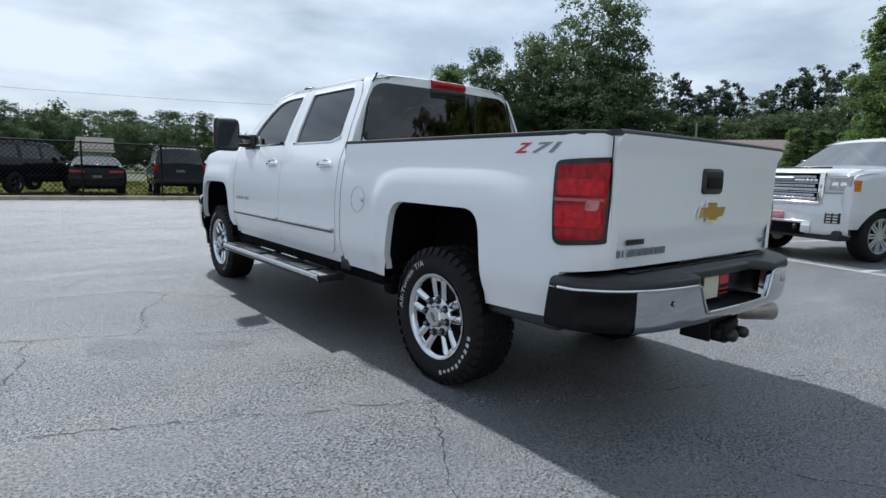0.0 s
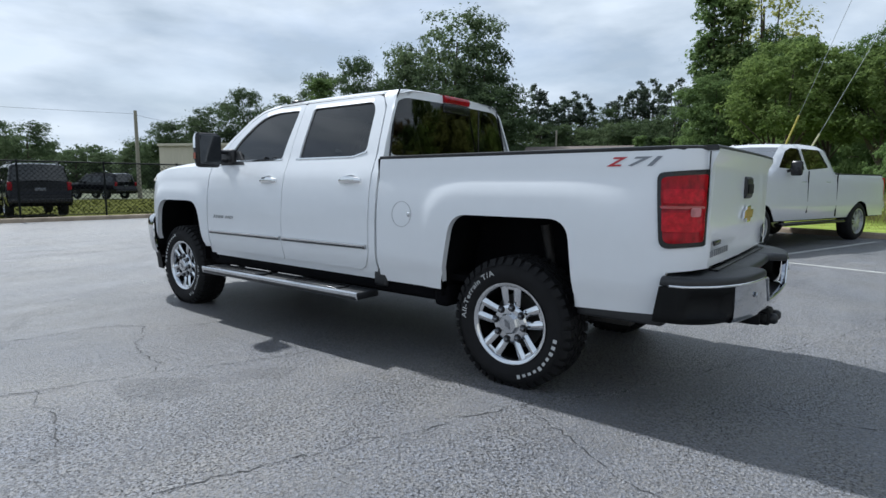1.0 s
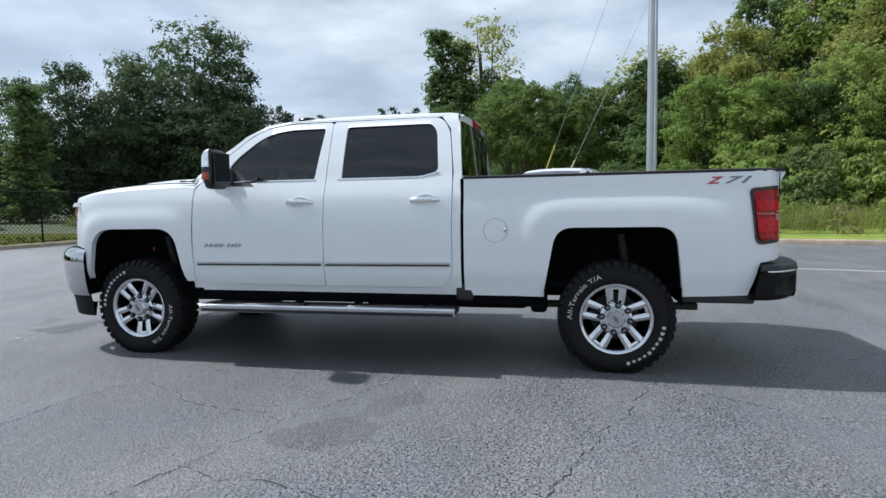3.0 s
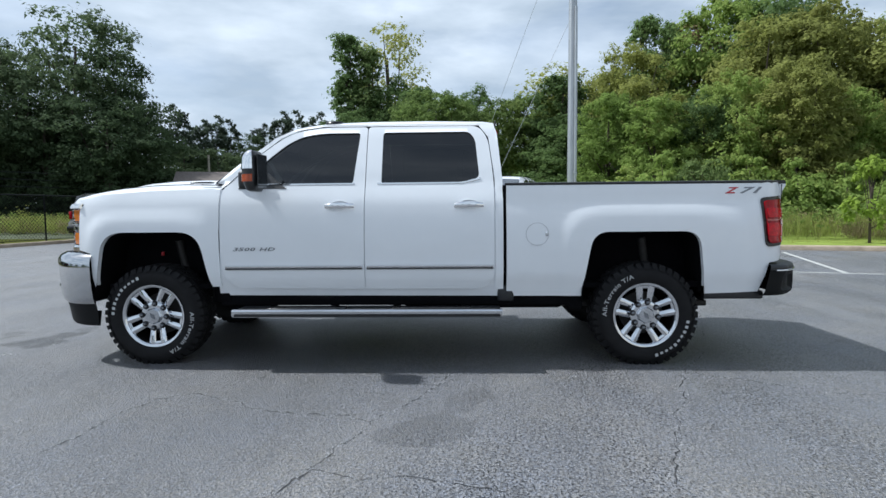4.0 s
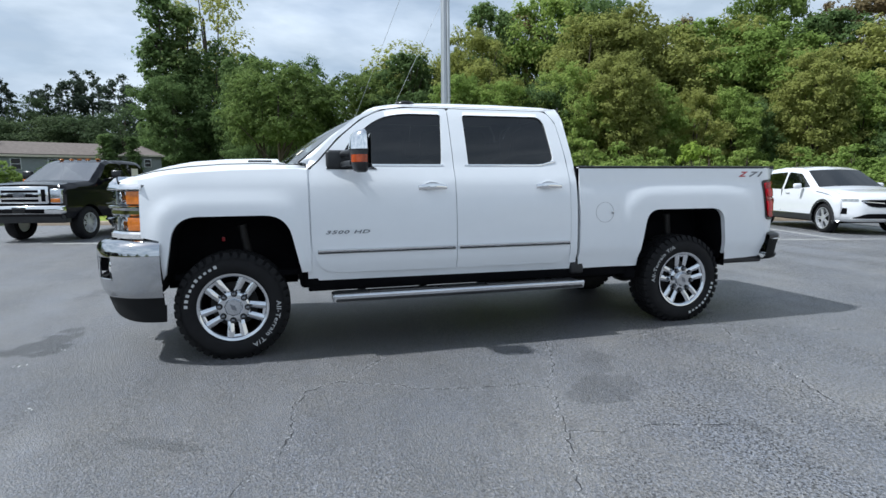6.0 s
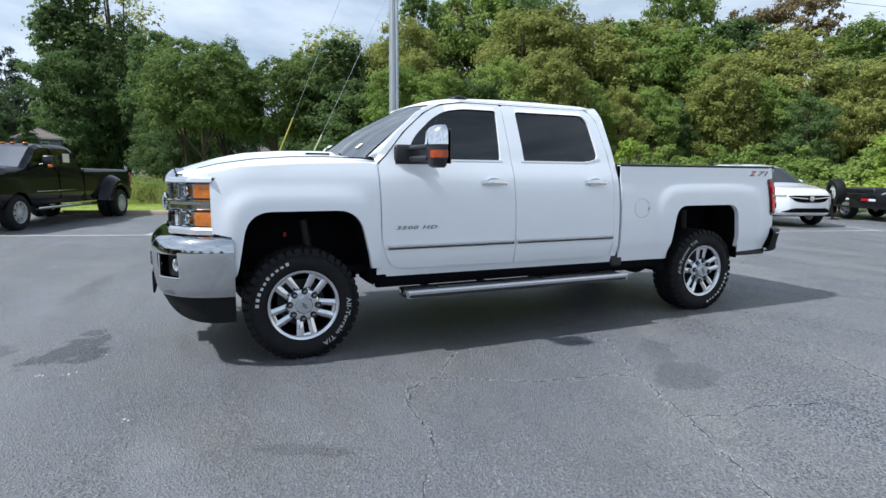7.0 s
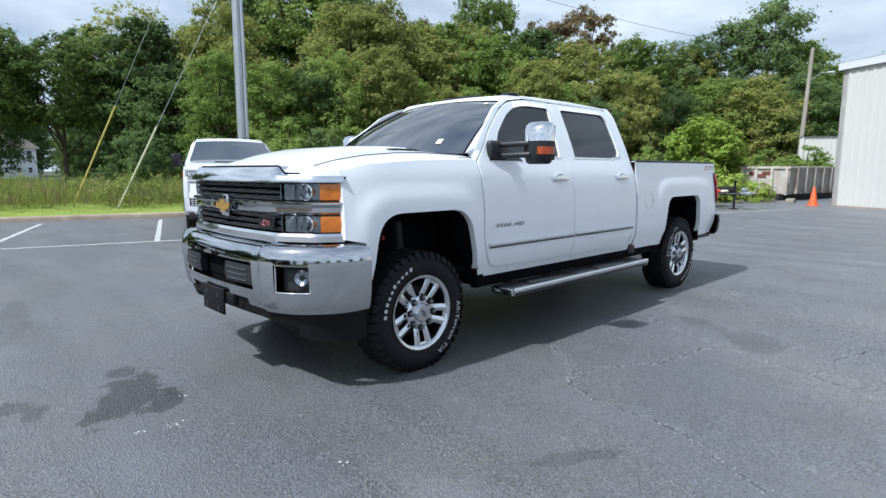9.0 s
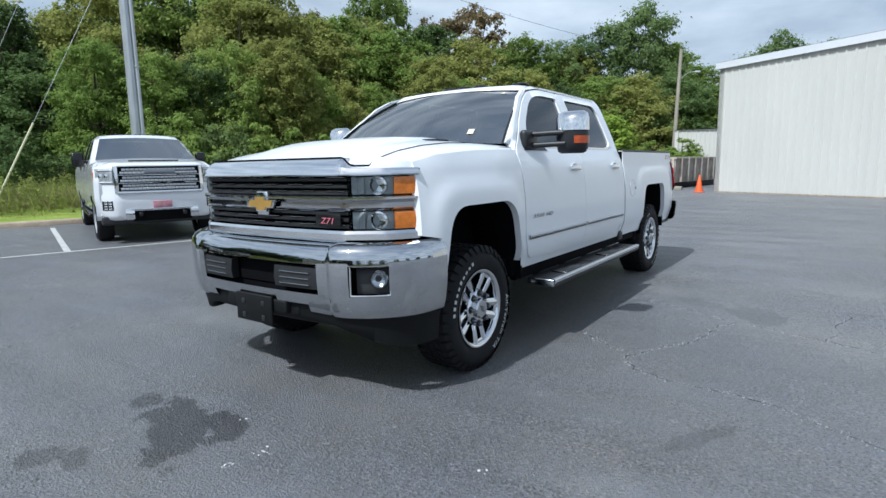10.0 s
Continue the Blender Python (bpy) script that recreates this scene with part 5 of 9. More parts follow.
for hx, hr in ((-0.02, 0.032), (0.105, 0.030)):
    part("hitch_knob", lathe([(hr * 0.7, 0.0), (hr, -0.012), (hr, -0.050), (hr * 0.6, -0.062), (0.001, -0.062)], axis="y", seg=18), PLASTIC, hitch).matrix_local = pose(hx, -1.235, 0.440)
part("hitch_pin", tube([(-0.17, -1.12, 0.50), (0.17, -1.12, 0.50), (0.19, -1.14, 0.47)], 0.010, 8), STEEL, hitch)
part("hitch_frame", boxes((-0.55, 0.55, -1.08, -0.98, 0.49, 0.58), bevel=0.02), DARK, truck)
pipe = lathe([(0.052, 0.0), (0.052, 0.62), (0.058, 0.64), (0.058, 0.86), (0.051, 0.86), (0.051, 0.70), (0.001, 0.70)], axis="x", seg=28)
part("exhaust_pipe", pipe, EXHAUST, truck, "dull steel exhaust tip").matrix_local = pose(0.04, -0.76, 0.478, 0, 3, -26)

# running gear and underbody
for sx in (-1, 1):
    part("frame_rail", boxes((sx * 0.42 - 0.05, sx * 0.42 + 0.05, -1.05, 4.60, 0.50, 0.66), bevel=0.01), STEEL, truck)
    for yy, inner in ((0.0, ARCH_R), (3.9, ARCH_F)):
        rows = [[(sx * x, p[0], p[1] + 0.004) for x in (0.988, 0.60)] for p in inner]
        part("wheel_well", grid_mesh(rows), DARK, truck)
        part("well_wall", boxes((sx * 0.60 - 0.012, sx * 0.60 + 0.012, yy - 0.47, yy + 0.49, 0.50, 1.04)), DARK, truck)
        part("shock_absorber", tube([(sx * 0.56, yy - 0.16, 0.36), (sx * 0.62, yy - 0.06, 0.98)], 0.035, 10), STEEL, truck)
    part("bump_stop", tube([(sx * 0.64, 3.98, 0.855), (sx * 0.64, 3.98, 0.885)], 0.012, 10), BADGE_RED, truck, "red rubber bump stop")
    part("leaf_spring", boxes((sx * 0.56 - 0.035, sx * 0.56 + 0.035, -0.62, 0.70, 0.40, 0.45), bevel=0.01), STEEL, truck)
    part("mud_flap", boxes((sx * 0.85 - 0.10, sx * 0.85 + 0.10, -0.90, -0.43, 0.515, 0.580), bevel=0.015), PLASTIC, truck)
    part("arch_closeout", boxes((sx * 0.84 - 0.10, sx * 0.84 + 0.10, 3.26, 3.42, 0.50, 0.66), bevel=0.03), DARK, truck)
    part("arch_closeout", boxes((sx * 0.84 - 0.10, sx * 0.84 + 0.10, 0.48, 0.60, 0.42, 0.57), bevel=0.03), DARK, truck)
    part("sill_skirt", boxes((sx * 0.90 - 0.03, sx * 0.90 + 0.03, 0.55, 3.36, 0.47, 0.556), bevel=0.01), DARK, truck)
    part("bed_corner_guard", boxes((sx * 0.935 - 0.02, sx * 0.935 + 0.022, 1.02, 1.15, 0.50, 0.63), bevel=0.018), PLASTIC, truck)
part("rear_axle", tube([(-0.80, 0.0, 0.39), (0.80, 0.0, 0.39)], 0.055, 12), STEEL, truck)
part("differential", lathe([(0.02, -0.16), (0.12, -0.13), (0.17, -0.04), (0.17, 0.05), (0.10, 0.14), (0.02, 0.16)], seg=20), STEEL, truck).matrix_local = pose(0, -0.02, 0.39)
part("front_axle", tube([(-0.80, 3.904, 0.39), (0.80, 3.904, 0.39)], 0.05, 12), STEEL, truck)
part("transmission", boxes((-0.25, 0.25, 1.6, 3.6, 0.45, 0.80), (-0.10, 0.10, 0.0, 1.7, 0.42, 0.52), bevel=0.05), STEEL, truck)
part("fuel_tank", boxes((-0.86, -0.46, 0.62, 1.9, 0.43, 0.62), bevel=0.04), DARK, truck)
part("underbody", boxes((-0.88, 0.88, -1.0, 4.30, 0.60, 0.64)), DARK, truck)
# unseen blocks, added to keep sun from leaking into the front arches
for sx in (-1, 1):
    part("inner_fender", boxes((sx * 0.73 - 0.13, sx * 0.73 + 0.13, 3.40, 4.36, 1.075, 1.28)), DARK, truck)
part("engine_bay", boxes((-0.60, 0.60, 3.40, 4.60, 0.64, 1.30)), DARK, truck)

# running boards
for sx in (-1, 1):
    board = part("running_board", boxes((sx * 1.030 - 0.120, sx * 1.030 + 0.110, 1.13, 3.18, 0.415, 0.468), bevel=0.014), PLASTIC, truck, "chrome-edged black running board")
    edge_sec = [(1.128, 0.4735), (1.143, 0.4735), (1.150, 0.4705), (1.1535, 0.4640), (1.153, 0.456), (1.149, 0.436), (1.143, 0.418), (1.136, 0.411), (1.124, 0.411)]
    part("chrome_side", outward(grid_mesh([[(sx * x, y, z) for x, z in edge_sec] for y in (1.125, 1.8, 2.5, 3.185)]), (sx * 1.10, 2.15, 0.44)), CHROME_W, board, "chrome board edge", sharp=40)
    part("end_cap", boxes((sx * 1.055 - 0.09, sx * 1.055 + 0.09, 3.18, 3.195, 0.415, 0.468), bevel=0.006), CHROME_S, board)
    for yy in (2.62, 1.66):
        part("tread_pad", boxes((sx * 1.06 - 0.07, sx * 1.06 + 0.06, yy - 0.30, yy + 0.30, 0.468, 0.480), bevel=0.005), TRIM, board)
    for yy in (2.95, 2.45, 1.95, 1.40):
        part("bracket", boxes((sx * 0.93 - 0.09, sx * 0.93 + 0.06, yy - 0.035, yy + 0.035, 0.43, 0.466), bevel=0.01), PLASTIC, board)

# towing mirrors
for sx in (-1, 1):
    base = part("door_mirror", boxes((sx * 0.895 - 0.03, sx * 0.895 + 0.03, 2.99, 3.20, 1.405, 1.545), bevel=0.025, seg=3), PLASTIC, truck, "chrome-capped folding tow mirror")
    part("mirror_sail", panel([(3.20, 1.400), (2.81, 1.400), (2.86, 1.436), (2.97, 1.525), (3.05, 1.530), (3.17, 1.470)], lambda y, z: side(y, z) + 0.004, mirror=sx > 0, step=0.05, flange=0.02), PLASTIC, base)
    for zz in (1.435, 1.515):
        part("mirror_arm", tube([(sx * 0.90, 3.08, zz), (sx * 1.06, 3.06, zz + 0.004), (sx * 1.15, 3.03, zz + 0.006)], 0.021, 10), PLASTIC, base)
    head = bmesh.new()
    rows = []
    for z, w, d in ((1.372, 0.085, 0.030), (1.385, 0.108, 0.050), (1.44, 0.118, 0.066), (1.53, 0.120, 0.072), (1.62, 0.117, 0.064), (1.655, 0.108, 0.046), (1.668, 0.085, 0.025)):
        rows.append([(sx * (1.175 + w * math.cos(a) * (1 if abs(math.cos(a)) < 0.7 else 1.0)), 2.955 + d * (max(0.0, math.sin(a)) * 1.35 + min(0.0, math.sin(a)) * 0.6), z) for a in [2 * math.pi * i / 24 for i in range(24)]])
    grid_mesh(rows, head, close=True)
    head.faces.new(list(head.verts)[:24])
    head.faces.new(list(head.verts)[-24:])
    bmesh.ops.recalc_face_normals(head, faces=head.faces)
    hd = part("mirror_head", head, PLASTIC, base)
    rows = []
    for z, w, d in ((1.535, 0.122, 0.076), (1.62, 0.120, 0.068), (1.655, 0.111, 0.050), (1.671, 0.086, 0.028), (1.674, 0.01, 0.004)):
        rows.append([(sx * (1.175 + w * math.cos(a)), 2.955 + d * math.sin(a) * 1.37, z) for a in [math.pi * (-0.05 + 1.10 * i / 16) for i in range(17)]])
    b = grid_mesh(rows)
    bmesh.ops.recalc_face_normals(b, faces=b.faces)
    part("mirror_cap", b, CHROME, base, "chrome mirror cap")
    rows = [[(sx * (1.175 + 0.123 * math.cos(a)), 2.955 + 0.070 * math.sin(a) * 1.42, z) for a in [math.pi * (-0.05 + 0.42 * i / 10) for i in range(11)]] for z in (1.442, 1.449, 1.488, 1.495)]
    b = grid_mesh(rows)
    bmesh.ops.recalc_face_normals(b, faces=b.faces)
    part("turn_lamp", b, AMBER_D, base, "amber mirror turn lamp")
    part("mirror_glass", boxes((sx * 1.175 - 0.100, sx * 1.175 + 0.100, 2.904, 2.912, 1.40, 1.645), bevel=0.004), DARK_MIRROR, base, "dark mirror glass", flat=True)


# front end: chrome cap, bars, grille, lamps
def face_path(x0, x1, steps):
    """Even steps along the front's line in plan, each with its outward direction."""
    fine = [Vector((x0 + (x1 - x0) * i / 400, face_y(x0 + (x1 - x0) * i / 400))) for i in range(401)]
    run = [0.0]
    for p, q in zip(fine, fine[1:]):
        run.append(run[-1] + (q - p).length)
    out, k = [], 0
    for i in range(steps + 1):
        want = run[-1] * i / steps
        while k < 399 and run[k + 1] < want:
            k += 1
        lo, hi = max(0, k - 6), min(400, k + 7)
        d = (fine[hi] - fine[lo]).normalized()
        n = Vector((-d.y, d.x))
        if n.y < 0:
            n = -n
        out.append((fine[k].lerp(fine[k + 1], (want - run[k]) / max(1e-9, run[k + 1] - run[k])), n))
    return out


def wrapped(x0, x1, section, steps):
    """A closed section of (out, z) pairs carried along the front's line."""
    rows = [[(p.x + n.x * o, p.y + n.y * o, z) for o, z in (section(p.x) if callable(section) else section)] for p, n in face_path(x0, x1, steps)]
    b = grid_mesh(rows, close=True)
    k = len(rows[0])
    vs = list(b.verts)
    b.faces.new(vs[:k])
    b.faces.new(vs[-k:])
    bmesh.ops.recalc_face_normals(b, faces=b.faces)
    return b


def bar(name, x0, x1, z0, z1, out, material, label="", parent=None, steps=24, back=0.05):
    sec = [(-back, z0), (out - 0.012, z0), (out, z0 + (z1 - z0) * 0.25), (out, z0 + (z1 - z0) * 0.75), (out - 0.012, z1), (-back, z1)]
    return part(name, wrapped(x0, x1, sec, steps), material, parent or truck, label, sharp=35)


grille = part("grille", sweep([-0.64 + 1.28 * i / 16 for i in range(17)], lambda x: face_y(x) - 0.10, [(0, 0.93), (0.04, 0.93), (0.04, 1.30), (0, 1.30)]), DARK, truck, "black slatted grille with chrome bars")
cap_sec = lambda x: [(-0.07, 1.255), (0.024, 1.257), (0.030, 1.264), (0.027, 1.274), (0.014, 1.305 - 0.010 * smoothstep(0.585, 0.665, abs(x))), (-0.015, 1.338 - 0.035 * smoothstep(0.585, 0.665, abs(x))), (-0.045, 1.354 - 0.045 * smoothstep(0.585, 0.665, abs(x))), (-0.10, 1.354 - 0.045 * smoothstep(0.585, 0.665, abs(x)))]
part("chrome_cap", wrapped(-0.914, 0.914, cap_sec, 150), CHROME, grille, "chrome cap across the grille top", sharp=24)
gap = [(p.x - n.x * 0.040, p.y - n.y * 0.040, 1.355 - 0.045 * smoothstep(0.585, 0.665, abs(p.x))) for p, n in face_path(-0.735, 0.735, 60)]
part("hood_gap", tube(gap, 0.0042, 6), DARK, truck, "dark shut line of the hood")
for sx in (-1, 1):
    seam = [Vector(gap[-1 if sx > 0 else 0])] + [Vector((sx * 0.734, y, hood_z(0.735, y) + 0.0005)) for y in [4.60 - 0.05 * i for i in range(22)]]
    part("hood_seam", tube(seam, 0.0028, 6), DARK, truck)
for z0, z1 in ((1.145, 1.255), (0.962, 1.072)):
    for i in range(3):
        zz = z0 + (z1 - z0) * (i + 0.5) / 3
        bar("grille_slat", -0.635, 0.635, zz - 0.012, zz + 0.012, -0.005, PLASTIC, "", grille, 16)
        for k in range(6):
            xx = -0.53 + 0.212 * k + (0.05 if i % 2 else -0.03)
            bar("slat_accent", xx - 0.06, xx + 0.06, zz + 0.009, zz + 0.014, 0.001, CHROME_S, "", grille, 3)
bar("chrome_bar", -0.912, 0.912, 1.125, 1.147, 0.028, CHROME, "bright chrome bar", grille, 120)
bar("chrome_band", -0.912, 0.912, 1.070, 1.125, 0.008, CHROME_D, "chrome centre band, toned down for the grey it reflects", grille, 120)
bar("lower_bar", -0.912, 0.912, 0.896, 0.960, 0.020, CHROME, "chrome lower bar", grille, 120)
part("emblem_mount", boxes((-0.050, 0.050, 4.770, 4.798, 1.030, 1.172), bevel=0.008), CHROME, grille, "chrome emblem mount")
cross_emblem(4.797, 1.100, 1, 0.90, grille)
vs, fs = text_shape("Z71", 0.062, 0.3, 1.1)
raw("grille_badge", [(-0.505 - v.x * 0.95, face_y(0.5) + 0.012, 0.998 + v.y * 0.75) for v in vs], fs, BADGE_PINK, grille, "small red off-road grille badge")
part("badge_plate", boxes((-0.60, -0.41, face_y(0.5) - 0.01, face_y(0.5) + 0.008, 0.985, 1.05), bevel=0.004), TRIM, grille)
for sx in (-1, 1):
    lamp_ob = new("headlamp")
    lamp_ob.parent = truck
    tagged(lamp_ob, "stacked headlamp with amber corner")
    for z0, z1 in ((1.150, 1.255), (0.962, 1.068)):
        xs2 = [sx * (0.645 + 0.275 * i / 12) for i in range(13)]
        part("bowl", sweep(xs2, lambda x: face_y(x) - 0.075, [(0.03, z0), (0.055, z0 + 0.006), (0.055, z1 - 0.006), (0.03, z1)]), LAMP_BOWL, lamp_ob)
        part("lens", wrapped(sx * 0.645, sx * 0.845, [(-0.012, z0), (0.008, z0 + 0.004), (0.013, (z0 + z1) / 2), (0.008, z1 - 0.004), (-0.012, z1)], 14), LENS, lamp_ob, "clear lamp lens")
        zc = (z0 + z1) / 2
        ring = lathe([(0.050, 0.0), (0.050, 0.03), (0.040, 0.034), (0.034, 0.015), (0.001, 0.012)], axis="y", seg=24)
        part("projector", ring, CHROME, lamp_ob).matrix_local = pose(sx * 0.765, face_y(0.765) - 0.034, zc, 0, 0, -sx * 22)
        part("lamp_frame", boxes((sx * 0.68 - 0.035, sx * 0.68 + 0.035, face_y(0.68) - 0.030, face_y(0.68) - 0.014, z0 + 0.008, z1 - 0.008), bevel=0.004), LAMP_BOWL, lamp_ob)
        part("amber_corner", wrapped(sx * 0.838, sx * 0.912, [(-0.03, z0 + 0.004), (0.010, z0 + 0.007), (0.015, zc), (0.010, z1 - 0.007), (-0.03, z1 - 0.004)], 12), AMBER, lamp_ob, "amber turn lens")
    part("lamp_back", boxes((sx * 0.78 - 0.14, sx * 0.78 + 0.13, 4.38, 4.47, 0.92, 1.29)), DARK, lamp_ob)


# front bumper
FB_LINE = [(0.0, 4.900), (0.15, 4.898), (0.30, 4.893), (0.42, 4.884), (0.55, 4.868), (0.66, 4.842), (0.75, 4.800), (0.82, 4.755), (0.88, 4.700), (0.93, 4.640), (0.965, 4.580), (0.992, 4.510), (1.008, 4.440), (1.012, 4.362)]


def fb_sec(a):
    low = 0.505 - 0.012 * smoothstep(0.40, 0.72, a)
    top = 0.900 - 0.012 * smoothstep(0.66, 0.56, a)
    inn = smoothstep(0.6, 0.8, a)
    fold = 0.014 * smoothstep(0.585, 0.615, a) - 0.008
    sec = [(-0.10 + 0.055 * inn, low - 0.004), (-0.034, low), (-0.020, low + 0.018), (-0.008, low + (0.622 - low) * 0.45), (0.003, 0.622), (0.010, 0.700), (0.012, 0.788), (0.010, top - 0.080), (0.004, top - 0.045), (-0.014, top - 0.018), (-0.045, top), (-0.11 + 0.055 * inn, top + 0.004)]
    return [(d + fold, z) for d, z in sec]


# even steps along the bumper's line in plan, with its outward direction
FB_PLAN = []
for a, c in zip(FB_LINE, FB_LINE[1:]):
    for i in range(14):
        FB_PLAN.append((a[0] + (c[0] - a[0]) * i / 14, a[1] + (c[1] - a[1]) * i / 14))
FB_PLAN.append(FB_LINE[-1])
for _ in range(70):
    FB_PLAN = [FB_PLAN[0]] + [((p[0] + 2 * q[0] + r[0]) / 4, (p[1] + 2 * q[1] + r[1]) / 4) for p, q, r in zip(FB_PLAN, FB_PLAN[1:], FB_PLAN[2:])] + [FB_PLAN[-1]]


def fb_y(x):
    return lerp_table([p for p in FB_PLAN if p[0] < 1.0], abs(x))


def plan_normal(i):
    p, r = FB_PLAN[max(0, i - 1)], FB_PLAN[min(len(FB_PLAN) - 1, i + 1)]
    d = Vector((r[0] - p[0], r[1] - p[1])).normalized()
    return Vector((-d.y, d.x))


def along_bumper(section, first=0, last=None):
    """Rows of a section carried along the bumper's line, from one end to the other."""
    out = []
    last = len(FB_PLAN) if last is None else last
    for sx, order in ((-1, range(last - 1, first, -1)), (1, range(first, last))):
        for i in order:
            x, y = FB_PLAN[i]
            n = plan_normal(i) if i else Vector((0, 1))
            out.append([(sx * (x + n.x * d), y + n.y * d, z) for d, z in section(x)])
    return out


b = bmesh.new()
rows = along_bumper(fb_sec)
vs = [[b.verts.new(p) for p in r] for r in rows]
# openings: middle slot, lower intake and lamp pockets are left out of the sheet
for i in range(len(vs) - 1):
    xm = abs(rows[i][5][0] + rows[i + 1][5][0]) / 2
    for j in range(11):
        if (j in (4, 5) and (xm < 0.52 or 0.715 < xm < 0.895)) or (j in (0, 1, 2) and xm < 0.44):
            continue
        b.faces.new((vs[i][j], vs[i + 1][j], vs[i + 1][j + 1], vs[i][j + 1]))
outward(b, (0, 4.3, 0.7))
f_bumper = part("front_bumper", b, CHROME_F, truck, "large chrome front bumper")
part("bumper_core", sweep([-0.85 + 1.70 * i / 40 for i in range(41)], lambda x: fb_y(x) - 0.16, [(0, 0.56), (0.08, 0.60), (0.08, 0.84), (0, 0.86)]), DARK, f_bumper)
for sx in (-1, 1):
    part("side_grille", sweep([sx * (0.20 + 0.32 * i / 6) for i in range(7)], fb_y, [(-0.05, 0.645), (-0.004, 0.648), (0.004, 0.70), (-0.004, 0.765), (-0.05, 0.768)]), PLASTIC, f_bumper)
    for zz in (0.672, 0.705, 0.738):
        part("grille_rib", sweep([sx * (0.25 + 0.22 * i / 4) for i in range(5)], fb_y, [(0.0, zz - 0.003), (0.010, zz - 0.002), (0.010, zz + 0.002), (0.0, zz + 0.003)]), CHROME_S, f_bumper)
    pocket = part("fog_pocket", sweep([sx * (0.715 + 0.18 * i / 6) for i in range(7)], lambda x: fb_y(x) - 0.05, [(-0.02, 0.625), (0.0, 0.63), (0.0, 0.79), (-0.02, 0.80)]), PLASTIC, f_bumper)
    rim_pts = [(0.722, 0.628), (0.89, 0.628), (0.892, 0.788), (0.722, 0.788), (0.722, 0.628)]
    part("pocket_rim", tube([(sx * (xa + (xb - xa) * i / 8), fb_y(xa + (xb - xa) * i / 8) + 0.010, za + (zb - za) * i / 8) for (xa, za), (xb, zb) in zip(rim_pts, rim_pts[1:]) for i in range(8)] + [(sx * 0.722, fb_y(0.722) + 0.010, 0.628)], 0.006, 6), CHROME, f_bumper, "bright chrome pocket rim")
    fogl = lathe([(0.048, -0.02), (0.050, 0.012), (0.044, 0.018)], axis="y", seg=24)
    fo = part("fog_lamp", fogl, CHROME, truck, "round clear fog lamp")
    fo.matrix_local = pose(sx * 0.828, fb_y(0.835) - 0.030, 0.712, 0, 0, -sx * 34)
    part("fog_lens", lathe([(0.044, 0.014), (0.030, 0.022), (0.001, 0.025)], axis="y", seg=24), LENS, fo)
    part("fog_reflector", lathe([(0.044, 0.010), (0.025, -0.010), (0.001, -0.014)], axis="y", seg=24), CHROME_S, fo)
    part("parking_sensor", lathe([(0.017, -0.004), (0.017, 0.005), (0.001, 0.007)], axis="y", seg=16), CHROME_S, f_bumper).matrix_local = pose(sx * 0.655, fb_y(0.655) + 0.004, 0.632, 0, 0, -sx * 18)
    part("tow_hook", tube([(sx * 0.40, 4.70, 0.57), (sx * 0.40, 4.83, 0.575), (sx * 0.33, 4.85, 0.575), (sx * 0.31, 4.74, 0.572)], 0.016, 8), TRIM, truck)
part("centre_slot", sweep([-0.20 + 0.04 * i for i in range(11)], lambda x: fb_y(x) - 0.06, [(-0.02, 0.64), (0.0, 0.645), (0.0, 0.765), (-0.02, 0.77)]), DARK, f_bumper)
part("lower_intake", sweep([-0.44 + 0.088 * i for i in range(11)], lambda x: fb_y(x) - 0.07, [(-0.02, 0.50), (0.0, 0.50), (0.0, 0.64), (-0.02, 0.64)]), DARK, f_bumper)
dam_sec = lambda x: [(-0.05, 0.585 - 0.06 * smoothstep(0.4, 0.72, x)), (-0.036, 0.575 - 0.06 * smoothstep(0.4, 0.72, x)), (-0.040, 0.545 - 0.06 * smoothstep(0.4, 0.72, x)), (-0.050, 0.485 - 0.04 * smoothstep(0.4, 0.72, x)), (-0.062, 0.450 - 0.135 * smoothstep(0.5, 1.01, x)), (-0.075, 0.445 - 0.135 * smoothstep(0.5, 1.01, x)), (-0.10, 0.43)]
part("air_dam", outward(grid_mesh(along_bumper(dam_sec)), (0, 4.3, 0.5)), DAM, truck, "black plastic air dam")
holder = part("plate_holder", boxes((-0.165, 0.165, 4.888, 4.906, 0.405, 0.575), bevel=0.008), DAM, truck, "empty black plastic plate holder")
part("plate_bracket", boxes((-0.27, 0.27, 4.78, 4.886, 0.480, 0.560), (-0.34, -0.26, 4.70, 4.85, 0.475, 0.550), (0.26, 0.34, 4.70, 4.85, 0.475, 0.550), bevel=0.012), DAM, holder)
for sx in (-0.09, 0.09):
    for zz in (0.44, 0.525):
        part("screw_boss", boxes((sx - 0.014, sx + 0.014, 4.905, 4.910, zz - 0.016, zz + 0.016), bevel=0.003), PLASTIC, holder)

# wheels
for sx, yy, turn in ((-1, 3.904, 49), (-1, 0.0, -126), (1, 3.904, 20), (1, 0.0, 60)):
    m = pose(sx * 0.832, yy, 0.392, 0, 0, 0 if sx < 0 else 180)
    truck_wheel(truck, m, turn, lettered=sx < 0)


# ---- parked vehicles ----
def arc_pts(yc, r, z0, front_first=False):
    pts = [(yc + r * math.cos(a), max(z0, 0.36 + r * math.sin(a))) for a in [math.pi * i / 12 for i in range(13)]]
    return pts if front_first else pts[::-1]


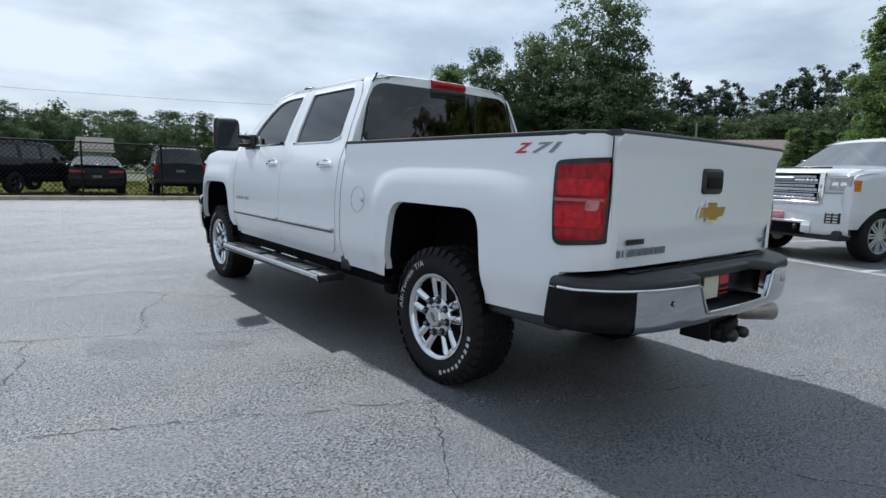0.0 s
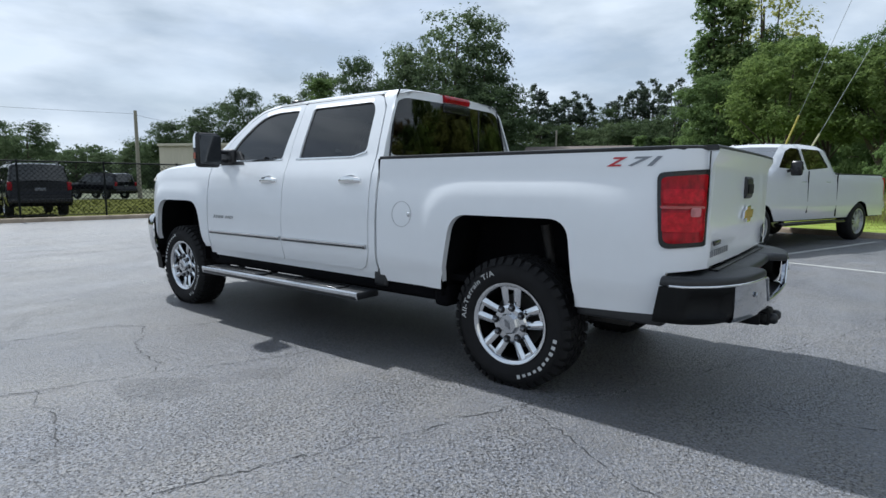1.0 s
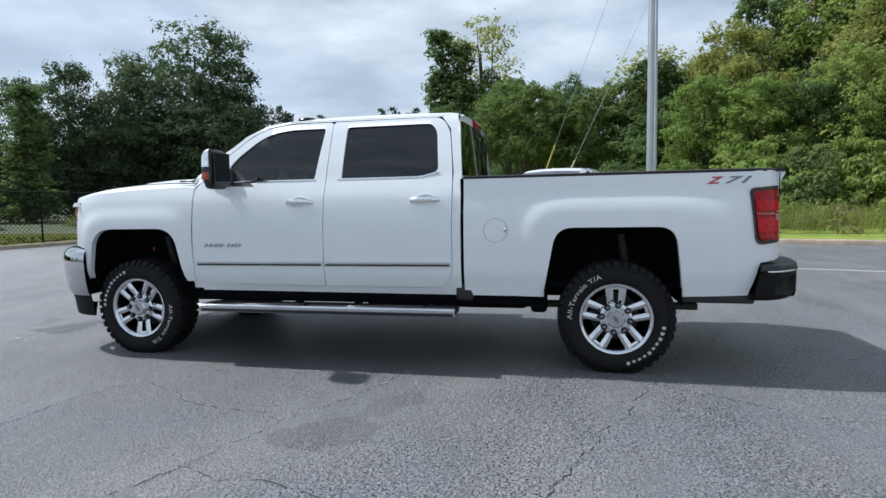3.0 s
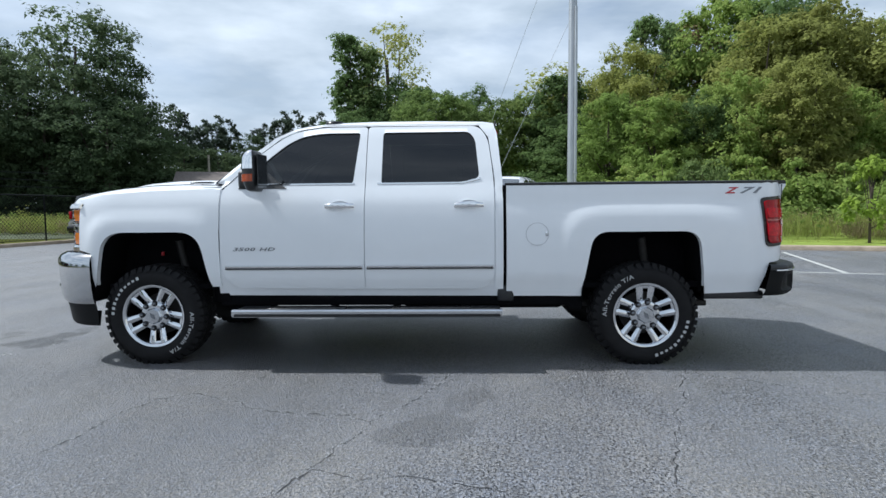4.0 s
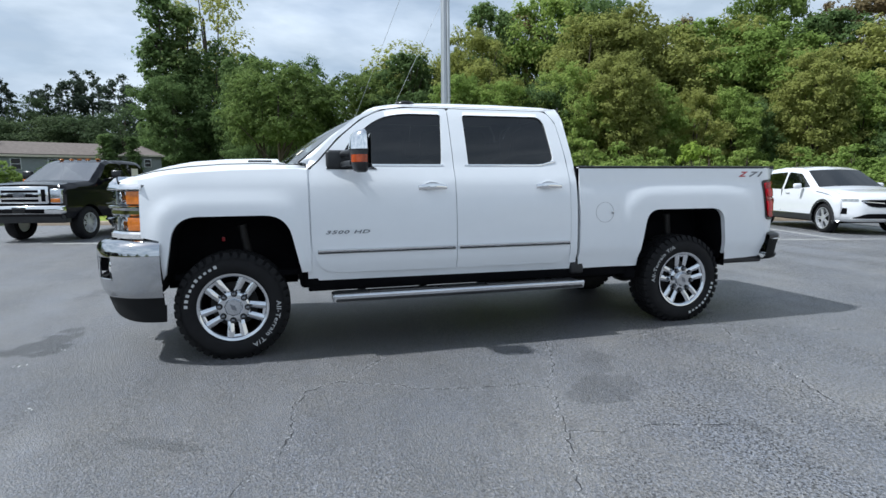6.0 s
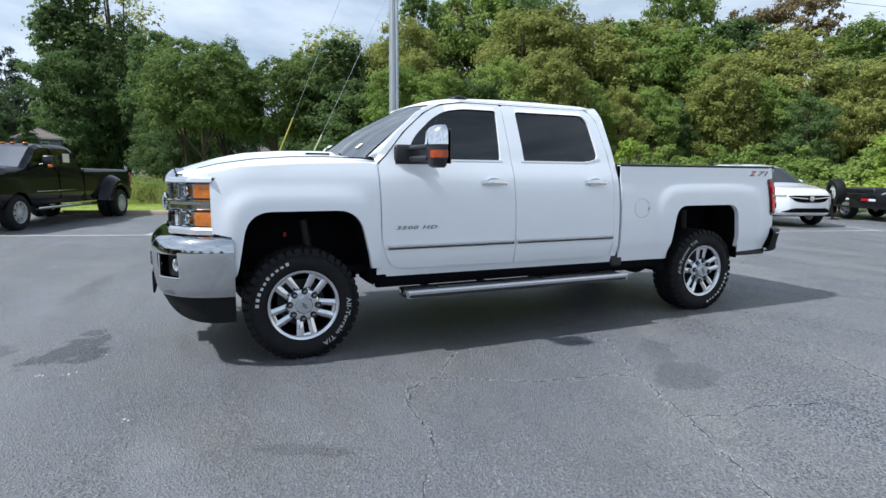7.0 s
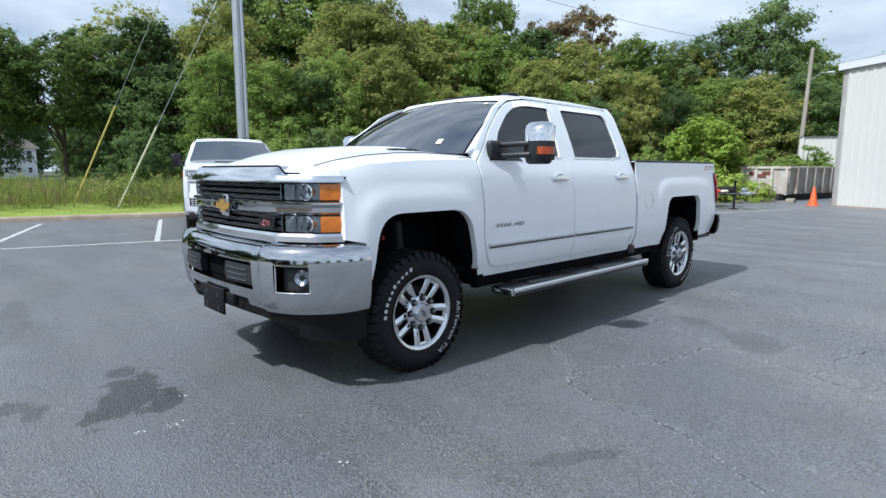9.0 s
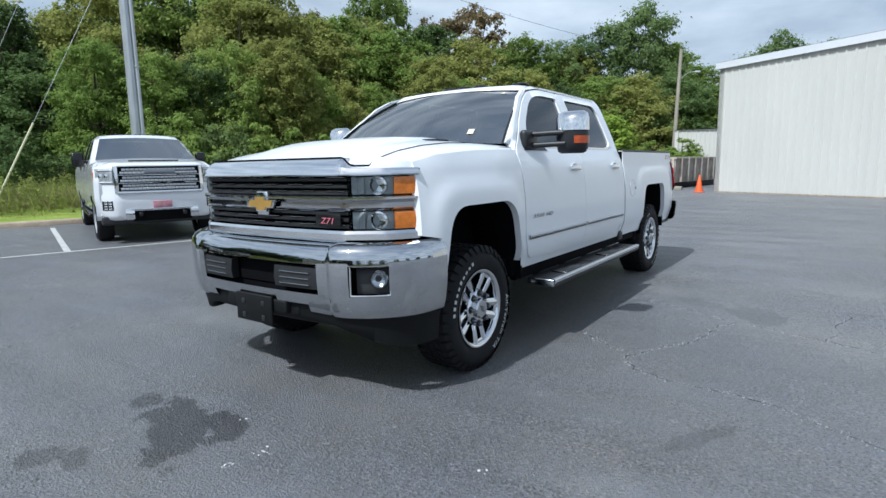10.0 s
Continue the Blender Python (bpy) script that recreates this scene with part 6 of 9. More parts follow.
def parked(name, label, category, m, top, half, belt, roof_z, arches, floor, paint, windows, strip_glass, wheel, rake=0.76, group="", bed=None, scale=1.0, screen=None):
    """A parked vehicle: two flanks cut from its outline, a skin over the top, glass, wheels. Local y points ahead, the rear axle at y = 0.
    top: (y, z) pairs from the nose over the roof to the tail. strip_glass: index pairs of top that are glass. bed: index pair left as an open black bed."""
    thing = empty(name, label, category, m @ Matrix.Scale(scale, 4), group)
    table = [(floor, 0.94 * half), (floor + 0.2, 0.985 * half), (0.75, half), (belt - 0.2, 0.985 * half), (belt, 0.945 * half), (belt + 0.06, 0.92 * half), (roof_z, rake * half)]
    line = [Vector(p) for p in top]

    def flank(y, z):
        x = lerp_table(table, z)
        best = 9.0
        for a, b in zip(line, line[1:]):
            d = b - a
            t = max(0.0, min(1.0, ((y - a.x) * d.x + (z - a.y) * d.y) / d.length_squared))
            best = min(best, math.hypot(y - a.x - t * d.x, z - a.y - t * d.y))
        r = 0.10
        if best < r:
            k = 1 - best / r
            x -= r * 0.8 * (1 - math.sqrt(max(0.0, 1 - k * k)))
        return x

    under = [(top[-1][0], floor)]
    for yc, r in arches:
        under += [p for p in arc_pts(yc, r, floor)]
    under.append((top[0][0], floor))
    outline = list(top)[::-1][:0] + list(top) + under
    clean = [outline[0]]
    for p in outline[1:]:
        if math.hypot(p[0] - clean[-1][0], p[1] - clean[-1][1]) > 0.012:
            clean.append(p)
    for mir in (False, True):
        body = part("body_side", panel(clean, flank, holes=windows, mirror=mir, step=0.085, flange=0.0), paint, thing)
        for w in windows:
            part("side_window", panel(w, lambda y, z: flank(y, z) - 0.012, mirror=mir, step=0.2, flange=0.0), TINT, thing, "dark tinted side window")
        sx = 1 if mir else -1
        for yc, r in arches:
            rows = [[(sx * x, p[0], p[1]) for x in (half * 0.975, half * 0.55)] for p in arc_pts(yc, r, floor)]
            part("wheel_well", grid_mesh(rows), DARK, thing)
            rad, rim, wid, arms, metal = wheel
            plain_wheel(thing, pose(sx * (half - wid / 2 - 0.025), yc, rad - 0.004, 0, 0, 0 if sx < 0 else 180), rad, rim, wid, arms, metal)
    rows = []
    glass_rows = []
    for i, (a, b) in enumerate(zip(line, line[1:])):
        k = max(1, int((b - a).length / 0.12))
        seg = []
        for j in range(k + 1):
            p = a.lerp(b, j / k)
            w = flank(p.x, p.y) + 0.004
            bow = 0.0 if min(a.x, b.x) > top[0][0] - 0.2 or max(a.x, b.x) < top[-1][0] + 0.2 else 0.03
            nrm = Vector((-(b - a).y, (b - a).x)).normalized()
            if nrm.dot(p - Vector((sum(q.x for q in line) / len(line), 0.8))) < 0:
                nrm = -nrm
            seg.append([(w * s, p.x + nrm.x * bow * (1 - s * s), p.y + nrm.y * bow * (1 - s * s)) for s in (-1, -0.92, -0.75, -0.5, -0.25, 0, 0.25, 0.5, 0.75, 0.92, 1)])
        if i in strip_glass:
            glass_rows.append(seg)
            rows.append([])
        elif bed and i in bed:
            rows.append([])
        else:
            rows = rows or [[]]
            rows[-1].append(seg)
    for run in rows:
        if run:
            b = bmesh.new()
            for seg in run:
                grid_mesh(seg, b)
            bmesh.ops.remove_doubles(b, verts=b.verts, dist=0.003)
            part("body_top", outward(b, (0, (arches[0][0] + arches[1][0]) / 2, 0.7)), paint, thing)
    for seg in glass_rows:
        part("window", outward(grid_mesh(seg), (0, (arches[0][0] + arches[1][0]) / 2, 0.9)), screen or TINT, thing)
    part("underside", boxes((-half * 0.9, half * 0.9, top[-1][0] + 0.15, top[0][0] - 0.15, floor - 0.02, floor + 0.06)), DARK, thing)
    part("cabin", boxes((-half * 0.62, half * 0.62, arches[0][0] + 0.2, arches[1][0] - 0.9, floor + 0.1, belt - 0.08), bevel=0.03), SEAT, thing)
    return thing


def extra(thing, name, material, *rows, bevel=0.01, label=""):
    return part(name, boxes(*rows, bevel=bevel), material, thing, label)


# white heavy-duty pickup parked nose out
HD_TOP = [(4.84, 0.56), (4.85, 0.80), (4.85, 1.10), (4.82, 1.28), (4.74, 1.37), (4.45, 1.44), (3.70, 1.50), (3.02, 1.93), (2.80, 2.00), (2.2, 2.03), (1.5, 2.01), (1.25, 1.95), (1.13, 1.46), (-1.20, 1.45), (-1.26, 1.40), (-1.26, 0.86), (-1.36, 0.80), (-1.36, 0.58)]
HD_WIN = [rounded([(3.38, 1.53), (2.96, 1.86), (2.72, 1.93), (2.42, 1.93), (2.42, 1.50)], 0.05, 3), rounded([(2.32, 1.50), (2.32, 1.93), (1.58, 1.92), (1.40, 1.56)], 0.05, 3)]
gm = pose(12.34, -0.36, 0, 0, 0, 70.5)
white2 = parked("pickup_truck", "white heavy-duty pickup with a wide chrome mesh grille parked nose out", "pickup truck", gm, HD_TOP, 1.03, 1.46, 2.03, [(0.0, 0.50), (4.03, 0.50)], 0.52, WHITE_B, HD_WIN, [6], (0.42, 0.27, 0.27, 8, ALLOY), 0.74, bed=(12,), screen=CLEAR, scale=1.023)


def nose_y(x):
    a = abs(x)
    return 5.06 - 0.03 * (a / 0.7) ** 2 - 0.20 * smoothstep(0.66, 1.02, a)


def on_nose(x0, x1, z0, z1, out, back=0.05, steps=12, lean=0.03):
    """A bar that follows the bow of the nose."""
    sec = [(-back, z0), (out - 0.01, z0), (out, z0 + (z1 - z0) * 0.2), (out - lean * (z1 - z0), z0 + (z1 - z0) * 0.8), (out - 0.01 - lean * (z1 - z0), z1), (-back, z1)]
    return sweep([x0 + (x1 - x0) * i / steps for i in range(steps + 1)], nose_y, sec)


rows = []
for i in range(41):
    x = -1.02 + 2.04 * i / 40
    fall = 0.07 * smoothstep(0.70, 1.0, abs(x))
    rows.append([(x * (1 - 0.02 * (z > 1.2)), nose_y(x) + dy, z - (fall if z > 1.3 else 0)) for dy, z in ((-0.10, 0.42), (-0.02, 0.44), (0.0, 0.52), (0.012, 0.72), (0.008, 0.86), (-0.012, 0.90), (-0.014, 1.10), (-0.03, 1.28), (-0.045, 1.36), (-0.075, 1.395), (-0.13, 1.418), (-0.28, 1.442), (-0.58, 1.460))])
part("nose", outward(grid_mesh(rows), (0, 4.2, 0.9)), WHITE_B, white2, "rounded white nose")
gr = part("grille", on_nose(-0.68, 0.68, 0.92, 1.365, 0.0), DARK, white2)
link = None
for iz in range(3):
    for kz in range(2):
        for ix in range(19 - kz):
            xx = -0.60 + 0.0667 * ix + (0.033 if kz else 0)
            zz = 0.972 + 0.140 * iz + 0.056 * kz
            if link is None:
                link = part("grille_link", boxes((-0.0315, 0.0315, -0.006, 0.012, -0.021, 0.021), bevel=0.008), ALLOY, gr)
                o = link
            else:
                o = new("grille_link", link.data)
                o.parent = gr
            o.matrix_local = pose(xx, nose_y(xx) - 0.03 * (zz - 0.97), zz)
for z0 in (1.066, 1.206):
    part("grille_bar", on_nose(-0.66, 0.66, z0, z0 + 0.012, 0.018), CHROME, gr)
for sx in (-1, 1):
    part("grille_frame", on_nose(sx * 0.665, sx * 0.725, 0.90, 1.372, 0.022, steps=4), CHROME, white2, "chrome grille surround")
part("grille_frame", on_nose(-0.69, 0.69, 0.875, 0.935, 0.030, steps=20), CHROME, white2, "chrome grille surround")
part("grille_frame", on_nose(-0.67, 0.67, 1.358, 1.380, 0.010, steps=20), CHROME, white2, "chrome grille surround")
part("emblem", on_nose(-0.25, 0.25, 1.215, 1.305, 0.020, steps=6), BADGE_GREY, white2, "dark grille emblem")
for sx in (-1, 1):
    hl = part("headlamp", on_nose(sx * 0.735, sx * 0.985, 1.055, 1.330, 0.006, steps=10), LAMP_BOWL, white2, "clear headlamp with C-shaped light bar")
    part("light_bar", on_nose(sx * 0.745, sx * 0.785, 1.07, 1.315, 0.016, steps=3), ALLOY, hl)
    for z0 in (1.075, 1.285):
        part("light_bar", on_nose(sx * 0.745, sx * 0.955, z0, z0 + 0.030, 0.015, steps=8), ALLOY, hl)
    for xc in (0.835, 0.915):
        part("projector", on_nose(sx * (xc - 0.028), sx * (xc + 0.028), 1.15, 1.235, 0.014, steps=2), CHROME, hl)
    extra(white2, "amber_corner", AMBER, (sx * 1.005 - 0.02, sx * 1.005 + 0.012, 4.62, 4.76, 1.10, 1.27), bevel=0.01)
    fg = part("fog_lamp", on_nose(sx * 0.775, sx * 0.925, 0.605, 0.790, 0.020, steps=5), TRIM, white2)
    for i in range(2):
        for k in range(4):
            xc, zc = 0.815 + 0.062 * i, 0.628 + 0.044 * k
            part("lamp_cell", on_nose(sx * (xc - 0.022), sx * (xc + 0.022), zc - 0.014, zc + 0.014, 0.026, steps=1), ALLOY, fg)
    extra(white2, "tow_hook", TRIM, (sx * 0.36 - 0.035, sx * 0.36 + 0.035, 5.03, 5.10, 0.48, 0.56), bevel=0.02)
    part("bumper_trim", on_nose(sx * 0.46, sx * 0.60, 0.440, 0.615, 0.030, steps=4), CHROME, white2, "chrome lower bumper trim")
    mr = extra(white2, "door_mirror", TRIM, (sx * 1.13 - 0.105, sx * 1.13 + 0.105, 3.05, 3.14, 1.38, 1.66), bevel=0.04, label="black tow mirror")
    part("mirror_arm", tube([(sx * 0.93, 3.10, 1.46), (sx * 1.10, 3.10, 1.50)], 0.03, 8), TRIM, mr)
    for yy in (2.52, 1.52):
        extra(white2, "door_handle", CHROME, (sx * 1.0 - 0.012, sx * 1.0 + 0.02, yy - 0.10, yy + 0.10, 1.245, 1.275), bevel=0.008)
    extra(white2, "running_board", TRIM, (sx * 0.98 - 0.09, sx * 0.98 + 0.08, 0.75, 3.35, 0.42, 0.48), bevel=0.02)
    extra(white2, "tail_lamp", RED, (sx * 0.95 - 0.05, sx * 0.95 + 0.035, -1.285, -1.12, 0.98, 1.38), bevel=0.02, label="red tail lamp")
    for seam in ((sx * 1.006 - 0.02, sx * 1.006 + 0.002, 2.365, 2.373, 0.66, 1.48), (sx * 1.006 - 0.02, sx * 1.006 + 0.002, 1.135, 1.145, 0.56, 1.44)):
        extra(white2, "door_seam", DARK, seam, bevel=0)
part("bumper_trim", on_nose(-0.50, 0.50, 0.595, 0.625, 0.032, steps=12), CHROME, white2, "chrome lower bumper trim")
part("bumper_mesh", on_nose(-0.48, 0.48, 0.40, 0.598, 0.016, steps=10), DARK, white2, "black lower intake")
extra(white2, "air_dam", PLASTIC, (-0.95, 0.95, 4.60, 4.90, 0.34, 0.50), bevel=0.03)
extra(white2, "front_plate", mat("show_plate", (0.42, 0.20, 0.23), 0.5, vary=0.5, scale=12), (-0.155, 0.155, 5.066, 5.089, 0.600, 0.750), label="red and blue decorative front plate")
extra(white2, "hood_scoop", TRIM, (-0.42, 0.42, 4.46, 4.52, 1.452, 1.482), bevel=0.008)
extra(white2, "bed_liner", PLASTIC, (-0.92, 0.92, -1.18, 1.10, 0.95, 1.02))
extra(white2, "bed_inner", PLASTIC, (-0.95, -0.90, -1.18, 1.10, 0.95, 1.455), (0.90, 0.95, -1.18, 1.10, 0.95, 1.455), bevel=0.0)
extra(white2, "rear_bumper", CHROME, (-0.98, 0.98, -1.42, -1.34, 0.60, 0.78), bevel=0.02)
for x in (-0.35, 0.0, 0.35):
    extra(white2, "roof_lamp", TRIM, (x - 0.05, x + 0.05, 2.66, 2.74, 2.028, 2.048))
part("rear_view_mirror", boxes((-0.10, 0.10, 3.02, 3.06, 1.78, 1.86), (-0.04, 0.04, 3.0, 3.04, 1.70, 1.78), bevel=0.02), TRIM, white2)

# black dual-wheel pickup
DU_TOP = [(5.28, 0.60), (5.32, 0.80), (5.30, 1.20), (5.22, 1.32), (4.9, 1.38), (4.15, 1.43), (3.45, 1.90), (3.20, 1.97), (2.5, 2.0), (1.85, 1.98), (1.66, 1.92), (1.55, 1.42), (-1.28, 1.40), (-1.33, 1.36), (-1.33, 0.85), (-1.42, 0.78), (-1.42, 0.60)]
DU_WIN = [rounded([(3.80, 1.48), (3.38, 1.84), (3.15, 1.90), (2.80, 1.90), (2.80, 1.46)], 0.04, 3), rounded([(2.70, 1.46), (2.70, 1.90), (1.92, 1.89), (1.84, 1.50)], 0.05, 3)]
dually = parked("pickup_truck", "black crew cab dual-wheel pickup with chrome grille on the stalls", "pickup truck", pose(14.94, 7.69, 0, 0, 0, 72.1), DU_TOP, 0.98, 1.42, 2.0, [(0.0, 0.50), (4.37, 0.50)], 0.55, BLACK_P, DU_WIN, [5], (0.41, 0.24, 0.26, 8, ALLOY), 0.76, bed=(11,), screen=CLEAR)
gr = extra(dually, "grille", CHROME, (-0.66, 0.66, 5.29, 5.36, 0.90, 1.30), bevel=0.03, label="chrome grille with dark slots")
for iz in range(3):
    part("grille_slot", boxes((-0.44, 0.44, 5.355, 5.368, 0.945 + 0.105 * iz, 1.005 + 0.105 * iz), bevel=0.008), DARK, gr)
for sx in (-1, 1):
    part("side_slot", boxes((sx * 0.56 - 0.05, sx * 0.56 + 0.05, 5.355, 5.368, 0.95, 1.23), bevel=0.008), DARK, gr)
    hl = extra(dually, "headlamp", CHROME_S, (sx * 0.82 - 0.13, sx * 0.82 + 0.13, 5.16, 5.33, 0.90, 1.24), bevel=0.02, label="stacked headlamp")
    part("amber_lens", boxes((sx * 0.82 - 0.11, sx * 0.82 + 0.11, 5.32, 5.34, 0.93, 1.02), bevel=0.008), AMBER, hl)
    mr = extra(dually, "door_mirror", TRIM, (sx * 1.18 - 0.13, sx * 1.18 + 0.12, 3.50, 3.60, 1.42, 1.70), bevel=0.03)
    part("mirror_lamp", boxes((sx * 1.24 - 0.05, sx * 1.24 + 0.05, 3.59, 3.61, 1.42, 1.49), bevel=0.006), AMBER, mr)
    part("mirror_arm", tube([(sx * 0.88, 3.55, 1.46), (sx * 1.10, 3.55, 1.50)], 0.03, 8), TRIM, mr)
    extra(dually, "running_board", CHROME_S, (sx * 0.97 - 0.05, sx * 0.97 + 0.05, 0.75, 3.75, 0.42, 0.49), bevel=0.03, label="chrome tube step")
    extra(dually, "body_moulding", CHROME_S, (sx * 0.978 - 0.01, sx * 0.978 + 0.012, 2.0, 3.75, 0.845, 0.865), bevel=0.004)
    arch = []
    for k in range(25):
        a = radians(6 + 168 * k / 24)
        arch.append([(sx * x, (r * (1.0 if r < 0.6 else 1.06)) * math.cos(a), 0.44 + r * math.sin(a)) for r, x in ((0.50, 1.00), (0.50, 1.20), (0.515, 1.222), (0.56, 1.232), (0.62, 1.215), (0.68, 1.165), (0.74, 1.085), (0.78, 1.01), (0.80, 0.95))])
    fl = grid_mesh(arch)
    bmesh.ops.recalc_face_normals(fl, faces=fl.faces)
    part("wheel_flare", fl, BLACK_P, dually, "wide black rear wheel flare")
    plain_wheel(dually, pose(sx * 1.12, 0.0, 0.406, 0, 0, 0 if sx < 0 else 180), 0.41, 0.24, 0.22, 8, ALLOY)
    for seam in ((sx * 0.965 - 0.02, sx * 0.965 + 0.002, 2.745, 2.755, 0.66, 1.44), (sx * 0.965 - 0.02, sx * 0.965 + 0.002, 1.575, 1.59, 0.56, 1.40)):
        extra(dually, "door_seam", DARK, seam, bevel=0)
    extra(dually, "tail_lamp", RED_D, (sx * 0.92 - 0.05, sx * 0.92 + 0.03, -1.35, -1.25, 0.92, 1.30), bevel=0.02)
extra(dually, "front_bumper", CHROME, (-1.0, 1.0, 5.22, 5.42, 0.66, 0.86), bevel=0.04, label="chrome front bumper")
extra(dually, "bumper_intake", DARK, (-0.60, 0.60, 5.41, 5.43, 0.68, 0.78))
extra(dually, "front_plate", TRIM, (-0.155, 0.155, 5.425, 5.44, 0.68, 0.82))
extra(dually, "emblem", BADGE_GREY, (-0.13, 0.13, 5.365, 5.385, 1.06, 1.15), bevel=0.03, label="oval grey emblem shape")
extra(dually, "bed_floor", PLASTIC, (-0.88, 0.88, -1.28, 1.52, 0.9, 0.96))
extra(dually, "window_sheet", CREAM, (-0.885, -0.872, 2.06, 2.36, 1.56, 1.78), bevel=0, label="white paper sheet in the rear door window")
for x in (-0.50, -0.22, 0.0, 0.22, 0.50):
    extra(dually, "roof_lamp", AMBER, (x - 0.05, x + 0.05, 3.16, 3.24, 1.988, 2.02))
extra(dually, "air_dam", PLASTIC, (-0.92, 0.92, 5.0, 5.25, 0.45, 0.66))

# boxy SUV
SU_TOP = [(3.62, 0.50), (3.66, 0.75), (3.62, 1.00), (3.52, 1.08), (3.1, 1.14), (2.55, 1.18), (2.02, 1.70), (1.80, 1.78), (0.9, 1.83), (-0.6, 1.81), (-0.86, 1.76), (-1.00, 1.22), (-1.03, 0.86), (-1.12, 0.78), (-1.12, 0.50)]
SU_WIN = [rounded([(2.28, 1.22), (1.90, 1.64), (1.32, 1.66), (1.32, 1.20)], 0.04, 3), rounded([(1.22, 1.20), (1.22, 1.66), (0.38, 1.66), (0.38, 1.20)], 0.04, 3), rounded([(0.24, 1.22), (0.24, 1.66), (-0.66, 1.64), (-0.76, 1.24)], 0.05, 3)]


def suv(m, label, paint, group="", scale=1.0, metal=None):
    s = parked("suv", label, "suv", m, SU_TOP, 0.93, 1.17, 1.83, [(0.0, 0.43), (2.78, 0.43)], 0.40, paint, SU_WIN, [5, 10], (0.375, 0.23, 0.24, 5, metal or CHROME_S), 0.80, group, scale=scale)
    for sx in (-1, 1):
        extra(s, "roof_rail", TRIM, (sx * 0.66 - 0.02, sx * 0.66 + 0.02, -0.55, 1.55, 1.82, 1.875), bevel=0.01, label="black roof rail")
        extra(s, "tail_lamp", RED, (sx * 0.83 - 0.06, sx * 0.83 + 0.07, -1.06, -0.93, 0.92, 1.20), bevel=0.02, label="red tail lamp")
        extra(s, "headlamp", CHROME_S, (sx * 0.70 - 0.12, sx * 0.70 + 0.12, 3.55, 3.67, 0.82, 1.0), bevel=0.03)
        extra(s, "door_mirror", TRIM, (sx * 1.02 - 0.09, sx * 1.02 + 0.09, 2.02, 2.12, 1.16, 1.33), bevel=0.03)
        extra(s, "side_cladding", TRIM, (sx * 0.925 - 0.01, sx * 0.925 + 0.012, 0.45, 2.30, 0.55, 0.64), bevel=0.006)
        for yy in (1.42, 0.50):
            extra(s, "door_handle", TRIM, (sx * 0.915 - 0.01, sx * 0.915 + 0.02, yy - 0.09, yy + 0.09, 1.02, 1.05), bevel=0.008)
    extra(s, "rear_bumper", TRIM, (-0.90, 0.90, -1.17, -1.05, 0.48, 0.66), bevel=0.03)
    extra(s, "rear_plate", BADGE_GREY, (-0.155, 0.155, -1.045, -1.03, 0.90, 1.0), bevel=0.004)
    extra(s, "rear_wiper", TRIM, (-0.02, 0.32, -0.99, -0.97, 1.24, 1.26), bevel=0.004)
    extra(s, "front_bumper", TRIM, (-0.90, 0.90, 3.58, 3.72, 0.45, 0.64), bevel=0.03)
    return s


suv(pose(16.87, 15.55, 0, 0, 0, -107.5), "pewter grey boxy SUV parked before the fence", GREY_P, scale=1.06, metal=ALLOY)
suv(pose(2.95, 21.6, 0.05, 0, 0, -8), "black SUV seen from behind through the fence", BLACK_P, "cars behind the fence")
suv(pose(-2.85, 23.2, 0.05, 0, 0, -42), "large black SUV behind the chain-link fence", BLACK_P, "cars behind the fence", 1.05)

# low black coupe behind the fence
CO_TOP = [(3.55, 0.35), (3.58, 0.60), (3.45, 0.76), (2.6, 0.92), (2.25, 0.96), (1.45, 1.34), (1.1, 1.40), (0.5, 1.40), (-0.40, 1.10), (-0.85, 1.06), (-0.98, 0.98), (-1.02, 0.60), (-1.0, 0.35)]
CO_WIN = [rounded([(1.95, 1.02), (1.38, 1.29), (0.62, 1.31), (0.10, 1.06), (0.3, 1.0)], 0.05, 3)]
coupe = parked("car", "low black coupe seen from behind through the fence", "car", pose(0.32, 22.6, 0.05, 0, 0, -7), CO_TOP, 0.95, 0.98, 1.40, [(0.0, 0.37), (2.72, 0.37)], 0.24, BLACK_P, CO_WIN, [4, 7], (0.34, 0.24, 0.25, 5, TRIM), 0.72, "cars behind the fence")
for sx in (-1, 1):
    extra(coupe, "tail_lamp", RED_D, (sx * 0.62 - 0.24, sx * 0.62 + 0.24, -1.05, -0.95, 0.80, 0.90), bevel=0.02)
    extra(coupe, "door_mirror", TRIM, (sx * 1.0 - 0.08, sx * 1.0 + 0.08, 1.62, 1.70, 0.98, 1.10), bevel=0.03)
extra(coupe, "number_plate", BADGE_GREY, (-0.155, 0.155, -1.045, -1.02, 0.62, 0.72))
extra(coupe, "tail_spoiler", BLACK_P, (-0.70, 0.70, -1.0, -0.80, 1.07, 1.10), bevel=0.012)
for px, py, rz in ((9.0, 47.0, -10), (14.8, 44.5, 20)):
    suv(pose(px, py, 0.0, 0, 0, rz), "dark SUV parked far off beyond the fence", BLACK_P, "cars behind the fence", 1.05)

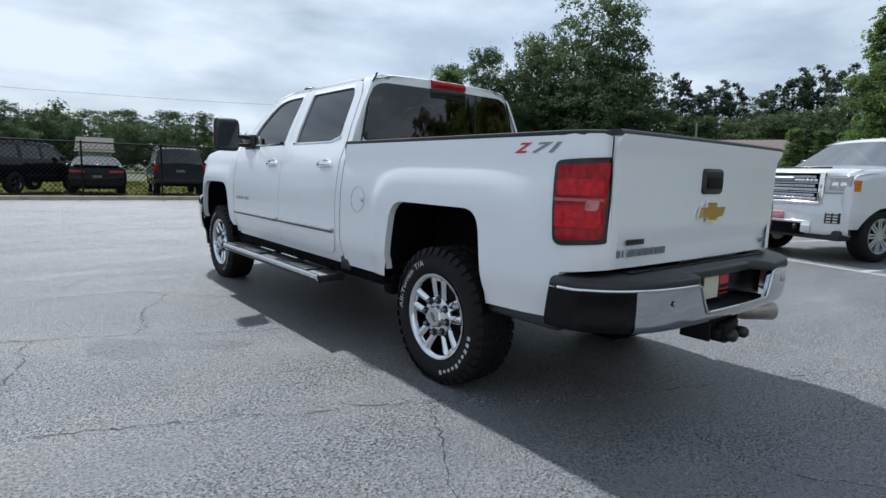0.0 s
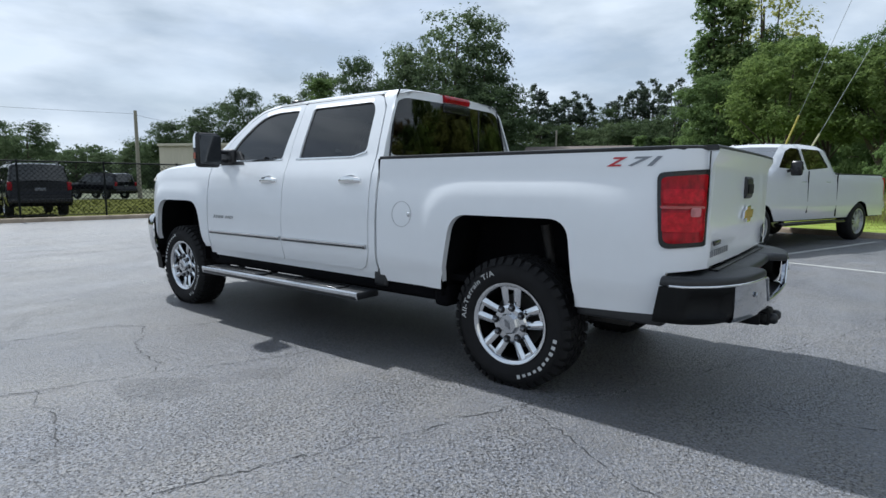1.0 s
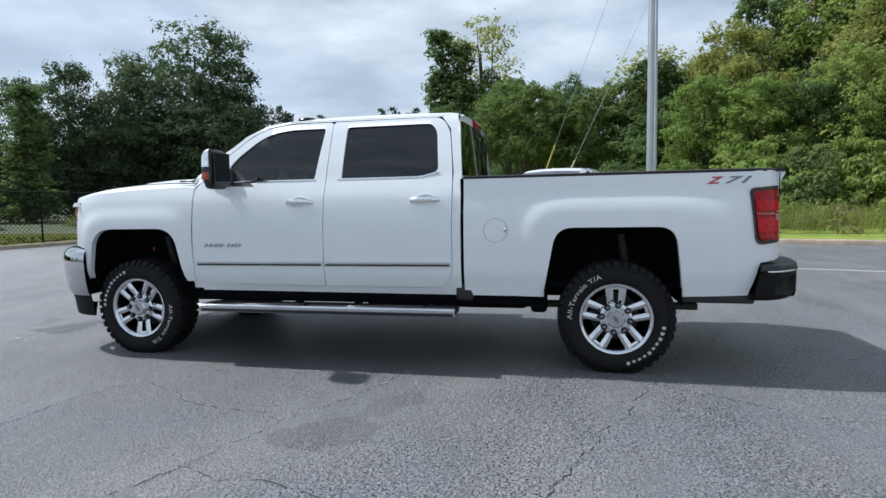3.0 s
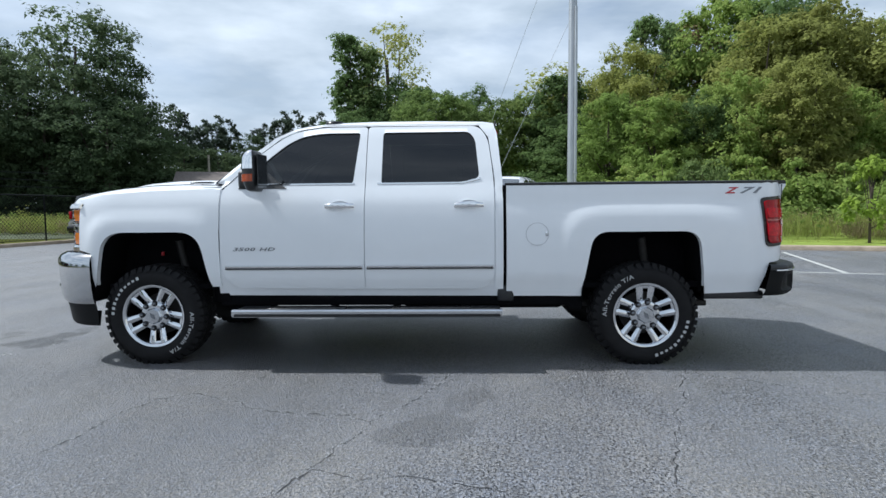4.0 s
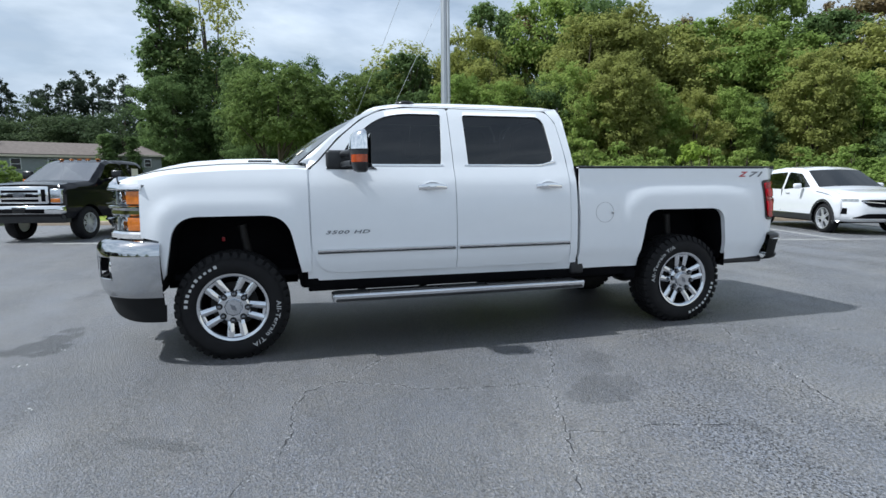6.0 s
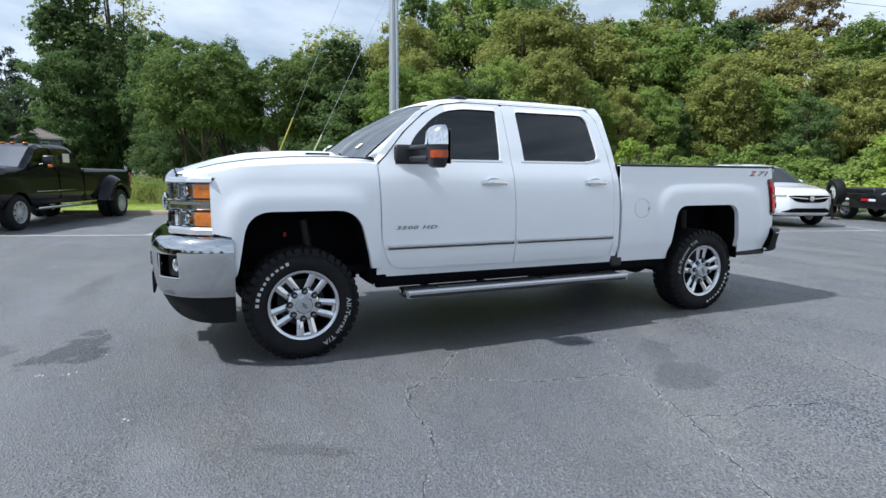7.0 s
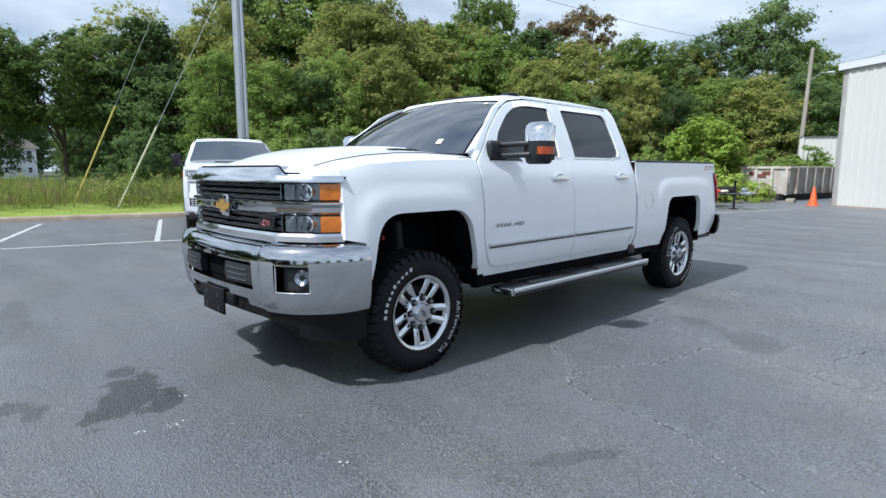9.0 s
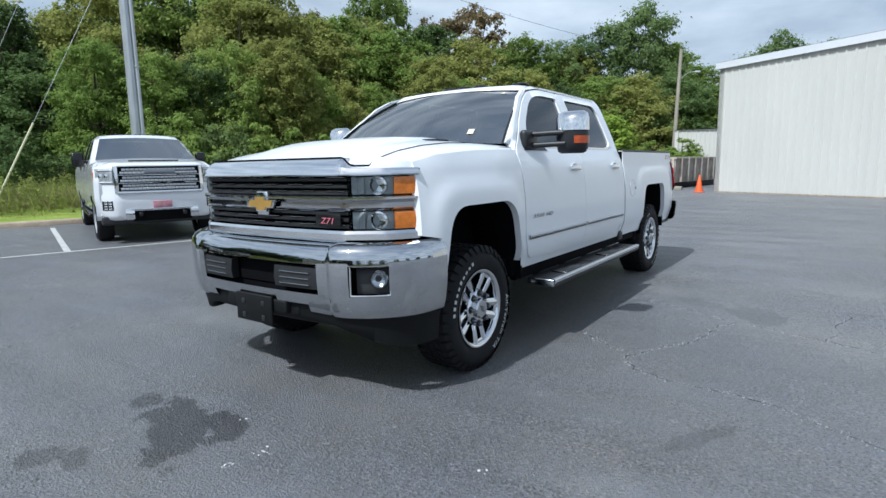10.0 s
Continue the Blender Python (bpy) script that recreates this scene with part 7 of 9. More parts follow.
# white crossover
CR_TOP = [(3.30, 0.34), (3.34, 0.60), (3.32, 0.82), (3.16, 0.95), (2.8, 1.03), (2.40, 1.10), (1.70, 1.52), (1.35, 1.60), (0.6, 1.63), (-0.20, 1.56), (-0.50, 1.48), (-0.86, 1.12), (-0.93, 0.80), (-0.95, 0.60), (-0.90, 0.34)]
CR_WIN = [rounded([(2.18, 1.10), (1.62, 1.44), (1.02, 1.50), (1.02, 1.04)], 0.05, 3), rounded([(0.94, 1.04), (0.94, 1.50), (0.15, 1.47), (-0.30, 1.22), (0.0, 1.06)], 0.05, 3)]
cross_m = pose(8.145, -11.265, 0, 0, 0, 72.2)
crossover = parked("crossover_car", "white crossover with chrome trimmed dark grille on the stalls", "car", cross_m, CR_TOP, 0.92, 1.06, 1.63, [(0.0, 0.405), (2.78, 0.405)], 0.27, WHITE_B, CR_WIN, [5, 10], (0.36, 0.25, 0.22, 5, ALLOY), 0.74, scale=1.03)
for sx in (-1, 1):
    for yc in (0.0, 2.78):
        rows = [[(sx * (0.905 + dx), yc + r * math.cos(a), 0.36 + r * math.sin(a)) for r, dx in ((0.405, 0.0), (0.41, 0.018), (0.455, 0.016), (0.462, 0.0))] for a in [math.pi * (-0.08 + 1.16 * i / 18) for i in range(19)]]
        b = grid_mesh(rows)
        bmesh.ops.recalc_face_normals(b, faces=b.faces)
        part("arch_cladding", b, PLASTIC, crossover, "black wheel arch cladding")
    extra(crossover, "sill_cladding", PLASTIC, (sx * 0.89 - 0.02, sx * 0.89 + 0.025, 0.42, 2.36, 0.28, 0.44), bevel=0.015)
    extra(crossover, "sill_trim", CHROME, (sx * 0.91 - 0.01, sx * 0.91 + 0.012, 0.45, 2.32, 0.425, 0.445), bevel=0.005)
    extra(crossover, "door_mirror", WHITE_B, (sx * 1.03 - 0.10, sx * 1.03 + 0.10, 1.86, 1.97, 1.06, 1.20), bevel=0.045)
    extra(crossover, "door_handle", WHITE_B, (sx * 0.90 - 0.01, sx * 0.90 + 0.025, 1.18, 1.36, 0.94, 0.97), (sx * 0.90 - 0.01, sx * 0.90 + 0.025, 0.20, 0.38, 0.96, 0.99), bevel=0.01)
    extra(crossover, "tail_lamp", RED, (sx * 0.74 - 0.12, sx * 0.74 + 0.14, -0.95, -0.78, 0.98, 1.08), bevel=0.02)
    extra(crossover, "door_seam", DARK, (sx * 0.906 - 0.02, sx * 0.906 + 0.002, 0.977, 0.984, 0.46, 1.06), bevel=0)


def front_y(x):
    a = abs(x)
    return 3.70 - 0.05 * (a / 0.5) ** 2 - 0.30 * smoothstep(0.50, 0.93, a)


def on_front(pts_low, pts_high, out, steps=16, thick=0.05):
    """A piece on the bowed front between a lower and an upper edge, each given by (x, z) pairs."""
    x0, x1 = pts_low[0][0], pts_low[-1][0]
    rings = []
    for q in range(steps + 1):
        x = x0 + (x1 - x0) * q / steps
        zl, zh = lerp_table(pts_low, x), max(lerp_table(pts_high, x), lerp_table(pts_low, x) + 0.004)
        lean = lambda z: -0.10 * max(0.0, z - 0.62) - 0.08 * max(0.0, 0.48 - z)
        rings.append([(x, front_y(x) + lean(zl) - thick, zl), (x, front_y(x) + lean(zl) + out, zl), (x, front_y(x) + lean(zh) + out, zh), (x, front_y(x) + lean(zh) - thick, zh)])
    return outward(grid_mesh(rings, close=True), (0, 3.4, 0.6))


rows = []
for q in range(37):
    x = -0.91 + 1.82 * q / 36
    low = 0.03 * smoothstep(0.55, 0.9, abs(x))
    rows.append([(x, front_y(x) + dy, z - low * (z > 0.8)) for dy, z in ((-0.12, 0.30), (-0.02, 0.34), (0.0, 0.48), (0.0, 0.62), (-0.02, 0.80), (-0.05, 0.87), (-0.12, 0.925), (-0.26, 0.972), (-0.52, 1.015), (-0.80, 1.045))])
part("nose", outward(grid_mesh(rows), (0, 3.0, 0.6)), WHITE_B, crossover, "rounded white nose")
cg = part("grille", on_front([(-0.56, 0.79), (-0.40, 0.66), (-0.22, 0.635), (0.22, 0.635), (0.40, 0.66), (0.56, 0.79)], [(-0.56, 0.80), (-0.40, 0.815), (0.40, 0.815), (0.56, 0.80)], 0.006), DARK, crossover, "dark winged grille")
for sx in (-1, 1):
    xs3 = [sx * 0.54, sx * 0.10]
    lo, hi = [(min(xs3), 0.765 if sx < 0 else 0.725), (max(xs3), 0.725 if sx < 0 else 0.765)], [(min(xs3), 0.780 if sx < 0 else 0.745), (max(xs3), 0.745 if sx < 0 else 0.780)]
    part("grille_wing", on_front(lo, hi, 0.018, 8), CHROME, cg)
    xh = [sx * 0.60, sx * 0.90]
    part("headlamp", on_front([(min(xh), 0.775), (max(xh), 0.775)], [(min(xh), 0.835), (max(xh), 0.835)], 0.008, 6), LAMP_BOWL, crossover, "slim clear headlamp")
    xv = [sx * 0.74, sx * 0.82]
    part("side_vent", on_front([(min(xv), 0.48), (max(xv), 0.48)], [(min(xv), 0.62), (max(xv), 0.62)], 0.006, 4), DARK, crossover)
part("emblem", lathe([(0.070, 0.0), (0.070, 0.02), (0.055, 0.024), (0.001, 0.02)], axis="y", seg=20), CHROME_S, cg, "round emblem shape").matrix_local = pose(0, 3.70, 0.735)
part("lower_intake", on_front([(-0.66, 0.385), (0.66, 0.385)], [(-0.66, 0.40), (-0.46, 0.495), (0.46, 0.495), (0.66, 0.40)], 0.006), DARK, crossover)
part("bumper_blade", on_front([(-0.70, 0.355), (0.70, 0.355)], [(-0.70, 0.385), (0.70, 0.385)], 0.020), CHROME, crossover, "chrome lower blade")


# ---- light pole, guy wires, overhead line ----
pole = empty("light_pole", "tall galvanised steel utility pole with conduit on the lawn", "utility pole", pose(16.15, -2.69, 0))
part("shaft", lathe([(0.18, -0.2), (0.18, 0.3), (0.165, 5.0), (0.14, 13.0), (0.001, 13.0)], axis="z", seg=12), GALV, pole, flat=True)
part("base_flange", boxes((-0.28, 0.28, -0.28, 0.28, -0.05, 0.10), bevel=0.02), GALV, pole)
part("conduit", tube([(-0.21, -0.09, 0.0), (-0.205, -0.09, 5.0), (-0.18, -0.08, 8.6)], 0.055, 10), GALV, pole, "grey conduit pipe on the pole")
for clip_z in (2.5, 4.6):
    part("conduit_clip", boxes((-0.26, -0.14, -0.15, -0.03, clip_z, clip_z + 0.06), bevel=0.01), GALV, pole)
for bx, by, top_z, guard_len, guard_m, said in ((19.75, 2.05, 12.4, 3.95, GUARD_Y, "faded yellow plastic guard"), (17.35, 1.23, 8.4, 3.1, GUARD_W, "pale sun-bleached plastic guard")):
    g = empty("guy_wire", "steel guy wire with a sun-faded plastic guard", "guy wire", pose(bx, by, 0), "guy wires of the pole")
    top_p = Vector((16.15 - bx, -2.69 - by, top_z))
    d = top_p.normalized()
    part("wire", tube([(0, 0, 0), tuple(top_p)], 0.008, 6), GALV, g)
    part("wire_guard", tube([tuple(d * 0.12), tuple(d * guard_len)], 0.028, 8), guard_m, g, said)
    part("anchor_rod", tube([(0, 0, -0.1), tuple(d * 0.2)], 0.018, 6), STEEL, g)


def cable(a, b, sag, name="overhead_cable", r=0.010):
    a, b = Vector(a), Vector(b)
    pts = [a.lerp(b, i / 24) - Vector((0, 0, sag * 4 * (i / 24) * (1 - i / 24))) for i in range(25)]
    ob = part(name, tube(pts, r, 5), TRIM, None)
    return tagged(ob, "black overhead utility cable hung between poles", "cable", "overhead cables")


cable((16.15, -2.69, 10.6), (8.4, -41.0, 9.6), 0.9)
cable((17.2, 45.9, 6.7), (-30.0, 52.0, 6.9), 0.5)
cable((17.2, 45.9, 6.6), (60.0, 60.0, 6.0), 0.6)
wp = empty("utility_pole", "weathered wooden utility pole with a small arm lamp", "utility pole", pose(8.4, -41.0, 0, 0, -2, 0), "wooden poles")
part("shaft", lathe([(0.17, -0.2), (0.12, 9.9), (0.001, 9.9)], axis="z", seg=12), WOODP, wp)
part("lamp_arm", tube([(0, 0, 7.6), (-0.7, 0.2, 8.1), (-1.2, 0.3, 8.1)], 0.03, 6), GALV, wp)
part("lamp_head", boxes((-1.6, -1.15, 0.2, 0.42, 8.02, 8.14), bevel=0.03), GALV, wp)
wp2 = empty("utility_pole", "thin wooden utility pole beyond the fence", "utility pole", pose(17.2, 45.9, 0), "wooden poles")
part("shaft", lathe([(0.17, -0.2), (0.12, 6.95), (0.001, 6.95)], axis="z", seg=12), WOODP, wp2)
wp3 = empty("utility_pole", "thin pale utility pole before the far trees", "utility pole", pose(74, 37.5, 0), "wooden poles")
part("shaft", lathe([(0.20, -0.2), (0.15, 9.2), (0.001, 9.2)], axis="z", seg=10), WOODP, wp3)
for zz in (4.6, 5.4, 6.2):
    cable((40, 62, zz), (105, 16, zz + 0.6), 0.8, r=0.03)

# ---- chain-link fence ----
fence = empty("chain_link_fence", "black chain-link fence on posts behind the kerb", "fence", pose(0, 0, 0))


def fence_at(s):
    """A place along the fence, s metres from its east end."""
    a, b = Vector((18.6, 17.55, 0)), Vector((-45, 25.25, 0))
    return a + (b - a).normalized() * s


post = lathe([(0.030, 0.0), (0.030, 1.90), (0.036, 1.91), (0.024, 1.95), (0.001, 1.96)], axis="z", seg=10)
post_ob = part("post", post, WIRE, fence)
post_ob.location = fence_at(0)
for i in range(1, 18):
    o = new("post", post_ob.data)
    o.parent = fence
    o.location = fence_at(i * 2.4)
part("top_rail", tube([fence_at(0) + Vector((0, 0, 1.90)), fence_at(43.2) + Vector((0, 0, 1.90))], 0.024, 8), WIRE, fence)
part("bottom_rail", tube([fence_at(0) + Vector((0, 0, 0.18)), fence_at(43.2) + Vector((0, 0, 0.18))], 0.012, 6), WIRE, fence)
verts, faces = [], []
cell, w = 0.075, 0.0085
for i in range(int(43.2 / cell)):
    for sgn in (1, -1):
        n_seg = int(1.74 / cell)
        for j in range(n_seg):
            ph = (i + j) % 2 if sgn > 0 else (i + j + 1) % 2
            if ph:
                continue
            p0 = fence_at(i * cell) + Vector((0, 0, 0.16 + j * cell))
            p1 = fence_at((i + 1) * cell) + Vector((0, 0, 0.16 + (j + 1) * cell))
            if sgn < 0:
                p0.z, p1.z = p1.z, p0.z
            k = len(verts)
            off = Vector((0, 0, w))
            verts += [tuple(p0 - off), tuple(p1 - off), tuple(p1 + off), tuple(p0 + off)]
            faces.append((k, k + 1, k + 2, k + 3))
mesh_ob = raw("wire_mesh", verts, faces, WIRE, fence, "black woven wire mesh")
mesh_ob["kind"] = "stuff"

# ---- buildings ----
def ribbed_wall(a, b, z0, z1, material, parent, rib=0.30, depth=0.035, thick=0.25, name="wall"):
    """A wall of ribbed metal sheet from a to b, with thickness; ribs face to the left of a-b."""
    a, b = Vector((*a, 0)), Vector((*b, 0))
    d = (b - a).normalized()
    nrm = Vector((-d.y, d.x, 0))
    n = int((b - a).length / rib)
    row = []
    for i in range(n):
        s = i * rib
        row += [a + d * s, a + d * (s + rib * 0.66), a + d * (s + rib * 0.72) + nrm * depth, a + d * (s + rib * 0.90) + nrm * depth, a + d * (s + rib * 0.96)]
    row.append(b)
    back = [b - nrm * thick, a - nrm * thick]
    loop = row + back
    bm = grid_mesh([[p + Vector((0, 0, z)) for p in loop] for z in (z0, z1)], close=True)
    bmesh.ops.recalc_face_normals(bm, faces=bm.faces)
    return part(name, bm, material, parent, flat=True)


# white ribbed-metal building
shed = empty("metal_building", "white ribbed metal building with a pale eave gutter", "building", pose(0, 0, 0))
c0, cd = Vector((1.5, -18.8)), Vector((-0.873, 0.487)).normalized()
c1 = c0 + cd * 26
side_d = Vector((-0.487, -0.873)).normalized()
c2, c3 = c0 + side_d * 18, c1 + side_d * 18
ribbed_wall(c1, c0, 0.0, 5.0, SIDING, shed, depth=0.03)
ribbed_wall(c0, c2, 0.0, 5.0, SIDING, shed, depth=0.03)
ribbed_wall(c3, c1, 0.0, 5.0, SIDING, shed, depth=0.03)
ribbed_wall(c2, c3, 0.0, 5.0, SIDING, shed, depth=0.03)
nn = Vector((-cd.y, cd.x))
if nn.dot(side_d) > 0:
    nn = -nn
ea, eb = c0 + nn * 0.12 - cd * 0.12, c1 + nn * 0.12
part("eave_trim", grid_mesh([[Vector((*p, z)) for p in (ea, eb, eb - nn * 0.35, ea - nn * 0.35)] for z in (4.93, 5.18)], close=True), WHITE_B, shed, "white eave trim", flat=True)
rid_a, rid_b = (c0 + c2) / 2, (c1 + c3) / 2
bm = bmesh.new()
for p, q, r2, s2 in ((ea, eb, rid_b, rid_a), (c2, c3, rid_b, rid_a)):
    bm.faces.new([bm.verts.new((*v, z)) for v, z in ((p, 5.19), (q, 5.19), (r2, 6.6), (s2, 6.6))])
for p, q, r2 in ((c0, c2, rid_a), (c1, c3, rid_b)):
    bm.faces.new([bm.verts.new((*v, z)) for v, z in ((p, 5.0), (q, 5.0), (r2, 6.6))])
part("roof", bm, SIDING, shed, flat=True)
part("wall_base", grid_mesh([[Vector((*p, z)) for p in (c0 + nn * 0.03, c1 + nn * 0.03, c1 - nn * 0.1, c0 - nn * 0.1)] for z in (0, 0.05)], close=True), KERB, shed, flat=True)

annex = empty("metal_shed", "small white metal shed beyond the large building", "building", pose(0, 0, 0))
for a, b in (((7.4, -37.2), (2.0, -38.5)), ((2.0, -38.5), (1.0, -45.0)), ((1.0, -45.0), (6.4, -44.0)), ((6.4, -44.0), (7.4, -37.2))):
    ribbed_wall(b, a, 0.0, 3.55, SIDING, annex)
bm = bmesh.new()
bm.faces.new([bm.verts.new(p) for p in ((7.6, -37.0, 3.6), (1.9, -38.3, 3.6), (0.8, -45.2, 3.9), (6.6, -44.2, 3.9))])
part("roof", bm, SIDING, annex, flat=True)

# cream building behind the fence
cream = empty("low_building", "low cream flat-roofed building behind the fence", "building", pose(0, 0, 0))
ca, cb = Vector((20.9, 50.0)), Vector((26.2, 40.4))
cdir = (cb - ca).normalized()
cn = Vector((cdir.y, -cdir.x))
if cn.dot(Vector((-25, -45))) < 0:
    cn = -cn
back = Vector((0.609, 0.793)) * 9
for a, b in ((ca, cb), (cb, cb + back), (cb + back, ca + back), (ca + back, ca)):
    ribbed_wall(b, a, 0.0, 4.55, CREAM_W, cream, rib=0.9, depth=0.02)
q = [ca + cn * 0.25, cb + cn * 0.25 + cdir * 0.25, cb + back + cdir * 0.25, ca + back]
part("roof_fascia", grid_mesh([[Vector((*p, z)) for p in q] for z in (4.50, 4.72)], close=True), CREAM_W, cream, "pale roof fascia", flat=True)
bm = bmesh.new()
bm.faces.new([bm.verts.new((*p, 4.72)) for p in q])
part("roof", bm, ROOF_B, cream, flat=True)
dsp = cb - cdir * 1.4 + cn * 0.08
part("downspout", tube([(*dsp, 0.2), (*dsp, 4.4)], 0.07, 6), CREAM_W, cream)


def house(name, label, m, w, d, wall_h, ridge, wall, roof_m, windows, hip=False):
    """A plain house: walls, pitched roof with eaves, framed windows. Its front looks to -y."""
    h = empty(name, label, "house", m)
    part("wall", boxes((-w / 2, w / 2, 0, d, -0.5, wall_h)), wall, h, flat=True)
    e = 0.4
    bm = bmesh.new()
    if hip:
        k = d * 0.4
        v = [bm.verts.new(q) for q in ((-w / 2 - e, -e, wall_h), (w / 2 + e, -e, wall_h), (w / 2 + e, d + e, wall_h), (-w / 2 - e, d + e, wall_h), (-w / 2 + k, d / 2, ridge), (w / 2 - k, d / 2, ridge))]
        for f in ((0, 1, 5, 4), (1, 2, 5), (2, 3, 4, 5), (3, 0, 4), (3, 2, 1, 0)):
            bm.faces.new([v[i] for i in f])
    else:
        gable = bmesh.new()
        for sx in (-1, 1):
            tri = [[gable.verts.new((sx * (w / 2 - o), y, z)) for y, z in ((0, wall_h), (d, wall_h), (d / 2, ridge - 0.1))] for o in (0.0, 0.2)]
            gable.faces.new(tri[0])
            gable.faces.new(tri[1])
            for a, b in ((0, 1), (1, 2), (2, 0)):
                gable.faces.new([tri[0][a], tri[0][b], tri[1][b], tri[1][a]])
        bmesh.ops.recalc_face_normals(gable, faces=gable.faces)
        part("gable", gable, wall, h, flat=True)
        fall = (ridge - wall_h) / (d / 2) * e
        for y in (-e, d + e):
            top = [bm.verts.new(q) for q in ((-w / 2 - 0.3, y, wall_h - fall + 0.12), (w / 2 + 0.3, y, wall_h - fall + 0.12), (w / 2 + 0.3, d / 2, ridge + 0.06), (-w / 2 - 0.3, d / 2, ridge + 0.06))]
            low = [bm.verts.new(q.co - Vector((0, 0, 0.14))) for q in top]
            bm.faces.new(top)
            bm.faces.new(low[::-1])
            for a in range(4):
                bm.faces.new([top[a], low[a], low[(a + 1) % 4], top[(a + 1) % 4]])
        bmesh.ops.recalc_face_normals(bm, faces=bm.faces)
    part("roof", bm, roof_m, h, "brown shingle roof", flat=True)
    part("fascia", boxes((-w / 2 - e, w / 2 + e, -e - 0.05, -e - 0.005, wall_h - (0.12 if hip else 0.36), wall_h + (0.06 if hip else -0.14))), CREAM_W, h, flat=True)
    for x, z, ww, hh in windows:
        win = part("window", boxes((x - ww / 2, x + ww / 2, -0.06, 0.04, z, z + hh), bevel=0.02), WHITE_B, h)
        part("pane", boxes((x - ww / 2 + 0.08, x + ww / 2 - 0.08, -0.075, -0.055, z + 0.08, z + hh / 2 - 0.03), (x - ww / 2 + 0.08, x + ww / 2 - 0.08, -0.075, -0.055, z + hh / 2 + 0.03, z + hh - 0.08)), TRIM, win)
    return h


def far_spot(bearing, dist):
    """A place by its bearing (degrees from +y towards +x) and distance from the middle of the walk."""
    a = radians(bearing)
    return Vector((-4.6 + dist * math.sin(a), 2.0 + dist * math.cos(a), 0))


p = far_spot(68.3, 78)
house("house", "long grey lap-sided house with a brown roof", pose(p.x, p.y, 0.6, 0, 0, -68.3), 15, 8, 4.4, 5.9, GREYWALL, ROOF_B, [(-5, 2.6, 1.0, 1.3), (-0.8, 2.6, 1.0, 1.3), (2.6, 2.6, 1.0, 1.3), (5.6, 2.6, 1.0, 1.3)])
p = far_spot(76.8, 78)
house("house", "small grey house with a hipped tan roof", pose(p.x, p.y, 0.8, 0, 0, -76), 4.2, 6, 4.2, 5.5, GREYWALL, ROOF_B, [(0.6, 2.8, 0.8, 1.0)], True)
p = far_spot(93.5, 120)
turn = radians(-52)
white_house = house("house", "two-storey house with white front and grey gable among trees", pose(p.x + 3.9 * math.cos(turn), p.y + 3.9 * math.sin(turn), 0, 0, 0, -52), 7.8, 6.8, 5.5, 7.5, GREYWALL, ROOF_B,
      [(-2.5, 3.3, 1.3, 1.5), (-0.1, 3.3, 1.4, 1.5), (2.4, 3.3, 1.2, 1.5), (-2.3, 0.9, 0.9, 1.0), (0.2, 0.9, 1.0, 1.0), (2.4, 0.9, 0.9, 1.0)])
part("front_cladding", boxes((-3.9, 3.9, -0.03, -0.002, -0.3, 2.75), (-3.9, 3.9, -0.05, -0.002, 2.75, 5.5)), WHITE_B, white_house, "white lap-sided front", flat=True)
p = far_spot(9.0, 76)
house("house", "low house with a pale tin roof beyond the fence", pose(p.x, p.y, 0, 0, 0, -9), 3.4, 6, 2.9, 4.3, GREYWALL, TIN, [(-1.2, 0.8, 0.9, 1.0)])

# ---- dumpster, trailer, spare wheel, cone ----
dump = empty("dumpster", "rusty grey open-top roll-off dumpster on the asphalt", "dumpster", pose(4.8, -21.9, 0, 0, 0, -10))
W, L, H = 2.2, 6.0, 1.45
b = bmesh.new()
rows = []
for z, inset in ((0.28, 0.10), (0.75, 0.05), (H, 0.0)):
    rows.append([(-W / 2 + inset, -L, z), (W / 2 - inset, -L, z), (W / 2 - inset, -inset, z), (-W / 2 + inset, -inset, z)])
rows.append([(-W / 2 + 0.08, -L + 0.08, H), (W / 2 - 0.08, -L + 0.08, H), (W / 2 - 0.08, -0.08, H), (-W / 2 + 0.08, -0.08, H)])
rows.append([(-W / 2 + 0.12, -L + 0.08, 0.4), (W / 2 - 0.12, -L + 0.08, 0.4), (W / 2 - 0.12, -0.08, 0.4), (-W / 2 + 0.12, -0.08, 0.4)])
grid_mesh(rows, b, close=True)
b.faces.new(list(b.verts)[-4:])
bmesh.ops.recalc_face_normals(b, faces=b.faces)
part("bin", b, RUST, dump, flat=True)
part("top_rail", boxes((-W / 2 - 0.05, W / 2 + 0.05, -0.06, 0.05, H - 0.06, H + 0.05), (-W / 2 - 0.05, -W / 2 + 0.05, -L, 0.0, H - 0.06, H + 0.05), (W / 2 - 0.05, W / 2 + 0.05, -L, 0.0, H - 0.06, H + 0.05), bevel=0.01), RUST, dump)
for x in (-0.98, -0.35, 0.35, 0.98):
    part("post", boxes((x - 0.06, x + 0.06, -0.06, 0.07, 0.25, H), bevel=0.01), RUST, dump)
for i in range(7):
    part("side_rib", boxes((-W / 2 - 0.07, -W / 2 + 0.06, -0.7 - 0.82 * i, -0.58 - 0.82 * i, 0.3, H), bevel=0.01), RUST, dump)
part("skid", boxes((-0.75, -0.55, -L, 0.1, 0.0, 0.30), (0.55, 0.75, -L, 0.1, 0.0, 0.30), bevel=0.01), STEEL, dump)
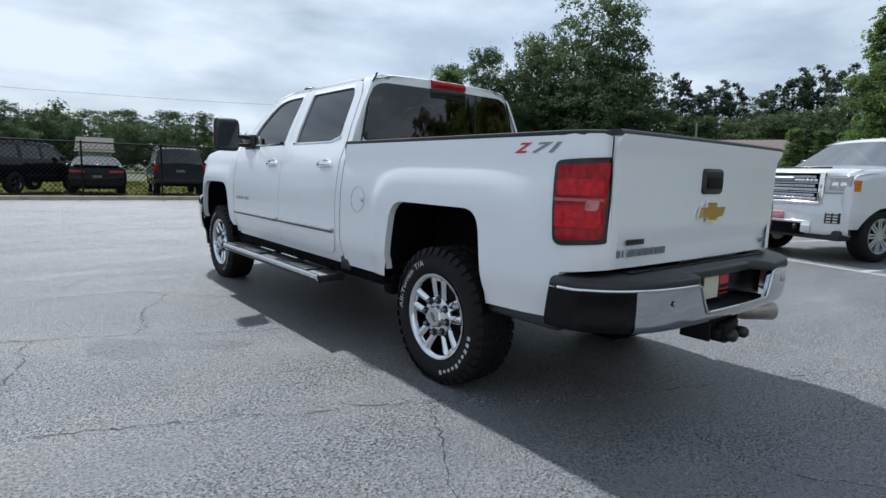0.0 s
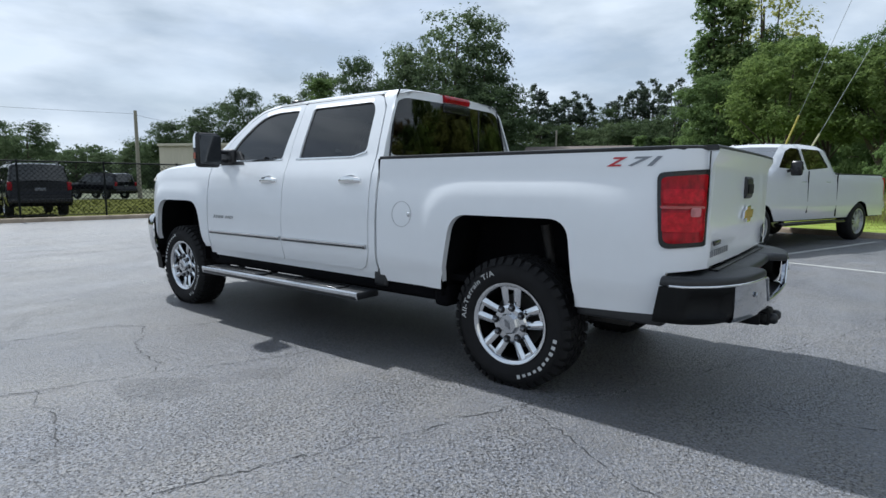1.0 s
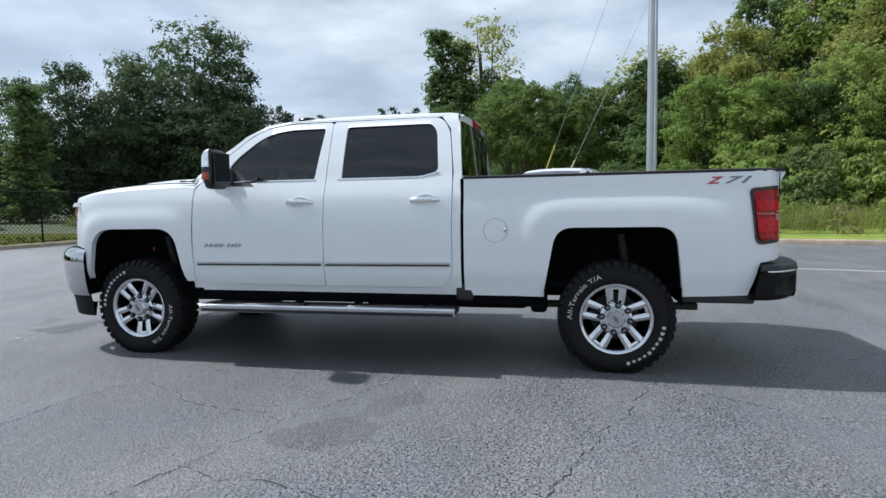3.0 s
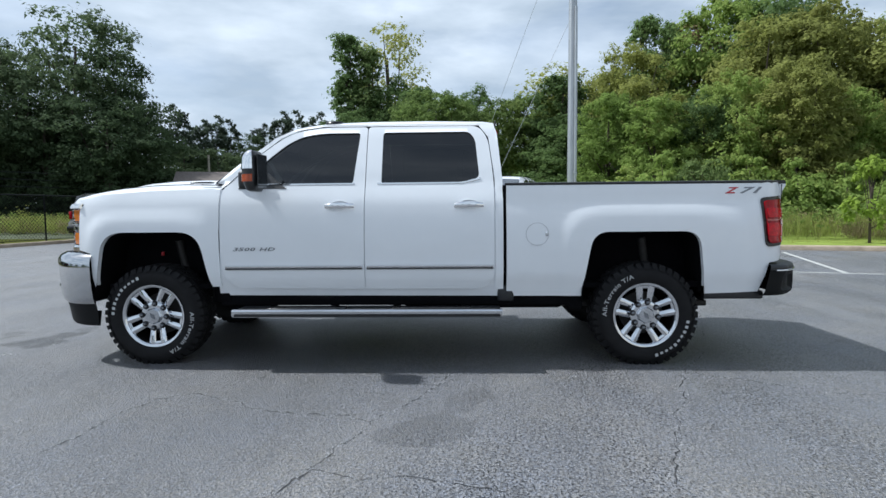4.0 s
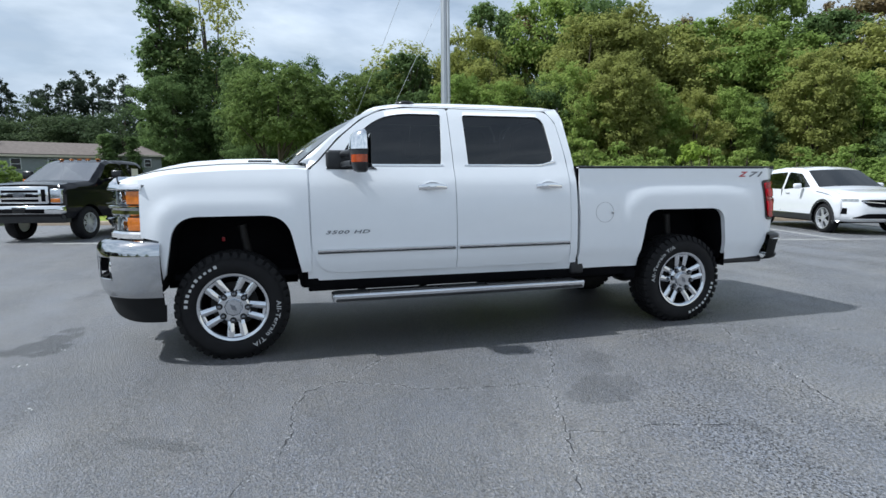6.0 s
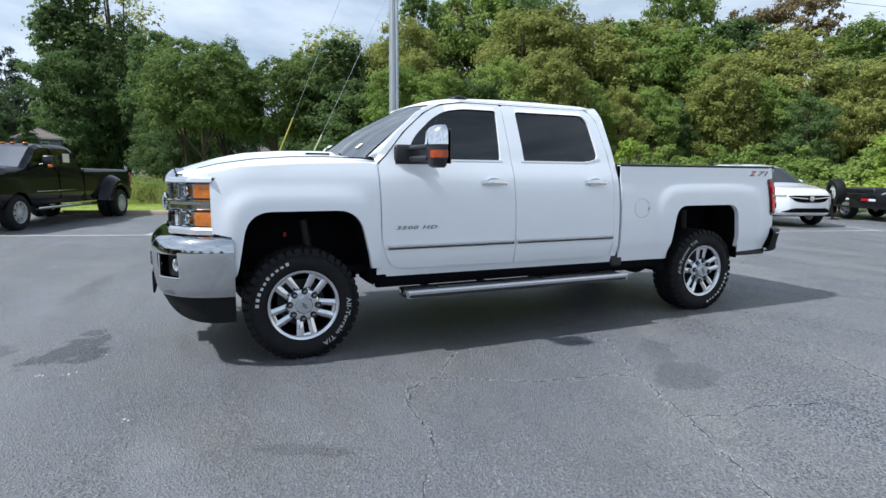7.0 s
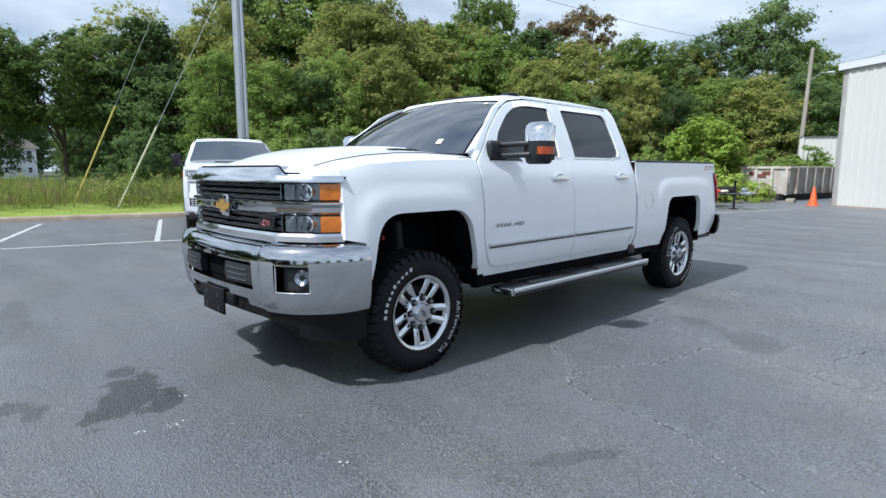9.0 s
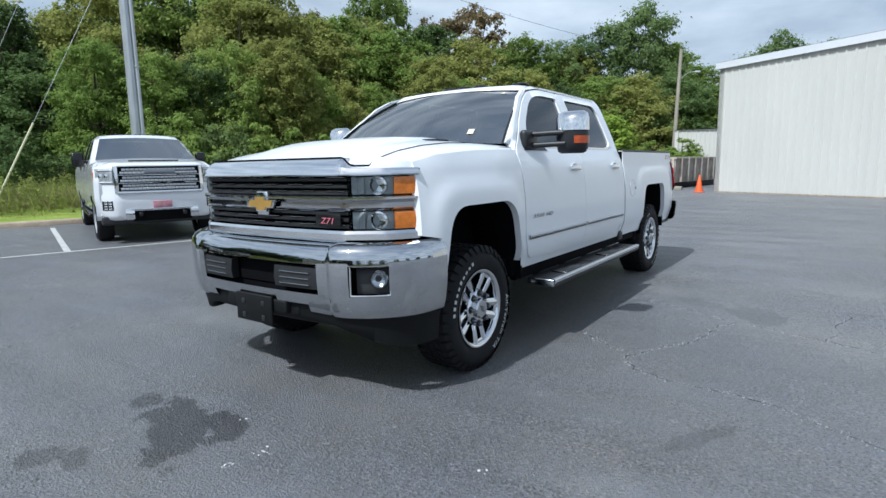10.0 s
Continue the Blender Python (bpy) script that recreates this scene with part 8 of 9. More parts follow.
for x, z, ww in ((-0.15, 1.22, 0.5), (0.1, 1.1, 0.35), (0.55, 1.2, 0.25)):
    part("rust_patch", boxes((x - ww / 2, x + ww / 2, -0.004, 0.004, z - 0.08, z + 0.06)), mat("rust_mark", (0.16, 0.05, 0.03), 0.8, vary=0.4, scale=8), dump, flat=True)

trailer = empty("flatbed_trailer", "low black flatbed trailer resting on its jack", "trailer", pose(6.35, -15.6, 0, 0, 0, 69))
part("deck", boxes((-1.0, 1.0, -1.8, 2.3, 0.56, 0.64), bevel=0.01), TRIM, trailer)
part("side_rail", boxes((-1.05, -0.98, -1.85, 2.3, 0.48, 0.68), (0.98, 1.05, -1.85, 2.3, 0.38, 0.82), (-1.05, 1.05, -1.9, -1.8, 0.45, 0.68), bevel=0.01), TRIM, trailer)
part("headboard", boxes((-1.0, 1.0, 2.24, 2.32, 0.6, 0.76), bevel=0.01), TRIM, trailer)
part("drawbar", tube([(-0.9, 2.2, 0.52), (-0.06, 3.4, 0.52)], 0.05, 6), TRIM, trailer)
part("drawbar", tube([(0.9, 2.2, 0.52), (0.06, 3.4, 0.52)], 0.05, 6), TRIM, trailer)
part("deck_chain", tube([(0.9, 1.72, 0.80), (0.7, 1.80, 0.90), (0.86, 1.88, 0.82), (0.6, 1.95, 0.91), (0.8, 2.08, 0.80)], 0.026, 8), GALV, trailer, "steel chain heaped on the deck")
part("tie_strap", boxes((0.35, 0.65, 2.62, 2.84, 0.56, 0.68), bevel=0.05), ORANGE, trailer, "orange tie-down strap bundle")
part("tie_strap", boxes((0.20, 0.45, 2.86, 3.05, 0.56, 0.66), bevel=0.05), CREAM, trailer, "white tie-down strap bundle")
part("winch", boxes((-0.10, 0.10, 3.42, 3.54, 0.60, 0.74), bevel=0.03), GALV, trailer)
part("coupler", boxes((-0.08, 0.08, 3.35, 3.75, 0.50, 0.60), bevel=0.02), GALV, trailer)
part("jack", tube([(0.12, 3.2, 0.0), (0.12, 3.2, 1.0)], 0.04, 8), TRIM, trailer, "upright screw jack")
part("jack_foot", boxes((0.02, 0.22, 3.1, 3.3, 0.0, 0.03)), TRIM, trailer)
for sx in (-1, 1):
    part("rear_lamp", boxes((sx * 0.85 - 0.12, sx * 0.85 + 0.12, -1.93, -1.89, 0.52, 0.60), bevel=0.01), RED, trailer)
    part("fender", boxes((sx * 0.88 - 0.12, sx * 0.88 + 0.12, -0.95, 0.95, 0.70, 0.76), bevel=0.02), TRIM, trailer)
    for yy in (-0.45, 0.45):
        plain_wheel(trailer, pose(sx * 0.88, yy, 0.346, 0, 0, 0 if sx < 0 else 180), 0.35, 0.20, 0.20, 5, GALV)
for yy, m2 in ((0.55, WHITE_B), (1.30, RED_B), (1.58, WHITE_B)):
    part("marker_lamp", boxes((1.05, 1.068, yy - 0.13, yy + 0.13, 0.60, 0.67), bevel=0.006), m2, trailer)
part("trailer_plate", boxes((1.05, 1.062, 0.42, 0.70, 0.43, 0.54), bevel=0.004), CREAM, trailer)
part("load", boxes((-0.2, 0.95, 0.20, 1.50, 0.64, 1.0), bevel=0.06), TRIM, trailer, "black box on the deck")
spare = empty("spare_wheel", "large tyre on a white steel wheel leaning at the trailer", "wheel", pose(6.12, -13.85, 0.44, 0, 8, 55))
plain_wheel(spare, pose(0, 0, 0.44), 0.40, 0.24, 0.26, 5, WHITE_B)
part("carrier_post", tube([(0.16, 0, -0.44), (0.16, 0, 0.50)], 0.04, 8), TRIM, spare)
part("carrier_foot", boxes((0.02, 0.30, -0.14, 0.14, -0.46, -0.40), bevel=0.01), TRIM, spare)
cone = empty("traffic_cone", "bright orange traffic cone by the building corner", "traffic cone", pose(2.05, -18.6, 0))
part("body", lathe([(0.16, 0.03), (0.15, 0.06), (0.035, 0.70), (0.02, 0.72), (0.001, 0.72)], axis="z", seg=20), ORANGE, cone)
part("base", boxes((-0.2, 0.2, -0.2, 0.2, 0.0, 0.035), bevel=0.01), ORANGE, cone)
for i, (x, y, a, w, l) in enumerate(((5.2, -19.9, 20, 0.5, 1.4), (4.5, -20.6, -30, 0.4, 1.2), (3.3, -20.5, 10, 0.3, 0.9), (5.9, -20.3, 60, 0.3, 1.6))):
    d = empty("scrap_board", "weathered scrap board lying by the dumpster", "scrap", pose(x, y, 0.0, 0, 0, a), "scrap by the dumpster")
    part("board", boxes((-w / 2, w / 2, -l / 2, l / 2, 0.0, 0.05 + 0.05 * i), bevel=0.01), WOODP, d)


# ---- trees and undergrowth ----
def leaf_cloud(rng, centres, radii, count, size, up=0.45, squash=0.82, twigs=9, loose=0.16):
    """Small pointed leaf sprays gathered in tufts on the skins of overlapping lobes, with a few loose ones. Returns vertices and triangles."""
    d = rng.normal(size=(len(centres) * twigs, 3))
    d[:, 2] += up
    d /= np.linalg.norm(d, axis=1, keepdims=True)
    big = np.repeat(radii, twigs)
    tuft = np.repeat(centres, twigs, axis=0) + d * (big * rng.uniform(0.45, 1.12, len(d)))[:, None] * np.array([1.15, 1.15, squash])
    tr = big * rng.uniform(0.20, 0.44, len(d))
    w = tr ** 1.8
    pick = rng.choice(len(tuft), count, p=w / w.sum())
    e = rng.normal(size=(count, 3)) * np.array([0.62, 0.62, 0.40])
    far = np.where(rng.uniform(size=count) < loose, 1.9, 1.0)
    p = tuft[pick] + e * (tr[pick] * far)[:, None]
    n = d[pick] * 0.55 + e * 0.8 + np.array([0.0, 0.0, 0.50]) + rng.normal(0, 0.34, (count, 3))
    n /= np.linalg.norm(n, axis=1, keepdims=True)
    t = np.cross(n, rng.normal(size=(count, 3)))
    t /= np.linalg.norm(t, axis=1, keepdims=True) + 1e-9
    b = np.cross(n, t)
    s = size * rng.uniform(0.55, 1.35, count)[:, None]
    v = np.stack([p - t * s - b * s * 0.4, p + b * s * 0.75, p + t * s - b * s * 0.35], axis=1).reshape(-1, 3)
    return v, np.arange(count * 3).reshape(-1, 3)


def fast_mesh(name, v, f, material):
    me = bpy.data.meshes.new(name)
    me.vertices.add(len(v))
    me.vertices.foreach_set("co", np.asarray(v, dtype=np.float32).ravel())
    me.loops.add(f.size)
    me.loops.foreach_set("vertex_index", f.ravel().astype(np.int32))
    me.polygons.add(len(f))
    me.polygons.foreach_set("loop_start", np.arange(0, f.size, f.shape[1], dtype=np.int32))
    me.update(calc_edges=True)
    me.materials.append(material)
    return me


def limb_mesh(rng, limbs, height, base):
    bm = tube([(0, 0, -0.02), (0.005, 0.003, height * 0.25), (-0.006, 0.006, height * 0.55), (0.004, -0.004, height * 0.85)], base, 8, taper=0.25)
    for c in limbs:
        z0 = height * rng.uniform(0.2, 0.55)
        a = Vector((0, 0, z0))
        e = Vector(c)
        mid = a.lerp(e, 0.5) + Vector((rng.uniform(-0.02, 0.02), rng.uniform(-0.02, 0.02), 0.02))
        tube([a, mid, e], base * 0.42, 5, bm, taper=0.25)
    return bm


def tree_kind(name, seed, material, label, lobes, leaves, size, wide=0.34, low=0.12, top=0.92, lobe=(0.09, 0.16), shape="round", base=0.018):
    """One tree of height 1: tapered trunk with limbs and a ragged crown of leaf sprays."""
    rng = np.random.default_rng(seed)
    cs, rs = [], []
    for i in range(lobes):
        z = rng.uniform(low, top)
        k = (z - low) / (top - low)
        if shape == "round":
            reach = wide * math.sqrt(max(0.05, 1 - (2 * k - 0.85) ** 2 / 1.4))
        elif shape == "cone":
            reach = wide * (1.05 - k) * rng.uniform(0.7, 1.0)
        elif shape == "bush":
            reach = wide * math.sqrt(max(0.02, 1 - k ** 2))
        else:
            reach = wide * (0.9 - 0.55 * k)
        a = rng.uniform(0, 2 * math.pi)
        q = reach * math.sqrt(rng.uniform(0.15, 1.0)) * 0.8
        cs.append((q * math.cos(a), q * math.sin(a), z))
        rs.append(0.85 * rng.uniform(*lobe) * (0.75 if shape in ("cone",) else 1.0) * (1.0 - 0.35 * k))
    cs, rs = np.array(cs), np.array(rs)
    v, f = leaf_cloud(rng, cs, rs, leaves, size)
    tree = empty(name, label, "tree" if name == "tree" else "shrub")
    trunk = part("trunk", limb_mesh(rng, cs[:: max(1, lobes // 9)], top, base), BARK, tree)
    crown = new("crown", fast_mesh("crown", v, f, material))
    crown.parent = tree
    return tree


KINDS = {
    "a": tree_kind("tree", 11, LEAF_A, "leafy green broadleaf tree in the wood's edge", 120, 38000, 0.0092, lobe=(0.06, 0.15)),
    "a2": tree_kind("tree", 12, LEAF_A, "rounded green broadleaf tree in the wood's edge", 110, 38000, 0.0092, wide=0.40, lobe=(0.06, 0.15)),
    "b": tree_kind("tree", 13, LEAF_B, "olive green tree in the wood's edge", 120, 38000, 0.0092, wide=0.36, lobe=(0.06, 0.14)),
    "c": tree_kind("tree", 14, LEAF_C, "dark green broadleaf tree with a ragged crown", 124, 38000, 0.0092, wide=0.38, lobe=(0.06, 0.15)),
    "c2": tree_kind("tree", 15, LEAF_C, "dark tall tree with uneven crown", 114, 26000, 0.0100, wide=0.30, low=0.18, lobe=(0.05, 0.11)),
    "h": tree_kind("tree", 23, LEAF_H, "dark tree with bare lower trunk and high crown", 114, 17000, 0.0100, wide=0.38, low=0.42, lobe=(0.05, 0.11), base=0.014),
    "d": tree_kind("tree", 16, LEAF_D, "russet-tinged tree among the green wood", 95, 18000, 0.0092, wide=0.30, low=0.25, lobe=(0.04, 0.10)),
    "fa": tree_kind("tree", 26, LEAF_F, "far green broadleaf tree beyond the fence", 70, 24000, 0.0100, wide=0.40, low=0.04, lobe=(0.10, 0.19)),
    "fc": tree_kind("tree", 24, LEAF_F, "far dark broadleaf tree with a ragged crown", 84, 26000, 0.0098, wide=0.38, low=0.04, lobe=(0.09, 0.17)),
    "f2": tree_kind("tree", 25, LEAF_F, "far tall tree with uneven crown", 70, 22000, 0.0098, wide=0.32, low=0.04, lobe=(0.08, 0.16)),
    "p": tree_kind("tree", 17, LEAF_P, "tall dark pine with tiered branches", 90, 9000, 0.0100, wide=0.15, low=0.30, top=0.985, lobe=(0.030, 0.070), base=0.010),
    "v": tree_kind("tree", 18, LEAF_C, "tall tree smothered in hanging vines", 114, 15000, 0.0090, wide=0.13, low=0.03, top=0.95, lobe=(0.04, 0.08), shape="column"),
    "t": tree_kind("tree", 19, LEAF_B, "thin-leaved pale tree with gaps in its crown", 64, 3600, 0.0095, wide=0.24, low=0.45, lobe=(0.05, 0.11)),
    "s": tree_kind("shrub", 20, LEAF_A, "dense green shrub at the wood's foot", 40, 9000, 0.026, wide=0.55, low=0.05, top=0.80, lobe=(0.12, 0.24), shape="bush", base=0.02),
    "l": tree_kind("shrub", 21, LEAF_E, "bright lime green rounded shrub", 46, 12000, 0.022, wide=0.60, low=0.05, top=0.78, lobe=(0.12, 0.24), shape="bush", base=0.02),
    "k": tree_kind("shrub", 22, LEAF_C, "dark dome of vines over a shrub", 44, 11000, 0.022, wide=0.62, low=0.02, top=0.80, lobe=(0.12, 0.26), shape="bush", base=0.02),
}
used = set()
spin = random.Random(5)


def plant(kind, x, y, h, wide=1.0, z=0.0, group="trees of the wood's edge"):
    m = Matrix.Translation((x, y, z - 0.03)) @ Matrix.Rotation(spin.uniform(0, 6.28), 4, "Z") @ Matrix.Diagonal((h * wide, h * wide, h, 1))
    if kind not in used:
        used.add(kind)
        KINDS[kind].matrix_basis = m
        return tagged(KINDS[kind], group=group)
    src = KINDS[kind]
    keep = src.matrix_basis.copy()
    src.matrix_basis = Matrix.Identity(4)
    ob = copy_thing(src, m)
    src.matrix_basis = keep
    return tagged(ob, group=group)


def grove(rows, group):
    """Trees by kind, bearing, distance, angle of the top above the eye, and spread."""
    for kind, bearing, dist, rise, wide in rows:
        q = far_spot(bearing, dist)
        plant(kind, q.x, q.y, 1.09 * (1.25 + dist * math.tan(radians(rise))), wide, 0.0, group)


grove([("fc", 1, 105, 5.2, 1.5), ("f2", 4.5, 120, 4.2, 1.5), ("fc", 8, 120, 4.4, 1.6), ("fa", 10.8, 90, 4.6, 1.4), ("fa", 14.5, 88, 4.7, 1.3), ("fc", 17.0, 96, 4.9, 1.3),
       ("fa", 20.0, 140, 2.7, 1.8), ("fc", 22.5, 140, 2.6, 1.8), ("f2", 24.8, 130, 3.5, 1.6), ("fa", 27.5, 85, 5.2, 1.2), ("fc", 29.5, 84, 5.9, 1.2)], "far trees beyond the fence")
grove([("fc", 32.5, 80, 7.6, 1.0), ("fa", 35.2, 76, 8.4, 0.9), ("f2", 38.5, 82, 8.2, 1.1), ("fa", 42.0, 84, 10.0, 0.9), ("fa", 45.3, 88, 11.5, 0.8), ("fc", 48.0, 84, 10.3, 0.9),
       ("v", 42.5, 70, 9.6, 1.6), ("fc", 51.2, 92, 13.4, 0.8), ("fc", 55.4, 95, 16.2, 1.0), ("f2", 58.3, 90, 13.4, 0.9), ("fc", 60.8, 86, 9.6, 0.9), ("fc", 53.0, 86, 9.6, 1.2), ("fc", 57.5, 84, 9.8, 1.2)], "tall trees beyond the lot")
grove([("p", 63.1, 120, 9.0, 1.0), ("p", 65.0, 128, 7.8, 1.2), ("p", 66.4, 130, 8.2, 1.1), ("p", 67.6, 132, 7.9, 1.1), ("f2", 69.4, 125, 7.0, 1.0), ("p", 70.4, 130, 7.7, 1.1), ("p", 72.4, 126, 8.8, 1.0), ("p", 73.8, 128, 8.9, 1.1), ("p", 75.8, 124, 8.9, 1.2),
       ("fc", 63.5, 118, 5.8, 1.4), ("fc", 66.5, 118, 5.6, 1.5), ("fa", 70.0, 116, 5.4, 1.5), ("fc", 73.0, 116, 6.0, 1.4), ("fc", 76.0, 112, 6.8, 1.4)], "pines far behind the houses")
grove([("v", 78.9, 100, 16.0, 1.1), ("v", 80.9, 99, 14.8, 1.2), ("c", 83.6, 98, 12.2, 0.75), ("t", 82.9, 104, 17.4, 0.9), ("c2", 86.0, 90, 11.6, 0.9), ("c", 79.8, 96, 9.5, 1.0)], "vine-covered trees")
grove([("c", 87.2, 70, 8.6, 0.8), ("c", 91.6, 82, 11.4, 0.72), ("c2", 99.4, 80, 11.4, 0.8), ("h", 86.6, 48, 11.4, 0.8), ("h", 88.0, 45, 11.4, 1.1), ("h", 90.2, 52, 9.8, 1.1), ("h", 90.6, 108, 6.4, 1.0), ("c", 90.9, 100, 1.6, 1.0), ("c", 97.2, 60, 5.2, 0.9), ("c", 91.0, 150, 6.0, 1.4), ("c", 95.0, 150, 5.4, 1.5), ("h", 94.4, 44, 10.4, 1.1), ("h", 97.8, 44, 11.0, 1.0), ("c2", 100.8, 42, 12.4, 1.0), ("t", 100.6, 46, 13.4, 1.3), ("c", 104.0, 46, 11.6, 1.1), ("b", 107.2, 42, 14.6, 0.9),
       ("c2", 109.2, 48, 16.8, 0.8), ("d", 112.0, 50, 15.6, 0.9), ("a", 114.8, 48, 17.6, 0.9), ("c", 117.8, 50, 17.6, 0.8), ("b", 118.6, 42, 15.4, 1.0), ("b", 122.4, 44, 15.8, 1.0)], "trees of the wood's edge")
grove([("c", 121.0, 54, 15.8, 0.9), ("b", 125.8, 46, 14.0, 1.1), ("a", 129.4, 48, 14.0, 1.1), ("d", 127.0, 56, 14.2, 0.9), ("b", 132.2, 50, 13.8, 1.1), ("a2", 134.0, 60, 16.9, 0.70), ("a", 135.2, 48, 13.0, 1.1), ("c2", 138.8, 52, 13.4, 1.1),
       ("d", 140.2, 56, 14.2, 0.95), ("d", 144.6, 58, 15.1, 0.95), ("b", 143.2, 50, 12.2, 1.2), ("a", 148.8, 54, 12.2, 1.1), ("c", 151.8, 56, 11.2, 1.1), ("b", 154.2, 58, 10.8, 1.2)], "trees of the wood's edge")
grove([("c", 156.4, 60, 12.4, 0.9), ("c", 160.9, 62, 14.3, 0.85), ("a", 163.8, 64, 10.8, 1.0), ("a2", 166.6, 62, 8.6, 1.1), ("b", 169.6, 62, 7.6, 1.2), ("c", 173.2, 70, 10.4, 1.0), ("c", 176.6, 76, 9.4, 1.2), ("c", 181, 80, 9.0, 1.3), ("a", 186, 80, 8.6, 1.3)], "trees of the wood's edge")
# lower trees and shrubs at the wood's foot
grove([("a", 105.5, 35, 10.6, 0.89), ("a", 109.7, 34, 9.9, 1.03), ("c", 114.0, 35, 9.9, 0.91), ("a2", 116.7, 35, 11.5, 0.83), ("b", 121.5, 36, 12.1, 0.99), ("a", 125.2, 38, 9.1, 0.84), ("b", 128.6, 40, 8.4, 0.93), ("a", 131.8, 41, 8.3, 0.89),
       ("c", 133.9, 43, 7.0, 0.84), ("b", 138.2, 44, 10.8, 0.90), ("a", 141.7, 45, 8.6, 0.80), ("c", 145.0, 44, 6.9, 0.89), ("b", 149.4, 48, 9.3, 0.79), ("c", 152.4, 47, 7.7, 0.81)], "low trees at the wood's foot")
grove([("a", 156.0, 50, 8.4, 1.3), ("b", 160.0, 50, 8.4, 1.3), ("c", 164.0, 52, 8.0, 1.3), ("a", 168.0, 54, 7.0, 1.3), ("c", 172.0, 56, 7.0, 1.3), ("c", 86.0, 76, 5.6, 1.1), ("c", 102.6, 40, 8.2, 1.4)], "low trees at the wood's foot")
grove([("s", 107.0, 31, 4.6, 1.0), ("s", 111.0, 30, 5.6, 0.9), ("k", 114.2, 30, 5.0, 0.8), ("s", 118.0, 31, 5.2, 0.9), ("s", 121.8, 32, 4.6, 1.0), ("s", 129.6, 28, 4.0, 0.8), ("s", 125.2, 33, 4.0, 1.0), ("s", 133.0, 35, 3.6, 1.0), ("s", 137.0, 36, 3.6, 1.1),
       ("s", 141.0, 38, 3.6, 1.1), ("s", 145.0, 39, 3.2, 1.1), ("s", 149.0, 38, 3.0, 1.1), ("l", 152.9, 26.5, 6.1, 1.02), ("l", 155.6, 27, 2.6, 0.8), ("s", 153.0, 37, 2.6, 1.0), ("s", 160.4, 38, 2.6, 1.0), ("s", 163.6, 40, 2.8, 1.1), ("k", 97.5, 32, 4.2, 0.85), ("k", 101.4, 32, 2.0, 0.9)], "shrubs at the wood's foot")
grove([("s", 66.5, 74, 2.4, 1.3), ("k", 70.5, 72, 2.4, 1.0), ("v", 74.0, 74, 4.3, 1.6), ("v", 76.0, 73, 4.1, 1.6), ("a", 97.8, 78, 4.6, 1.0), ("c", 99.4, 78, 4.8, 1.0), ("c", 87.0, 76, 4.4, 1.3), ("c", 93.6, 117, 1.0, 0.5)], "trees near the houses")
# Assumed trees out of view, kept low so more sky lights the flank.
for kind, bearing, dist in (("fc", 200, 60), ("fa", 215, 65), ("fc", 232, 60), ("fc", 250, 70), ("fa", 268, 65), ("fc", 285, 70), ("fc", 302, 70), ("fa", 318, 75), ("fc", 333, 80), ("fc", 346, 90), ("fc", 355, 95)):
    q = far_spot(bearing, dist)
    plant(kind, q.x, q.y, 7, 1.8, 0.0, "trees behind the camera's path")

# far wooded skyline and wooded ground behind the edge
rng = np.random.default_rng(3)
cs, rs = [], []
for bearing, dist, rise in ((-2, 150, 4.6), (2, 150, 4.5), (6, 150, 4.3), (10, 150, 4.2), (14, 150, 4.2), (18, 150, 3.6), (22, 150, 3.3), (26, 150, 3.6), (30, 130, 4.6), (34, 130, 5.0), (42, 130, 6.5), (50, 130, 7.5), (58, 130, 7.0), (63, 150, 5.2), (66, 150, 5.0), (70, 150, 5.0), (74, 150, 5.4), (82, 130, 7.0), (90, 165, 5.0), (96, 165, 5.2), (102, 70, 8.5), (110, 64, 11.0), (118, 66, 11.5), (126, 66, 10.5), (134, 70, 10.0), (142, 72, 9.5), (150, 74, 9.0), (158, 80, 8.5), (166, 84, 7.5), (174, 90, 6.5)):
    for k in range(9):
        q = far_spot(bearing + rng.uniform(-5, 5), dist * rng.uniform(0.95, 1.15))
        h = dist * math.tan(radians(rise)) * rng.uniform(0.75, 1.0)
        for z in (0.25, 0.6, 0.88):
            cs.append((q.x, q.y, h * z))
            rs.append(h * rng.uniform(0.22, 0.32))
v, f = leaf_cloud(rng, np.array(cs), np.array(rs), 210000, 0.50)
woods = new("far_woods", fast_mesh("far_woods", v, f, LEAF_F))
tagged(woods, "dark wooded skyline far behind the lot", "woods", kind="stuff")

